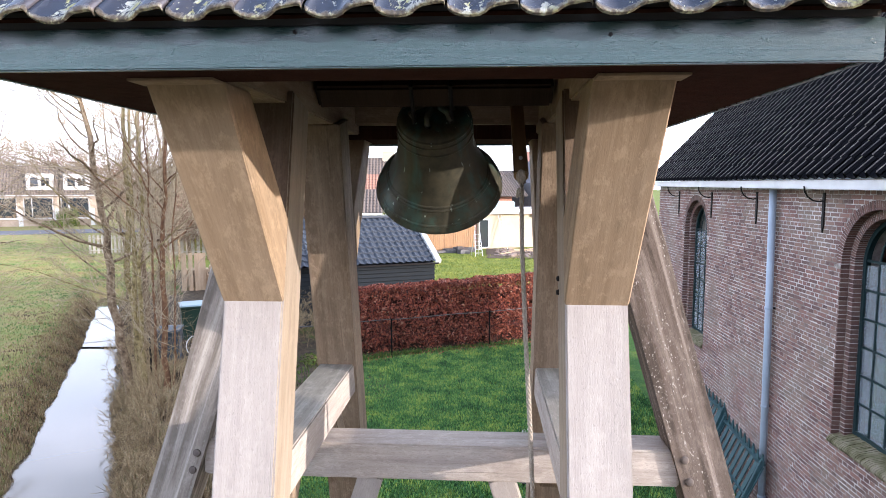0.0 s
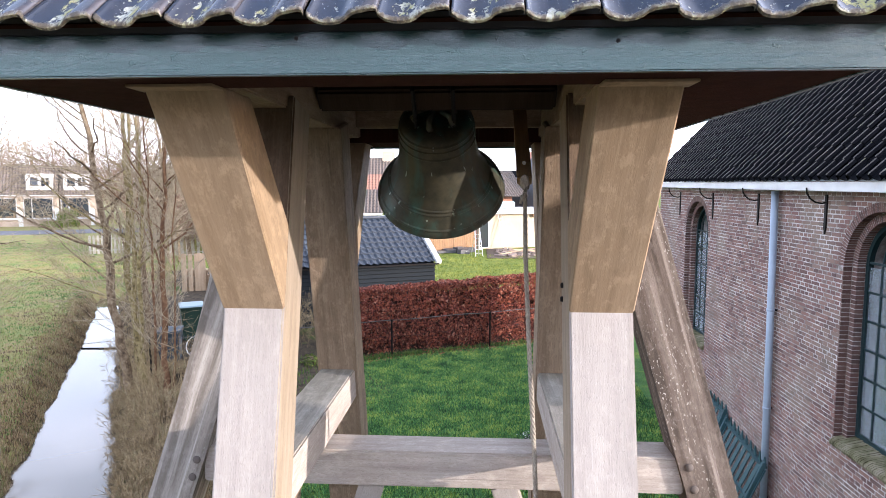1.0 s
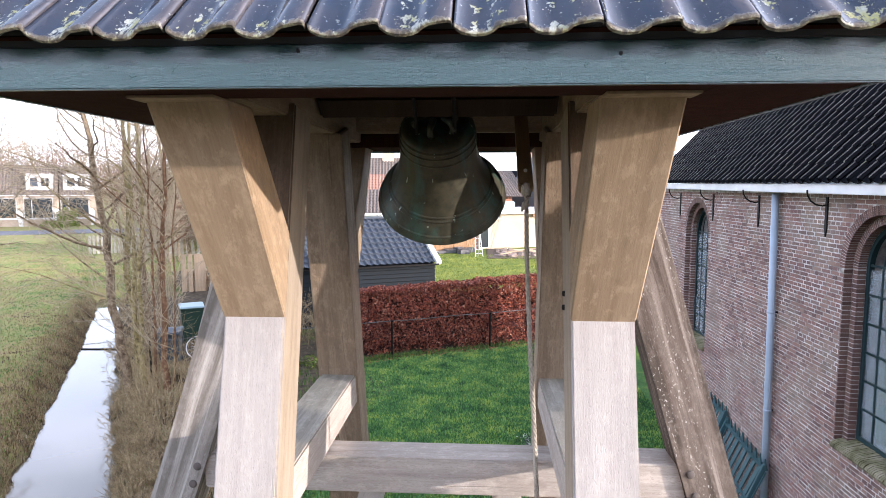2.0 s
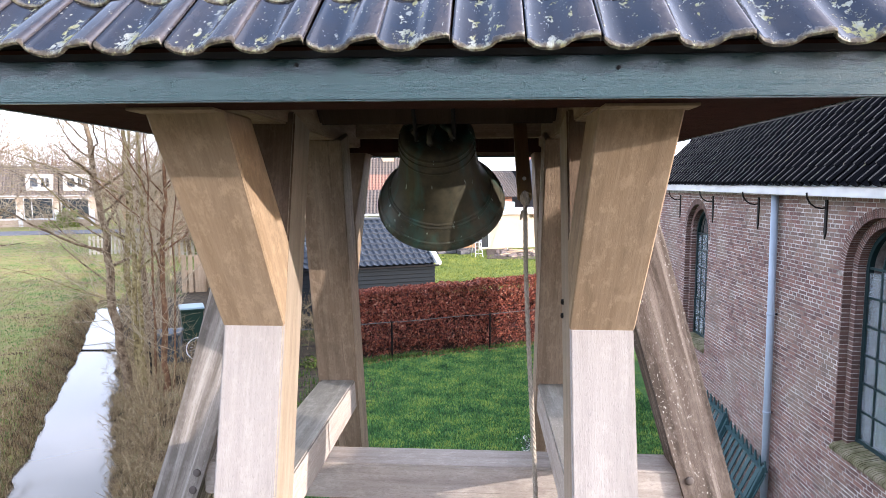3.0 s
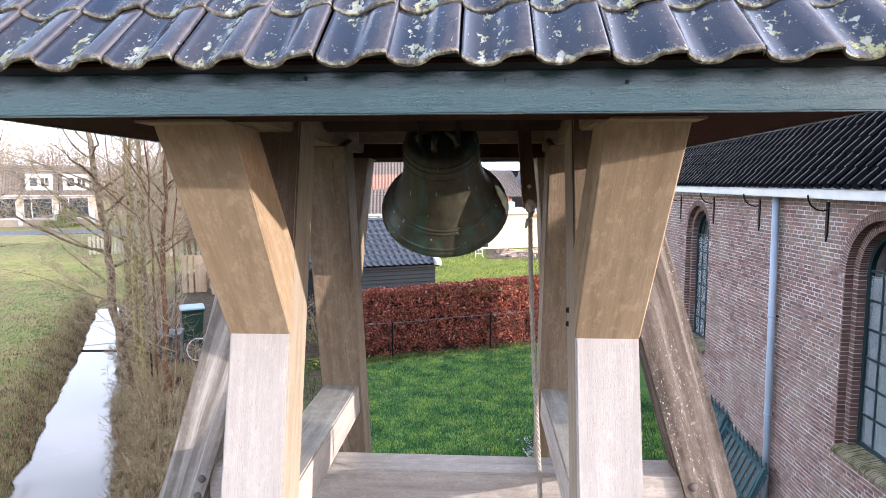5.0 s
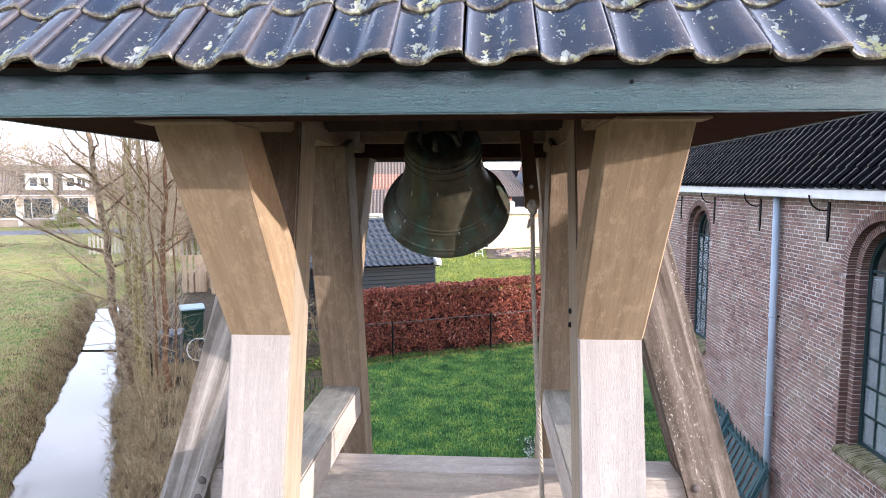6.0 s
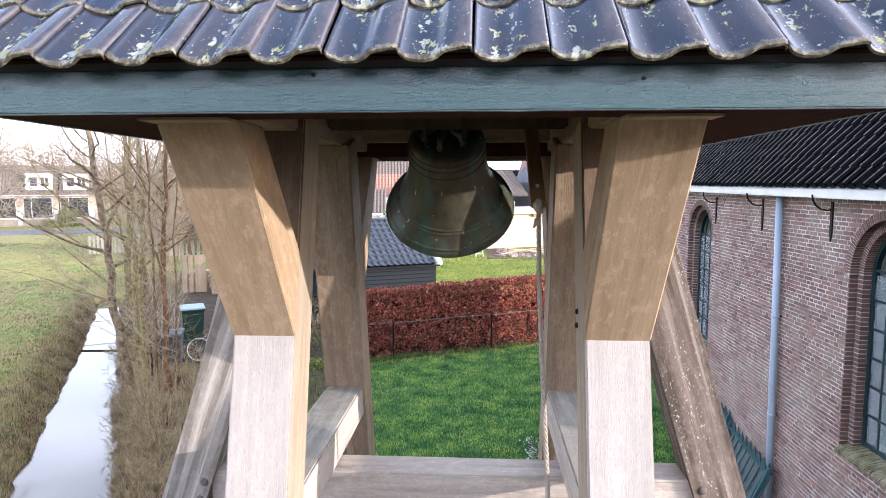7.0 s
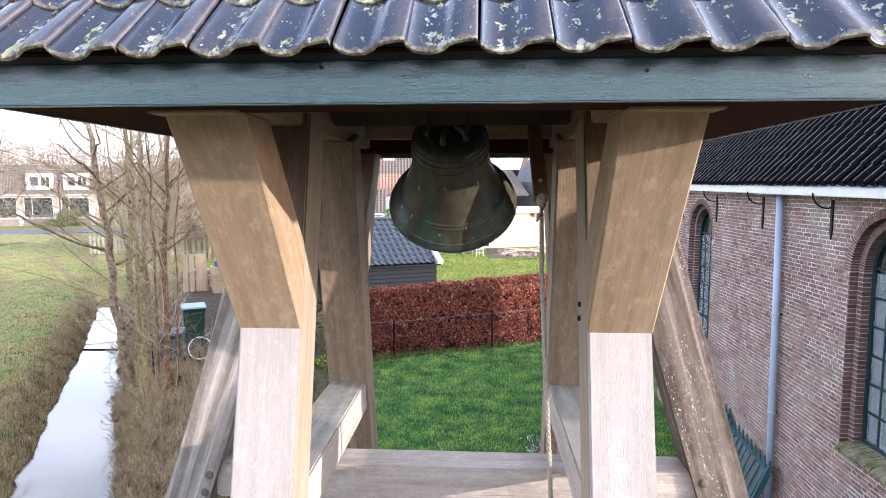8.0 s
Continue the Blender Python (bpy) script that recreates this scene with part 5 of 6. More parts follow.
tree([((-10.6, 19.2, 0), (-11.0, 19.4, 10.5), 0.14), ((-10.3, 19.0, 0), (-10.3, 19.3, 10.0), 0.08), ((-10.8, 19.0, 0), (-12.4, 19.2, 9.5), 0.06)], 14, "bare grey alder further along the ditch", G1)
tree([((-11.9, 22.5, 0), (-12.0, 22.8, 11.0), 0.11), ((-12.1, 22.6, 0), (-13.2, 22.8, 10.0), 0.07)], 15, "bare grey tree beside the ditch", G1)
tree([((-11.3, 21.3, 0), (-11.0, 21.5, 10.5), 0.12), ((-11.1, 21.4, 0), (-11.8, 21.5, 9.5), 0.06)], 16, "slender bare tree beside the yard", G1)

tree([((-15.3, 17.3, 0), (-15.0, 17.5, 10.5), 0.13), ((-15.5, 17.5, 0), (-14.2, 17.9, 9.5), 0.08)], 17, "bare tree with a wide crown beyond the ditch", G1, 3, 0)

# saplings and suckers round the tree feet
sap = thing("sapling_thicket", (-8.7, 15.4, ground_z(-8.7, 15.4)), "pale leafless suckers round the tree feet", "shrub")
rnd = random.Random(21)
sb, st = bmesh.new(), bmesh.new()
for k in range(150):
    x, y = rnd.uniform(-10.4, -6.6), rnd.uniform(12.6, 16.8)
    c = 0.866 * x + 0.5 * y
    if c < -0.1 or c > 2.0:
        continue
    p = Vector((x, y, ground_z(x, y) - 0.05))
    grow(sb, st, p, Vector((rnd.gauss(0, 0.22), rnd.gauss(0, 0.22), 1)).normalized(), rnd.uniform(0.7, 2.0), rnd.uniform(0.005, 0.010), 1, rnd, 0.3, 0.14)
part("stems", sb, M["twig_pale"], sap)
tagged(part("twig_tangle", st, M["twig_pale"], sap, "pale thin twigs"), kind="stuff")

weeds = thing("dead_weeds", (-7.0, 12.2, ground_z(-7.0, 12.2)), "brown dead weed stalks on the ditch bank", "weeds", kind="stuff")
rnd = random.Random(23)
sb, st = bmesh.new(), bmesh.new()
for k in range(420):
    s_ = rnd.uniform(11.5, 24)
    c = ditch_mid(s_) + max(0.30, min(1.25, 1.05 - 0.032 * (s_ - 13))) + abs(rnd.gauss(0.1, 0.55))
    x, y = -0.5 * s_ + 0.866 * c, 0.866 * s_ + 0.5 * c
    if ditch_gap(x, y) < 0.02:
        continue
    p = Vector((x, y, ground_z(x, y) - 0.03))
    grow(sb, st, p, Vector((rnd.gauss(-0.1, 0.45), rnd.gauss(0, 0.4), 1)).normalized(), rnd.uniform(0.3, 0.95), rnd.uniform(0.003, 0.006), 2 if k % 2 else 1, rnd, 0.05, 0.2)
part("stalks", st, M["twig_pale"], weeds)

bramble = thing("bramble", (-6.2, 20.6, 0), "leafless bramble tangle beside the shed", "shrub")
rnd = random.Random(29)
sb, st = bmesh.new(), bmesh.new()
for k in range(70):
    p = Vector((rnd.uniform(-7.4, -4.9), rnd.uniform(19.6, 22.0), -0.03))
    grow(sb, st, p, Vector((rnd.gauss(0, 0.6), rnd.gauss(0, 0.5), 1)).normalized(), rnd.uniform(0.8, 2.1), rnd.uniform(0.004, 0.008), 2, rnd, -0.25, 0.22)
tagged(part("twig_tangle", st, M["twig_pale"], bramble, "thin pale runners"), kind="stuff")

# ---- grass: one object a kind ----
def blades(name, count, where, height, width, material, label, seed):
    r = random.Random(seed)
    verts, faces = [], []
    for _ in range(count):
        x, y = where(r)
        z = ground_z(x, y)
        h = height * r.uniform(0.5, 1.3)
        a = r.uniform(0, 6.28)
        lean = h * r.uniform(0.15, 0.8)
        dx, dy = math.cos(a), math.sin(a)
        wx, wy = -dy * width, dx * width
        k = len(verts)
        verts += [(x - wx, y - wy, z - 0.01), (x + wx, y + wy, z - 0.01), (x + dx * lean * 0.4 + wx * 0.7, y + dy * lean * 0.4 + wy * 0.7, z + h * 0.65), (x + dx * lean * 0.4 - wx * 0.7, y + dy * lean * 0.4 - wy * 0.7, z + h * 0.65), (x + dx * lean, y + dy * lean, z + h)]
        faces += [(k, k + 1, k + 2, k + 3), (k + 3, k + 2, k + 4)]
    return tagged(sheet(name, verts, faces, material), label, "grass", kind="stuff")


def on_lawn(r):
    while True:
        x, y = r.uniform(-3.9, 4.2), r.uniform(8.0, 22.0)
        if (x - H0.x) * -gn.x + (y - H0.y) * -gn.y > -0.15 * 0 and (Vector((x, y, 0)) - H0).dot(gn) < 0.1:
            return x, y


blades("lawn_grass", 130000, on_lawn, 0.052, 0.010, M["blade_green"], "short dense green mown lawn grass", 31)


def on_bank(r):
    while True:
        s = 9 + 28 * r.random() ** 1.3
        q = 0.08 + abs(r.gauss(0, 0.75))
        left = r.random() < 0.45
        if not left and s > 15.5 and r.random() < 0.7:
            continue
        half = max(0.30, min(1.25, 1.05 - 0.032 * (s - 13)))
        c = ditch_mid(s) + (-(half + q * 0.8 - 0.15) if left else half + q)
        x, y = -0.5 * s + 0.866 * c, 0.866 * s + 0.5 * c
        if ditch_gap(x, y) > 0.03:
            return x, y


blades("bank_grass", 52000, on_bank, 0.095, 0.008, M["blade_dry"], "dry tufted tan grass on the ditch banks", 32)


def on_near_bank(r):
    """Clumps on the bank below the trees."""
    while True:
        s = 8.0 + 12.0 * r.random()
        half = max(0.30, min(1.25, 1.05 - 0.032 * (s - 13)))
        c = ditch_mid(s) + half - 0.2 + 2.2 * r.random() ** 1.2
        x, y = -0.5 * s + 0.866 * c, 0.866 * s + 0.5 * c
        if ditch_gap(x, y) > 0.05 and noise.noise((x * 1.9, y * 1.9, 21.0)) > -0.12:
            return x, y


blades("bank_tussocks", 36000, on_near_bank, 0.26, 0.006, M["blade_dry"], "long dry grass tussocks below the trees", 39)


def on_meadow(r):
    while True:
        s = 8 + 66 * r.random() ** 1.45
        c = -2.6 - (20 + 0.25 * s) * r.random() ** 1.4
        if r.random() < 0.12:
            s, c = r.uniform(33.5, 52), r.uniform(-2.7, 2.2)
        x, y = -0.5 * s + 0.866 * c, 0.866 * s + 0.5 * c
        if ditch_gap(x, y) > 0.75 + 0.5 * noise.noise((x * 0.7, y * 0.7, 8.0)):
            return x, y


blades("meadow_grass", 150000, on_meadow, 0.060, 0.013, M["blade_meadow"], "rough yellow-green winter meadow grass", 33)


def on_tufts(r):
    while True:
        x, y = on_meadow(r)
        if noise.noise((x * 0.9, y * 0.9, 11.0)) + 0.5 * noise.noise((x * 2.7, y * 2.7, 3.0)) > 0.18:
            return x, y


blades("meadow_tufts", 14000, on_tufts, 0.085, 0.010, M["blade_dry"], "scattered brown dead tufts in the meadow", 38)


def on_garden(r):
    return r.uniform(-6.0, 9.0), 27 + 23 * r.random()


M["blade_garden"] = leaf_mat("blade_garden", (0.0, (0.07, 0.11, 0.015)), (0.5, (0.17, 0.21, 0.03)), (1.0, (0.30, 0.30, 0.06)), patch=0.6, size=0.7)
blades("garden_grass", 26000, on_garden, 0.09, 0.02, M["blade_garden"], "yellow-green sunlit grass of the neighbour's garden", 35)


def low_green(r):
    x, y = r.uniform(-7.2, -3.6), r.uniform(12.5, 19.0)
    return x, y


blades("weeds", 2600, low_green, 0.10, 0.012, M["leaf_green"], "low green weeds in the shade", 34)

def hedge_foot(r):
    p = garden(H0, r.choice((r.uniform(-1.0, 1.7), r.uniform(-1.0, 5.5))), r.uniform(-0.12, 0.25))
    return p.x, p.y


blades("hedge_foot_weeds", 1500, hedge_foot, 0.15, 0.014, M["leaf_green"], "green weeds along the foot of the hedge", 36)


def leaf_fall(r):
    p = garden(H0, r.uniform(-1.0, 6.4), -abs(r.gauss(0, 0.22)) + 0.1)
    return Vector((p.x, p.y, ground_z(p.x, p.y) + r.uniform(0.01, 0.07))), Vector((0, 0, 1))


fall = thing("fallen_leaves", garden(H0, 2.5, -0.1), "fallen russet leaves along the hedge", "leaves", kind="stuff")
leaf_cloud("leaves", 700, leaf_fall, 0.035, M["leaf_red"], fall, 37, 1.5)

# ---- ditch bars ----
bar = thing("ditch_bar", (-14.2, 21.85, -0.5), "thin dark pipe lying across the ditch", "pipe")
part("pipe", tube([(-15.05, 21.8, -0.59), (-13.2, 21.92, -0.585)], 0.03, 8), M["paint_iron"], bar)
branch = thing("fallen_branch", (-14.6, 24.3, -0.2), "thin fallen branch across the ditch", "branch")
part("stick", tube([(-17.0, 24.0, -0.10), (-15.6, 24.8, -0.12), (-14.0, 25.6, -0.02)], [0.018, 0.016, 0.010], 6), M["twig"], branch)

# ---- yard clutter by the trees ----
def wheelie_bin(at, turn, body, lid, label, s=1.0):
    ob = thing("wheelie_bin", at, label, "bin", "wheelie bins", turn=turn)
    m = PLACE[ob.name] @ Matrix.Scale(s, 4)
    bm = bmesh.new()
    vs = []
    for z, w, d in ((0.06, 0.24, 0.25), (0.92, 0.29, 0.33), (0.96, 0.31, 0.36), (1.0, 0.31, 0.36)):
        vs.append([bm.verts.new((a * w, b * d, z)) for a, b in ((-1, -1), (1, -1), (1, 1), (-1, 1))])
    for r0, r1 in zip(vs, vs[1:]):
        for j in range(4):
            bm.faces.new((r0[j], r0[(j + 1) % 4], r1[(j + 1) % 4], r1[j]))
    bm.faces.new(vs[0][::-1])
    bm.faces.new(vs[-1])
    bmesh.ops.bevel(bm, geom=[e for e in bm.edges if abs(e.verts[0].co.z - e.verts[1].co.z) > 0.1], offset=0.03, segments=2, affect="EDGES")
    part("body", bm, body, ob, "", m)
    part("lid", prism([(-0.38, 1.005), (0.40, 1.005), (0.38, 1.05), (0.1, 1.085), (-0.34, 1.045)], -0.325, 0.325, "x", 0.01), lid, ob, "pale ribbed lid", m)
    for x in (-0.27, 0.27):
        part("wheel", tube([m @ Vector((x - 0.03, 0.27, 0.1)), m @ Vector((x + 0.03, 0.27, 0.1))], 0.1 * s, 14), M["rubber"], ob)
    part("handle", tube([m @ Vector((-0.25, 0.42, 0.98)), m @ Vector((0.25, 0.42, 0.98))], 0.018 * s, 8), body, ob)


wheelie_bin((-10.1, 21.0, 0.0), 30, M["plastic_green"], M["plastic_pale"], "dark green wheelie bin with a pale lid", 1.22)
wheelie_bin((-9.35, 18.0, -0.05), 18, M["plastic_grey"], M["plastic_grey"], "slate-grey wheelie bin among the trees", 1.08)

# spoked bicycle wheel leaning by the bin
bw = thing("bicycle_wheel", (-8.9, 18.9, 0.0), "old bicycle wheel with a pale rim", "wheel")
WM = Matrix.Translation((-8.85, 18.75, 0.36)) @ pose(0, 0, 0, 76, 0, 20)
ring = [(0.34 * math.cos(2 * math.pi * k / 28), 0.34 * math.sin(2 * math.pi * k / 28), 0) for k in range(29)]
part("tyre", tube(ring, 0.018, 8), M["alu"], bw, "", WM, True)
part("hub", tube([(0, 0, -0.04), (0, 0, 0.04)], 0.025, 10), M["steel_grey"], bw, "", WM)
for k in range(14):
    a = 2 * math.pi * k / 14
    part("spoke", tube([(0.02 * math.cos(a), 0.02 * math.sin(a), 0), (0.33 * math.cos(a + 0.2), 0.33 * math.sin(a + 0.2), 0)], 0.003, 4), M["alu"], bw, "", WM)


def pallet(at, turn, label, rx=0.0):
    ob = thing("pallet", at, label, "pallet", "wooden pallets", turn=turn)
    m = PLACE[ob.name] @ pose(0, 0, 0, rx, 0, 0)
    for k in range(6):
        part("slat", box((-0.6 + k * 0.205, -0.4, 0.12), (-0.6 + k * 0.205 + 0.14, 0.4, 0.142)), M["wood_pallet"], ob, "", m)
    for y in (-0.4, -0.07, 0.26):
        part("bearer", box((-0.6, y, 0.022), (0.58, y + 0.14, 0.118)), M["wood_pallet"], ob, "", m)
    for y in (-0.4, 0.26):
        part("slat", box((-0.6, y, 0.0), (0.58, y + 0.14, 0.02)), M["wood_pallet"], ob, "", m)


for k in range(7):
    pallet((-15.0 + rng.uniform(-0.05, 0.05), 31.9 + rng.uniform(-0.05, 0.05), 0.01 + 0.15 * k), GA + rng.uniform(-4, 4), "pale wooden pallet stacked in the yard")
for k in range(9):
    pallet((-13.3 + rng.uniform(-0.05, 0.05), 31.2 + rng.uniform(-0.05, 0.05), 0.01 + 0.15 * k), GA + rng.uniform(-4, 4), "orange-brown wooden pallet in a tall stack")
for k, (u, w) in enumerate(((0.0, 0.24), (0.24, 0.22), (0.46, 0.55))):
    ob = thing("plank", (-15.35 + u * 1.25, 31.0 + u * 0.5, 0.0), "pale upright plank leaning on the pallets", "plank", "leaning planks")
    part("board", box((0, 0, 0), (w, 0.03, 1.95), 0.004), M["wood_pallet"], ob, "", Matrix.Translation((-15.35 + u * 1.25, 31.0 + u * 0.5, 0.0)) @ pose(0, 0, 0, -9, 0, GA))
crate = thing("crate", (-13.3, 31.2, 1.42), "blue plastic crate on top of the pallets", "crate")
part("body", box((-0.4, -0.3, 0), (0.4, 0.3, 0.26), 0.02), M["plastic_blue"], crate, "", Matrix.Translation((-13.3, 31.2, 1.38)) @ pose(0, 0, 0, 0, 0, 20))

# white picket fences
def picket_fence(a, b, height, label, gap=0.16):
    a, b = Vector(a), Vector(b)
    ob = thing("picket_fence", (a + b) / 2, label, "fence", "white picket fences")
    d = (b - a).normalized()
    n = int((b - a).length / gap)
    turn = math.degrees(math.atan2(d.y, d.x))
    for k in range(n):
        p = a + d * gap * k
        part("picket", prism([(-0.3 * gap, 0.05), (0.3 * gap, 0.05), (0.3 * gap, height - 0.1 + rng.uniform(-0.06, 0.06)), (0, height), (-0.3 * gap, height - 0.1)], -0.012, 0.012, "y"), M["paint_offwhite"], ob, "", Matrix.Translation(p) @ pose(0, 0, 0, 0, 0, turn))
    for z in (0.3, height - 0.3):
        beam("rail", a + Vector((0, 0, z)) + Vector((-d.y, d.x, 0)) * 0.04, b + Vector((0, 0, z)) + Vector((-d.y, d.x, 0)) * 0.04, 0.04, 0.07, M["paint_offwhite"], ob, "", (-d.y, d.x, 0))


picket_fence((-31.4, 48.3, 0), (-26.5, 51.0, 0), 1.55, "white picket fence beyond the meadow", 0.30)
picket_fence((-24.6, 47.2, 0), (-19.0, 49.6, 0), 2.1, "tall white picket fence behind the pallets", 0.40)

# evergreen shrubs and hedges
def shrub(at, size, count, leaf, material, label, seed, category="shrub"):
    ob = thing("shrub", at, label, category)
    c = Vector(at)

    def where(r):
        while True:
            p = Vector((r.uniform(-1, 1), r.uniform(-1, 1), r.uniform(0, 1)))
            k = p.length * (1 + 0.35 * noise.noise(p * 2.3 + Vector((seed, 0, 0))))
            if 0.45 < k < 1:
                return c + Vector((p.x * size[0], p.y * size[1], p.z * size[2])), p.normalized()

    tagged(leaf_cloud("foliage", count, where, leaf, material, ob, seed, 0.3), kind="stuff")
    st = bmesh.new()
    r = random.Random(seed)
    for _ in range(14):
        q = c + Vector((r.uniform(-0.6, 0.6) * size[0], r.uniform(-0.6, 0.6) * size[1], r.uniform(0.5, 0.9) * size[2]))
        add_tube(st, [c + Vector((0, 0, -0.1)), c.lerp(q, 0.5) + Vector((0, 0, 0.1)), q], [0.03, 0.02, 0.008], 4, False)
    part("stems", st, M["bark"], ob)


shrub((-22.5, 52.0, 0), (4.5, 2.0, 4.2), 7000, 0.09, M["leaf_yellow"], "tall golden conifer hedge behind the pallets", 41)
shrub((-27.0, 53.0, 0), (2.4, 1.6, 3.0), 3000, 0.09, M["leaf_yellow"], "golden evergreen shrub beside the picket fence", 42)
shrub((-57.8, 84.2, 0), (1.6, 1.2, 2.6), 2500, 0.12, M["leaf_bright"], "bright green shrub before the row house", 43)
shrub((-58.5, 82.0, 0), (1.8, 1.0, 0.9), 1800, 0.12, M["leaf_bright"], "low green garden shrub before the row house", 44)
shrub((-5.0, 18.3, 0), (0.5, 0.4, 0.28), 260, 0.05, M["leaf_bright"], "low green weeds in the shade beside the hedge", 46, "weeds")
shrub((-7.2, 50.0, 0), (1.5, 1.2, 3.6), 2500, 0.10, M["leaf_green"], "dark evergreen shrub behind the shed", 45)

# far bare woods
def far_wood(a, b, height, seed, label, count=26):
    rnd = random.Random(seed)
    ob = thing("bare_wood", (Vector(a) + Vector(b)) / 2, label, "trees", kind="stuff")
    w, t = bmesh.new(), bmesh.new()
    for k in range(count):
        p = Vector(a).lerp(Vector(b), (k + rnd.random()) / count) + Vector((rnd.uniform(-2, 2), rnd.uniform(-3, 3), 0))
        h = height * rnd.uniform(0.6, 1.1)
        grow(w, t, p, Vector((rnd.gauss(0, 0.08), rnd.gauss(0, 0.08), 1)).normalized(), h, h * 0.016, 3, rnd, 0.35, 0.09, 0.016)
    part("stems", w, M["bark"], ob)
    part("twigs", t, M["twig"], ob)


far_wood((-82, 94, 0), (-38, 112, 0), 12.5, 51, "bare brown trees behind the row house", 34)
far_wood((-36, 62, 0), (-20, 66, 0), 8.0, 52, "bare garden trees beyond the meadow", 14)
far_wood((-24, 44, 0), (-16, 47, 0), 6.0, 53, "leafless garden shrubs", 9)
far_wood((26, 60, 0), (34, 70, 0), 12.0, 54, "bare trees behind the church", 5)

def twig_crowns(a, b, count, size, seed, label):
    """Bare crowns far off: clouds of fine slivers over thin stems."""
    r = random.Random(seed)
    ob = thing("tree_line", (Vector(a) + Vector(b)) / 2, label, "trees", kind="stuff")
    verts, faces, st = [], [], bmesh.new()
    for k in range(count):
        c = Vector(a).lerp(Vector(b), (k + r.random()) / count) + Vector((r.uniform(-3, 3), r.uniform(-3, 3), 0))
        h = size * r.uniform(0.7, 1.15)
        add_tube(st, [c, c + Vector((r.uniform(-0.4, 0.4), 0, h * 0.55)), c + Vector((r.uniform(-0.8, 0.8), 0, h * 0.9))], [0.16, 0.10, 0.03], 5, False)
        for _ in range(2800):
            p = Vector((r.gauss(0, 1), r.gauss(0, 1), r.gauss(0, 1))).normalized() * r.random() ** 0.45
            q = c + Vector((p.x * h * 0.36, p.y * h * 0.36, h * 0.62 + p.z * h * 0.38))
            d = (p + Vector((r.gauss(0, 0.5), r.gauss(0, 0.5), 0.5 + r.gauss(0, 0.4)))).normalized() * r.uniform(0.35, 1.0)
            w = d.cross(Vector((r.gauss(0, 1), r.gauss(0, 1), r.gauss(0, 1)))).normalized() * 0.034
            i = len(verts)
            verts += [tuple(q - w), tuple(q + w), tuple(q + d)]
            faces.append((i, i + 1, i + 2))
    part("stems", st, M["bark"], ob)
    tagged(sheet("twig_tangle", verts, faces, M["twig_red"], ob), kind="stuff")


twig_crowns((-98, 92, 0), (-40, 118, 0), 24, 13.0, 61, "bare brown tree line behind the row house")
twig_crowns((-40, 70, 0), (-20, 76, 0), 8, 8.0, 62, "bare brown garden trees")
twig_crowns((-24, 46, 0), (-15, 50, 0), 5, 5.0, 63, "leafless brown shrubs behind the yard")
twig_crowns((24, 62, 0), (34, 72, 0), 4, 11.0, 64, "bare trees beyond the church")

# ---- houses ----
def house_window(m, x0, x1, z0, z1, parent, y=-0.02, mull=(), frame_w=0.09):
    w = part("window", bmesh.new(), M["paint_white"], parent)
    bmf = bmesh.new()
    for lo, hi in (((x0, y - 0.05, z0), (x0 + frame_w, y + 0.05, z1)), ((x1 - frame_w, y - 0.05, z0), (x1, y + 0.05, z1)), ((x0 + frame_w, y - 0.05, z0), (x1 - frame_w, y + 0.05, z0 + frame_w)), ((x0 + frame_w, y - 0.05, z1 - frame_w), (x1 - frame_w, y + 0.05, z1))):
        add_box(bmf, lo, hi)
    for x in mull:
        add_box(bmf, (x - 0.05, y - 0.045, z0 + frame_w), (x + 0.05, y + 0.045, z1 - frame_w))
    part("frame", bmf, M["paint_white"], w, "", m)
    part("pane", box((x0 + frame_w, y - 0.008, z0 + frame_w), (x1 - frame_w, y + 0.008, z1 - frame_w)), M["glass_far"], w, "", m)


def tiled_face(name, m, x0, x1, y0, z0, y1, z1, material, parent, pitch=0.30, rows_n=10, amp=0.03):
    n = max(2, int((x1 - x0) / pitch * 6))
    sv, sf = [], []
    for r in range(rows_n):
        for e in (0, 1):
            t = (r + e) / rows_n
            for k in range(n + 1):
                x = x0 + (x1 - x0) * k / n
                wob = amp * math.cos(2 * math.pi * x / pitch) + (0.03 if e == 0 else 0.0)
                sv.append((x, y0 + (y1 - y0) * t - wob * 0.5, z0 + (z1 - z0) * t + wob * 0.7))
    for r in range(rows_n * 2 - 1):
        for k in range(n):
            i = r * (n + 1) + k
            sf.append((i, i + 1, i + n + 2, i + n + 1))
    return sheet(name, sv, sf, material, parent, m)


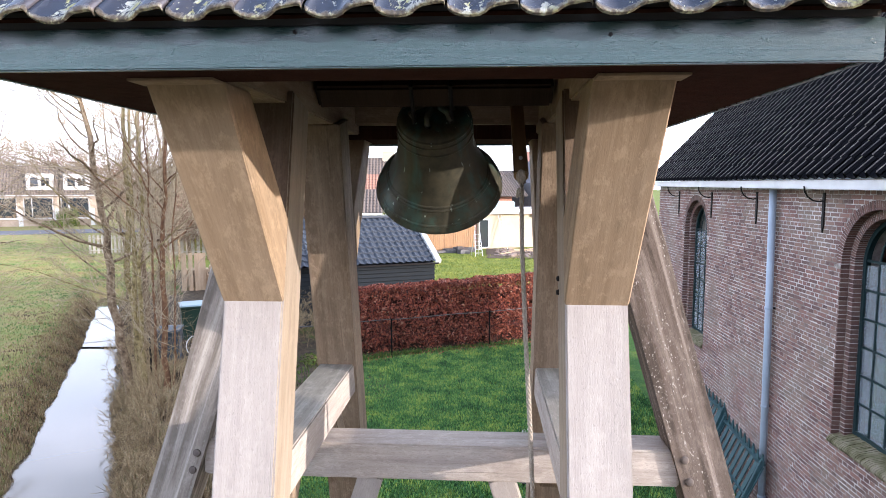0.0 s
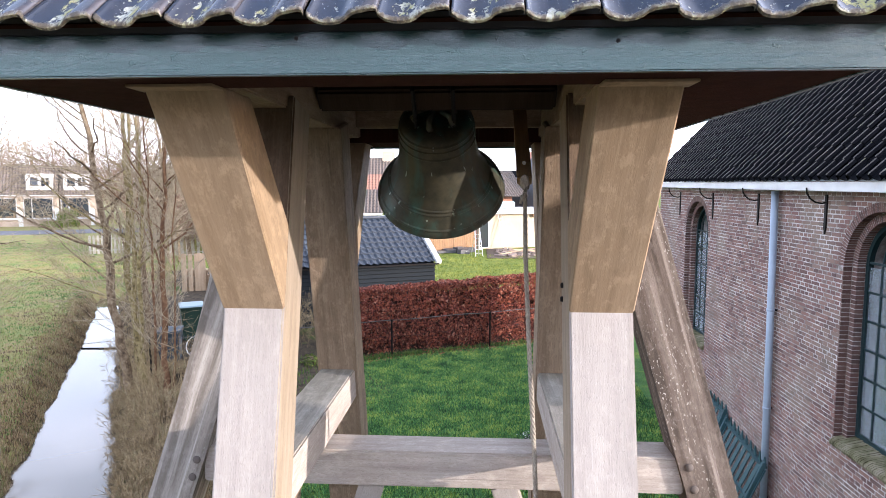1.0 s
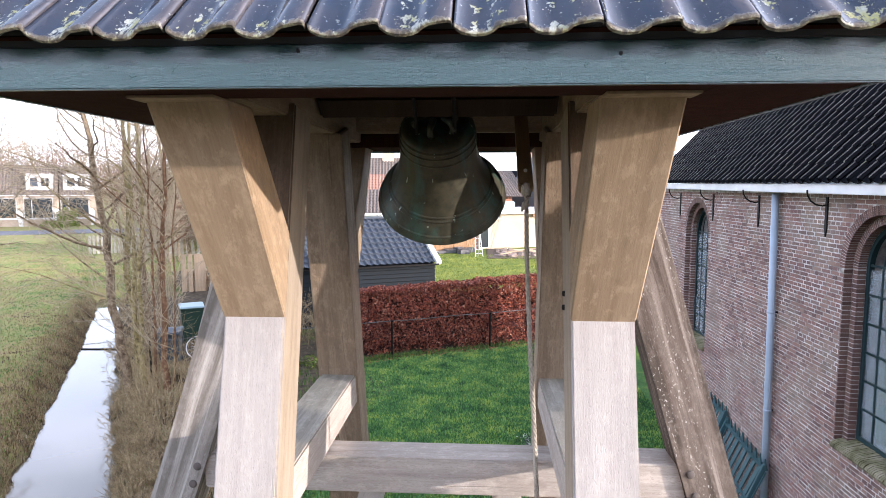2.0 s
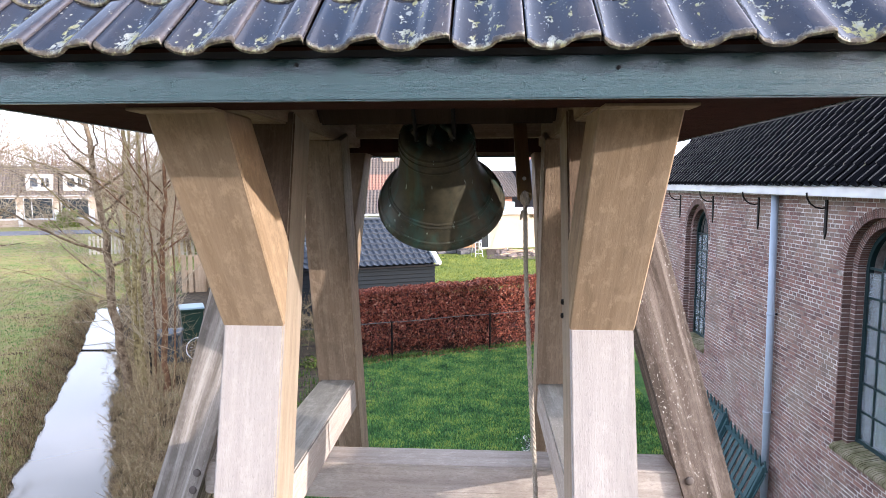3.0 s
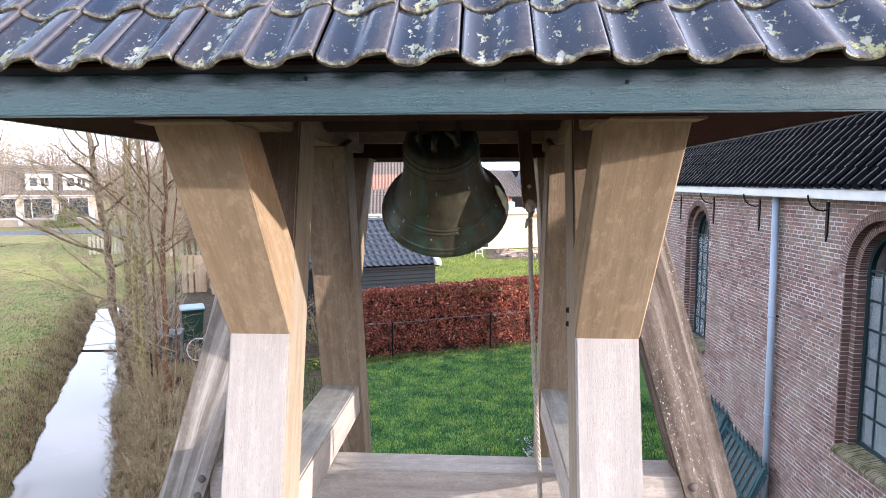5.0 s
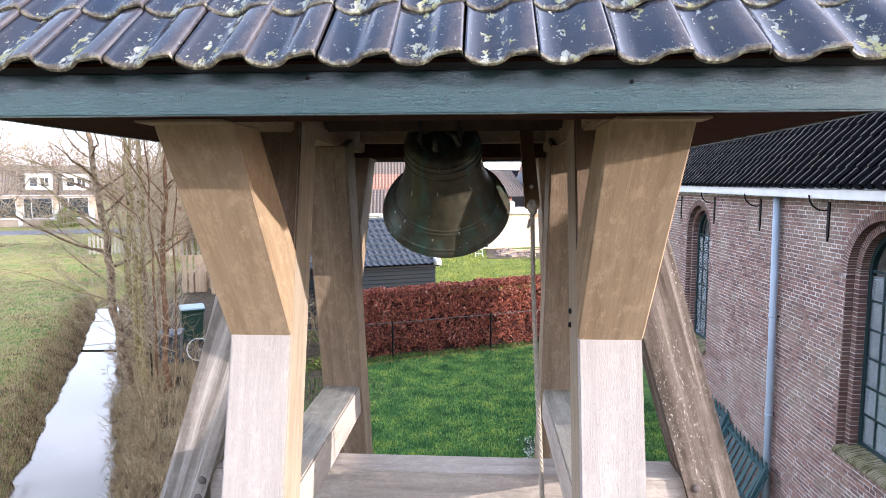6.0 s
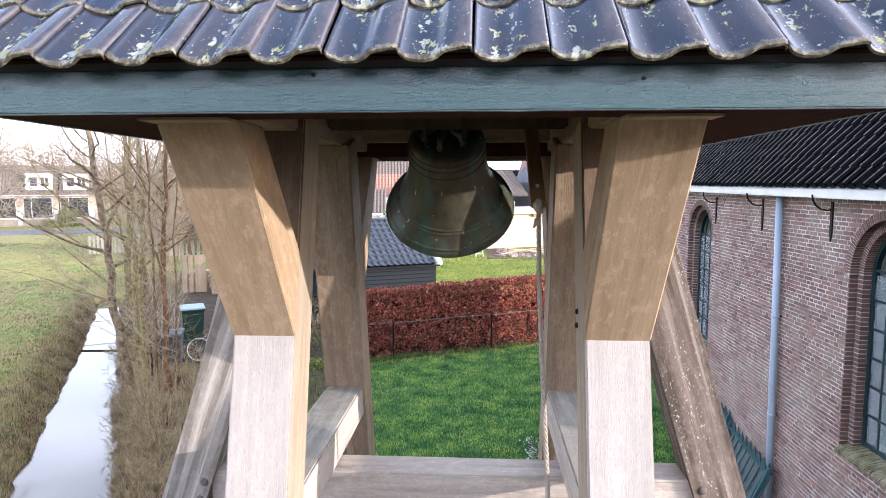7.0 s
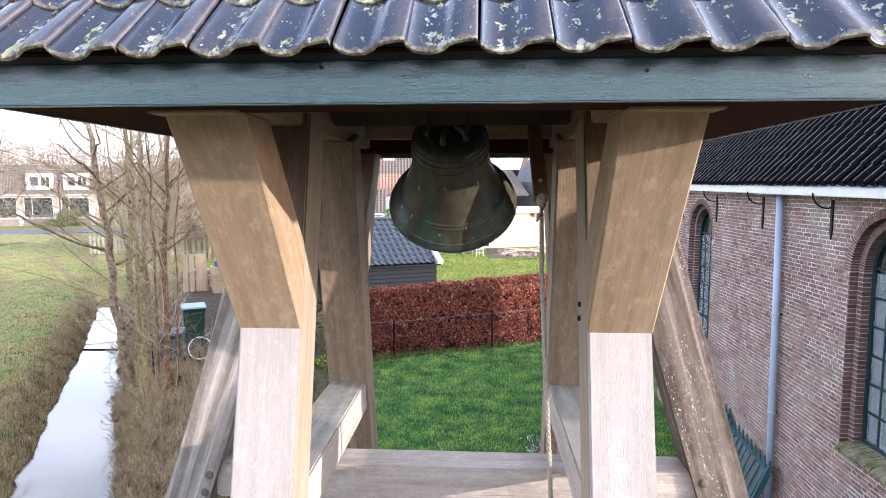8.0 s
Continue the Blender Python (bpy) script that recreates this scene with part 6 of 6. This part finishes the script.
def row_house(u0, label, dormer=True):
    """One unit of the row: brick ground floor, steep tiled upper storey with a white dormer."""
    at = garden(HOUSE_O, u0, 0, 0)
    ob = thing("row_house", at, label, "house", "row houses", turn=GA)
    m = PLACE[ob.name]
    bm = bmesh.new()
    add_box(bm, (0, 0.05, -0.1), (4.36, 9, 4.3))
    part("wall", bm, M["house_brick"], ob, "", m)
    tiled_face("roof", m, 0, 4.36, -0.35, 4.30, 1.7, 8.5, M["tile_grey"], ob, 0.36, 11, 0.05)
    bm = prism([(-0.3, 4.25), (1.7, 8.45), (7.3, 8.45), (9.2, 4.25)], 0.02, 4.34, "x")
    part("roof_body", bm, M["tile_grey"], ob, "", m)
    part("gutter", box((0, -0.45, 4.22), (4.36, -0.3, 4.36), 0.02), M["paint_white"], ob, "", m)
    house_window(m, 0.1, 3.65, 1.1, 4.0, ob, 0.0, (1.1,))
    part("sill", box((0.0, -0.12, 0.95), (3.75, -0.06, 1.09), 0.01), M["paint_white"], ob, "", m)
    for x, w, h in ((1.45, 0.45, 0.35), (2.3, 0.7, 0.25), (3.15, 0.3, 0.5)):
        part("plant", box((x, -0.03, 1.2), (x + w, -0.012, 1.2 + h), 0.004), M["bark"], ob, "plant behind the window", m)
    part("door", box((3.75, -0.02, 0.0), (4.3, 0.04, 2.4), 0.01), M["paint_white"], ob, "", m)
    if not dormer:
        return
    part("dormer", box((0.55, -0.22, 5.05), (3.75, 1.6, 7.35), 0.02), M["paint_white"], ob, "white boarded dormer", m)
    house_window(m, 1.0, 2.1, 5.5, 6.9, ob, -0.24)
    house_window(m, 2.3, 3.45, 5.5, 6.9, ob, -0.24, (2.9,))


def far_glass():
    m = Mat("glass_far", 0.05, spec=0.8)
    return m.color((0.03, 0.035, 0.04)).m


M["glass_far"] = far_glass()
for u0, lab in ((-12.65, "row house with tiled upper storey at the edge of the view"), (-8.25, "row house with grey tiled upper storey"), (-3.9, "row house with white dormer and broad window"), (0.6, "row house with white dormer, half behind trees")):
    row_house(u0, lab, u0 > -8)

# extension with cream wall, and the buildings behind it
GO = Vector((0.88, 55.4, 0))
ext = thing("extension", garden(GO, 4, 4), "cream plastered flat-roofed house extension", "house", turn=GA)
EM = Matrix.Translation(GO) @ pose(0, 0, 0, 0, 0, GA)
bm = bmesh.new()
add_box(bm, (-1.3, 0, 0), (9, 6, 3.05))
part("wall", bm, M["plaster_cream"], ext, "", EM)
part("wall", box((-2.4, 0.3, 0), (-1.32, 6, 3.0)), M["house_brick_red"], ext, "", EM)
part("roof_edge", box((-2.7, -0.5, 3.05), (9.2, 6.2, 3.45), 0.02), M["paint_white"], ext, "white roof edge board", EM)
part("roof_light", box((-0.6, 2.0, 3.46), (3.4, 4.5, 4.1), 0.05), M["plastic_pale"], ext, "pale glazed roof light", EM)
house_window(EM, -2.2, -1.5, 0.1, 2.5, ext, 0.25, (), 0.07)
house_window(EM, -1.25, -0.3, 0.1, 2.6, ext, -0.03, (), 0.07)
part("beam", box((4.0, -0.3, 2.75), (9.0, -0.1, 3.0), 0.01), M["wood_fence"], ext, "", EM)

gh = thing("house", garden(GO, 0, 14), "brick house with brown-grey tiled roof", "house", turn=GA)
bm = bmesh.new()
add_box(bm, (-1.5, 8.9, 0), (6.9, 14, 4.6))
part("wall", bm, M["house_brick_red"], gh, "", EM)
tiled_face("roof", EM, -1.6, 8.2, 7.7, 4.5, 11.5, 7.2, M["tile_grey"], gh, 0.30, 10, 0.05)
part("roof_body", prism([(7.8, 4.45), (11.5, 7.1), (15.0, 4.45)], -1.5, 8.1, "x"), M["tile_grey"], gh, "", EM)

dh = thing("house", garden(GO, 7, 9), "dark grey gabled house with white trim", "house", turn=GA)
DM = Matrix.Translation(garden(GO, 6.1, 0.3)) @ pose(0, 0, 0, 0, 0, GA)
part("wall", prism([(3.1, 0), (9.5, 0), (9.5, 6.6), (6.2, 9.4), (3.1, 5.9)], 7.0, 13, "y"), M["house_dark"], dh, "", DM)
beam("bargeboard", DM @ Vector((2.9, 6.95, 5.8)), DM @ Vector((6.2, 6.95, 9.6)), 0.08, 0.25, M["paint_white"], dh, "white bargeboard", DM.to_3x3() @ Vector((0, 1, 0)))
house_window(DM, 3.9, 4.9, 4.6, 6.5, dh, 6.95, (), 0.14)
part("balcony", box((4.9, 6.0, 4.5), (8.0, 6.9, 7.0), 0.03), M["plastic_pale"], dh, "pale glazed loggia", DM)

oh = thing("house", (-14, 74, 0), "house with orange and brown tiled roof", "house")
OM = Matrix.Translation((-12.2, 70, 0)) @ pose(0, 0, 0, 0, 0, 8)
bm = bmesh.new()
add_box(bm, (-8, 0.3, 0), (4.4, 8, 4.5))
part("wall", bm, M["paint_white"], oh, "", OM)
tiled_face("roof", OM, -8.2, 4.5, 0, 4.5, 2.0, 6.9, M["tile_orange"], oh, 0.36, 8, 0.05)
tiled_face("roof", OM, -8.2, 4.5, 2.0, 6.9, 3.8, 8.9, M["tile_grey"], oh, 0.36, 7, 0.05)
part("roof_body", prism([(0.1, 4.4), (3.8, 8.8), (7.6, 4.4)], -8.1, 4.4, "x"), M["tile_orange"], oh, "", OM)
part("chimney", box((1.0, 3.4, 8.2), (2.4, 4.2, 9.6), 0.03), M["plaster_cream"], oh, "cream chimney", OM)

sr = thing("outbuilding", (-9, 54, 0), "small outbuilding with grey tiled roof", "shed")
RM = Matrix.Translation((-12.5, 52.8, 0)) @ pose(0, 0, 0, 0, 0, 8)
bm = bmesh.new()
add_box(bm, (-3, 0.2, 0), (4.0, 6, 3.1))
part("wall", bm, M["paint_white"], sr, "", RM)
tiled_face("roof", RM, -3.2, 4.3, 0, 3.2, 3.0, 5.2, M["tile_grey"], sr, 0.30, 8, 0.05)
part("roof_body", prism([(0.1, 3.1), (3.0, 5.1), (5.9, 3.1)], -3.1, 4.2, "x"), M["tile_grey"], sr, "", RM)
part("gutter", box((-3.2, -0.15, 3.0), (4.3, 0.05, 3.18), 0.02), M["paint_white"], sr, "", RM)

for at, w, h, mat, lab in (((10.8, 96, 0), 6, 11.0, "tile_orange", "far house with orange roof"), ((17.0, 88, 0), 10, 9.0, "tile_orange", "far gabled house with orange roof"), ((4.0, 110, 0), 9, 8.5, "tile_church_far", "far house with dark roof")):
    fh = thing("house", at, lab, "house")
    fm = Matrix.Translation(at) @ pose(0, 0, 0, 0, 0, 15)
    bm = bmesh.new()
    add_box(bm, (-w / 2, 0, 0), (w / 2, 8, h * 0.6))
    part("wall", bm, M["plaster_cream"], fh, "", fm)
    part("roof", prism([(-0.3, h * 0.6), (4, h), (8.3, h * 0.6)], -w / 2 - 0.2, w / 2 + 0.2, "x"), M[mat], fh, "", fm)

# wooden fence panels, ladders and rubble in the far garden
wf_ = thing("board_fence", garden(GO, -4.5, -1.2), "warm brown vertical board fence", "fence")
for k in range(22):
    part("board", box((-6.6 + k * 0.2, -1.2, 0), (-6.6 + k * 0.2 + 0.185, -1.17, 2.2 + rng.uniform(-0.02, 0.02))), M["wood_fence"], wf_, "", EM)


def step_ladder(at, turn, label):
    ob = thing("step_ladder", at, label, "ladder", "step ladders", turn=turn)
    m = PLACE[ob.name]
    for x in (-0.25, 0.25):
        beam("stile", m @ Vector((x * 1.2, -0.5, 0)), m @ Vector((x * 0.8, 0, 2.0)), 0.05, 0.07, M["alu"], ob)
        beam("leg", m @ Vector((x * 1.2, 0.55, 0)), m @ Vector((x * 0.8, 0.03, 2.0)), 0.05, 0.05, M["alu"], ob)
    for k in range(1, 7):
        t = k / 7
        part("step", box((-0.29 + 0.09 * t, -0.06, -0.015), (0.29 - 0.09 * t, 0.06, 0.015)), M["alu"], ob, "", m @ Matrix.Translation((0, -0.5 * (1 - t), 2.0 * t)))


step_ladder((-0.35, 49.0, 0), 20, "aluminium step ladder on the lawn")
ladder = thing("ladder", (2.6, 53.9, 0), "white ladder leaning on the cream wall", "ladder")
for x in (-0.2, 0.2):
    beam("stile", EM @ Vector((0.75 + x, -1.25, 0)), EM @ Vector((0.75 + x * 0.8, -0.12, 2.95)), 0.05, 0.07, M["alu"], ladder)
for k in range(1, 11):
    t = k / 11
    part("rung", tube([EM @ Vector((0.75 - 0.2 + 0.04 * t, -1.25 + 1.13 * t, 2.95 * t)), EM @ Vector((0.75 + 0.2 - 0.04 * t, -1.25 + 1.13 * t, 2.95 * t))], 0.018, 6), M["alu"], ladder)
rub = thing("rubble_heap", (3.2, 50.5, 0), "heap of soil, bricks and timber offcuts", "rubble", kind="stuff")
r5 = random.Random(5)
bm = bmesh.new()
for _ in range(160):
    p = Vector((r5.uniform(1.2, 7.5), r5.uniform(48.5, 54.0), 0))
    s = r5.uniform(0.08, 0.35)
    add_box(bm, (-s, -s * 0.5, -0.02), (s, s * 0.5, s * r5.uniform(0.3, 0.8)), Matrix.Translation(p) @ pose(0, 0, 0, r5.uniform(-15, 15), r5.uniform(-15, 15), r5.uniform(0, 180)))
part("rubble", bm, M["rubble"], rub)
bm = bmesh.new()
for _ in range(16):
    p = Vector((r5.uniform(1.5, 6.5), r5.uniform(49.0, 53.5), 0.25))
    add_box(bm, (-r5.uniform(0.5, 1.3), -0.06, 0), (r5.uniform(0.5, 1.2), 0.06, 0.06), Matrix.Translation(p) @ pose(0, 0, 0, 0, r5.uniform(-6, 6), r5.uniform(-30, 60)))
part("offcuts", bm, M["wood_pallet"], rub)
terrace = thing("terrace", (3.5, 52.5, 0), "bare brown soil patch before the extension", "ground", kind="structure")
part("soil", box((0.4, 47.5, -0.05), (8.0, 55.0, 0.035), 0.01), M["soil"], terrace)
bench = thing("garden_clutter", (-2.6, 51.3, 0), "dark low heap of garden things on a black pallet", "clutter")
bm = bmesh.new()
for _ in range(14):
    p = Vector((r5.uniform(-3.6, -0.9), r5.uniform(50.8, 52.5), 0))
    add_box(bm, (-0.4, -0.25, 0), (0.4, 0.25, r5.uniform(0.15, 0.5)), Matrix.Translation(p) @ pose(0, 0, 0, 0, 0, r5.uniform(0, 90)))
part("heap", bm, M["stone_dark"], bench)

# dark planter with pale heather on the lawn
stone = thing("planter", (0.83, 10.9, 0), "small dark planter with pale heather on the lawn", "planter")
part("pot", box((0.72, 10.80, 0), (0.98, 11.0, 0.30), 0.02), M["stone_dark"], stone)


def heather(r):
    p = Vector((r.gauss(0, 0.07), r.gauss(0, 0.06), r.uniform(0.25, 0.95) - 0.0))
    return Vector((0.85, 10.9, 0)) + p, Vector((0, 0, 1))


tagged(leaf_cloud("foliage", 500, heather, 0.022, M["heather"], stone, 71, 0.2), "pale and dark heather sprigs", kind="stuff")

# ---- church bricks and tiles, the nearest as single pieces ----
def brick_rows():
    """Yields y0, y1, z0 of every brick in the visible stretch of the wall, clear of the openings."""
    y_lo, y_hi = 5.4, CY1
    n = int(5.30 / COURSE)
    for row in range(n):
        z0 = row * COURSE
        zc = z0 + COURSE / 2
        gaps = []
        for cy in WINS:
            if SILL - 0.16 < zc < SPRING:
                gaps.append((cy - R_STEP, cy + R_STEP))
            elif SPRING <= zc < SPRING + R_OUT:
                h = math.sqrt(R_OUT**2 - (zc - SPRING) ** 2)
                gaps.append((cy - h, cy + h))
        header = row % 2 == 1
        step = 0.108 if header else 0.216
        y = y_lo - (0.054 if header else (0.0 if row % 4 == 0 else 0.108))
        while y < y_hi:
            a, b = y + rng.uniform(0, 0.004), y + step - JOINT * 1.35
            y += step
            for g0, g1 in gaps:
                if a < g1 and b > g0:
                    if a < g0:
                        b = min(b, g0 - 0.002)
                    elif b > g1:
                        a = max(a, g1 + 0.002)
                    else:
                        a, b = 0, 0
            b = min(b, y_hi)
            if b - a > 0.03 and b > y_lo:
                yield max(a, y_lo), b, z0, header


UNIT_BRICK = {}


def brick_unit(length):
    key = round(length, 2)
    if key not in UNIT_BRICK:
        UNIT_BRICK[key] = mesh_of("brick", box((-0.004, 0, 0), (0.06, key, COURSE - JOINT), 0.004), M["brick"])
    return UNIT_BRICK[key]


far_v, far_f = [], []


def far_brick(y0, y1, z0, z1, x0, x1):
    k = len(far_v)
    c = 0.0022
    far_v.extend([(x0, y0 + c, z0 + c), (x0, y1 - c, z0 + c), (x0, y1 - c, z1 - c), (x0, y0 + c, z1 - c), (x1, y0, z0), (x1, y1, z0), (x1, y1, z1), (x1, y0, z1)])
    far_f.extend([(k, k + 1, k + 2, k + 3), (k + 4, k + 5, k + 1, k), (k + 5, k + 6, k + 2, k + 1), (k + 6, k + 7, k + 3, k + 2), (k + 7, k + 4, k, k + 3)])


singles = 0
for y0, y1, z0, header in brick_rows():
    proud = rng.uniform(-0.002, 0.0015)
    if singles < 290 and 8.0 < y0 < 9.6 and 3.6 < z0 < 5.2:
        b = new("brick", brick_unit(y1 - y0))
        put(b, church_wall, pose(WX + proud, y0, z0, rng.uniform(-0.3, 0.3), 0, rng.uniform(-0.4, 0.4)))
        singles += 1
    else:
        dz0, dz1 = rng.uniform(-0.0045, 0.005), rng.uniform(-0.005, 0.0045)
        far_brick(y0, y1 + rng.uniform(-0.004, 0.003), z0 + dz0, z0 + COURSE - JOINT + dz1, WX - 0.004 + proud * 1.5, WX + 0.02)
fb = sheet("brick_field", far_v, far_f, M["brick_far"], church_wall)
tagged(fb, "old red bricks with pale joints", kind="stuff")
far_v, far_f = [], []
# stepped reveals and arches of the windows, brick by brick, in dark red with the reveals' shade painted in
for cy in WINS:
    n = int((SPRING - SILL + 0.10) / COURSE)
    for row in range(n):
        z0 = SILL - 0.10 + row * COURSE
        z1 = z0 + COURSE - JOINT
        for sg in (-1, 1):
            for rad, xa, xb in ((R_STEP, WX - 0.004, WX + STEP - 0.004), (R_IN, WX + STEP + 0.002, WX + 0.195)):
                ya, yb = sorted((cy + sg * (rad - 0.005 + rng.uniform(-0.002, 0.002)), cy + sg * (rad + 0.02)))
                far_brick(ya, yb, z0 + rng.uniform(-0.002, 0.002), z1 + rng.uniform(-0.002, 0.002), xa + rng.uniform(-0.002, 0.002), xb)
            ya, yb = sorted((cy + sg * (R_IN - 0.004), cy + sg * (R_STEP - 0.007)))
            far_brick(ya, yb, z0, z1, WX + STEP - 0.003 + rng.uniform(-0.002, 0.002), WX + STEP + 0.02)
    nv = 62
    for k in range(nv):
        a0, a1 = math.pi * (k + 0.04) / nv, math.pi * (k + 0.80) / nv
        for r0, r1, x0, x1 in ((R_STEP - 0.005, R_OUT - 0.004, WX - 0.005, WX + STEP - 0.005), (R_IN - 0.005, R_STEP - 0.007, WX + STEP - 0.003, WX + 0.195)):
            i = len(far_v)
            dr = rng.uniform(-0.004, 0.004)
            ring4 = [(r0, a0), (r1 + dr, a0), (r1 + dr, a1), (r0, a1)]
            for x in (x0, x1):
                far_v.extend([(x, cy + r * math.cos(a), SPRING + r * math.sin(a)) for r, a in ring4])
            far_f.extend([(i, i + 1, i + 2, i + 3), (i + 3, i + 7, i + 4, i), (i, i + 4, i + 5, i + 1), (i + 2, i + 6, i + 7, i + 3)])
    for sg in (-1, 1):
        ya, yb = sorted((cy + sg * (R_STEP + 0.002), cy + sg * (R_OUT + 0.01)))
        part("impost", box((WX - 0.008, ya, SPRING - 0.075), (WX + 0.03, yb, SPRING - 0.006), 0.005), M["mortar"], church_wall, "pale impost stone")
fb = sheet("quoin_field", far_v, far_f, M["brick_quoin_shade"], church_wall)
tagged(fb, "dark red bricks round the windows, reveal shade painted in", kind="stuff")

# church tiles: the lowest courses singly, the rest joined
CH_PROF = [(0.0, 0.004), (0.08, -0.020), (0.30, -0.038), (0.58, -0.036), (0.72, -0.012), (0.79, 0.034), (0.87, 0.046), (0.95, 0.038), (1.02, 0.006)]
CW, CG = 0.205, 0.27
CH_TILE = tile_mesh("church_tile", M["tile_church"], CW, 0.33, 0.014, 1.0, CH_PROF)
CH_TILE.materials.append(M["tile_church_lit_roll"])
# upward roll faces get the painted-in lit tone, flanks and pans the dark one
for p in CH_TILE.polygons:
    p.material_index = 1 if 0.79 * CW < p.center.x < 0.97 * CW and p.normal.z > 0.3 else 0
cu, cv = Vector((0, 1, 0)), Vector((ccp, 0, csp))
cz = cu.cross(cv).normalized()
if cz.z < 0:
    cz = -cz
cu = cv.cross(cz)
cbase = Matrix((cu, cv, cz)).transposed().to_4x4()
sgn_y = 1 if cu.y > 0 else -1
cbase.translation = (WX - 0.24, CY1 if sgn_y < 0 else 5.2, EAVE)
tv, tf = [], []
src_v = [v.co.copy() for v in CH_TILE.vertices]
src_f = [tuple(p.vertices) for p in CH_TILE.polygons]
n_col, n_row = int((CY1 - 5.2) / CW), 22
singles = 0
for r in range(n_row):
    for k in range(n_col):
        m = cbase @ Matrix.Translation((k * CW + rng.uniform(-0.004, 0.004), -0.03 + r * CG + rng.uniform(-0.006, 0.006), 0.085)) @ pose(0, 0, 0, -3.4 + rng.uniform(-0.6, 0.6), rng.uniform(-1.4, 1.4), rng.uniform(-0.8, 0.8))
        m.translation.z += climb(m.translation.y)
        if r < 6 and singles < 296:
            put(new("tile", CH_TILE), church_roof, m)
            singles += 1
        else:
            i = len(tv)
            tv.extend([tuple(m @ v) for v in src_v])
            tf.extend([tuple(i + j for j in f) for f in src_f])
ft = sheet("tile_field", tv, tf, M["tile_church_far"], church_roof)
ft.data.materials.append(M["tile_church_lit_roll"])
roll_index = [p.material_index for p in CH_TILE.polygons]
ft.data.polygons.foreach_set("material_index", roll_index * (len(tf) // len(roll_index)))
tagged(ft, "rows of black glazed roof tiles", kind="stuff")
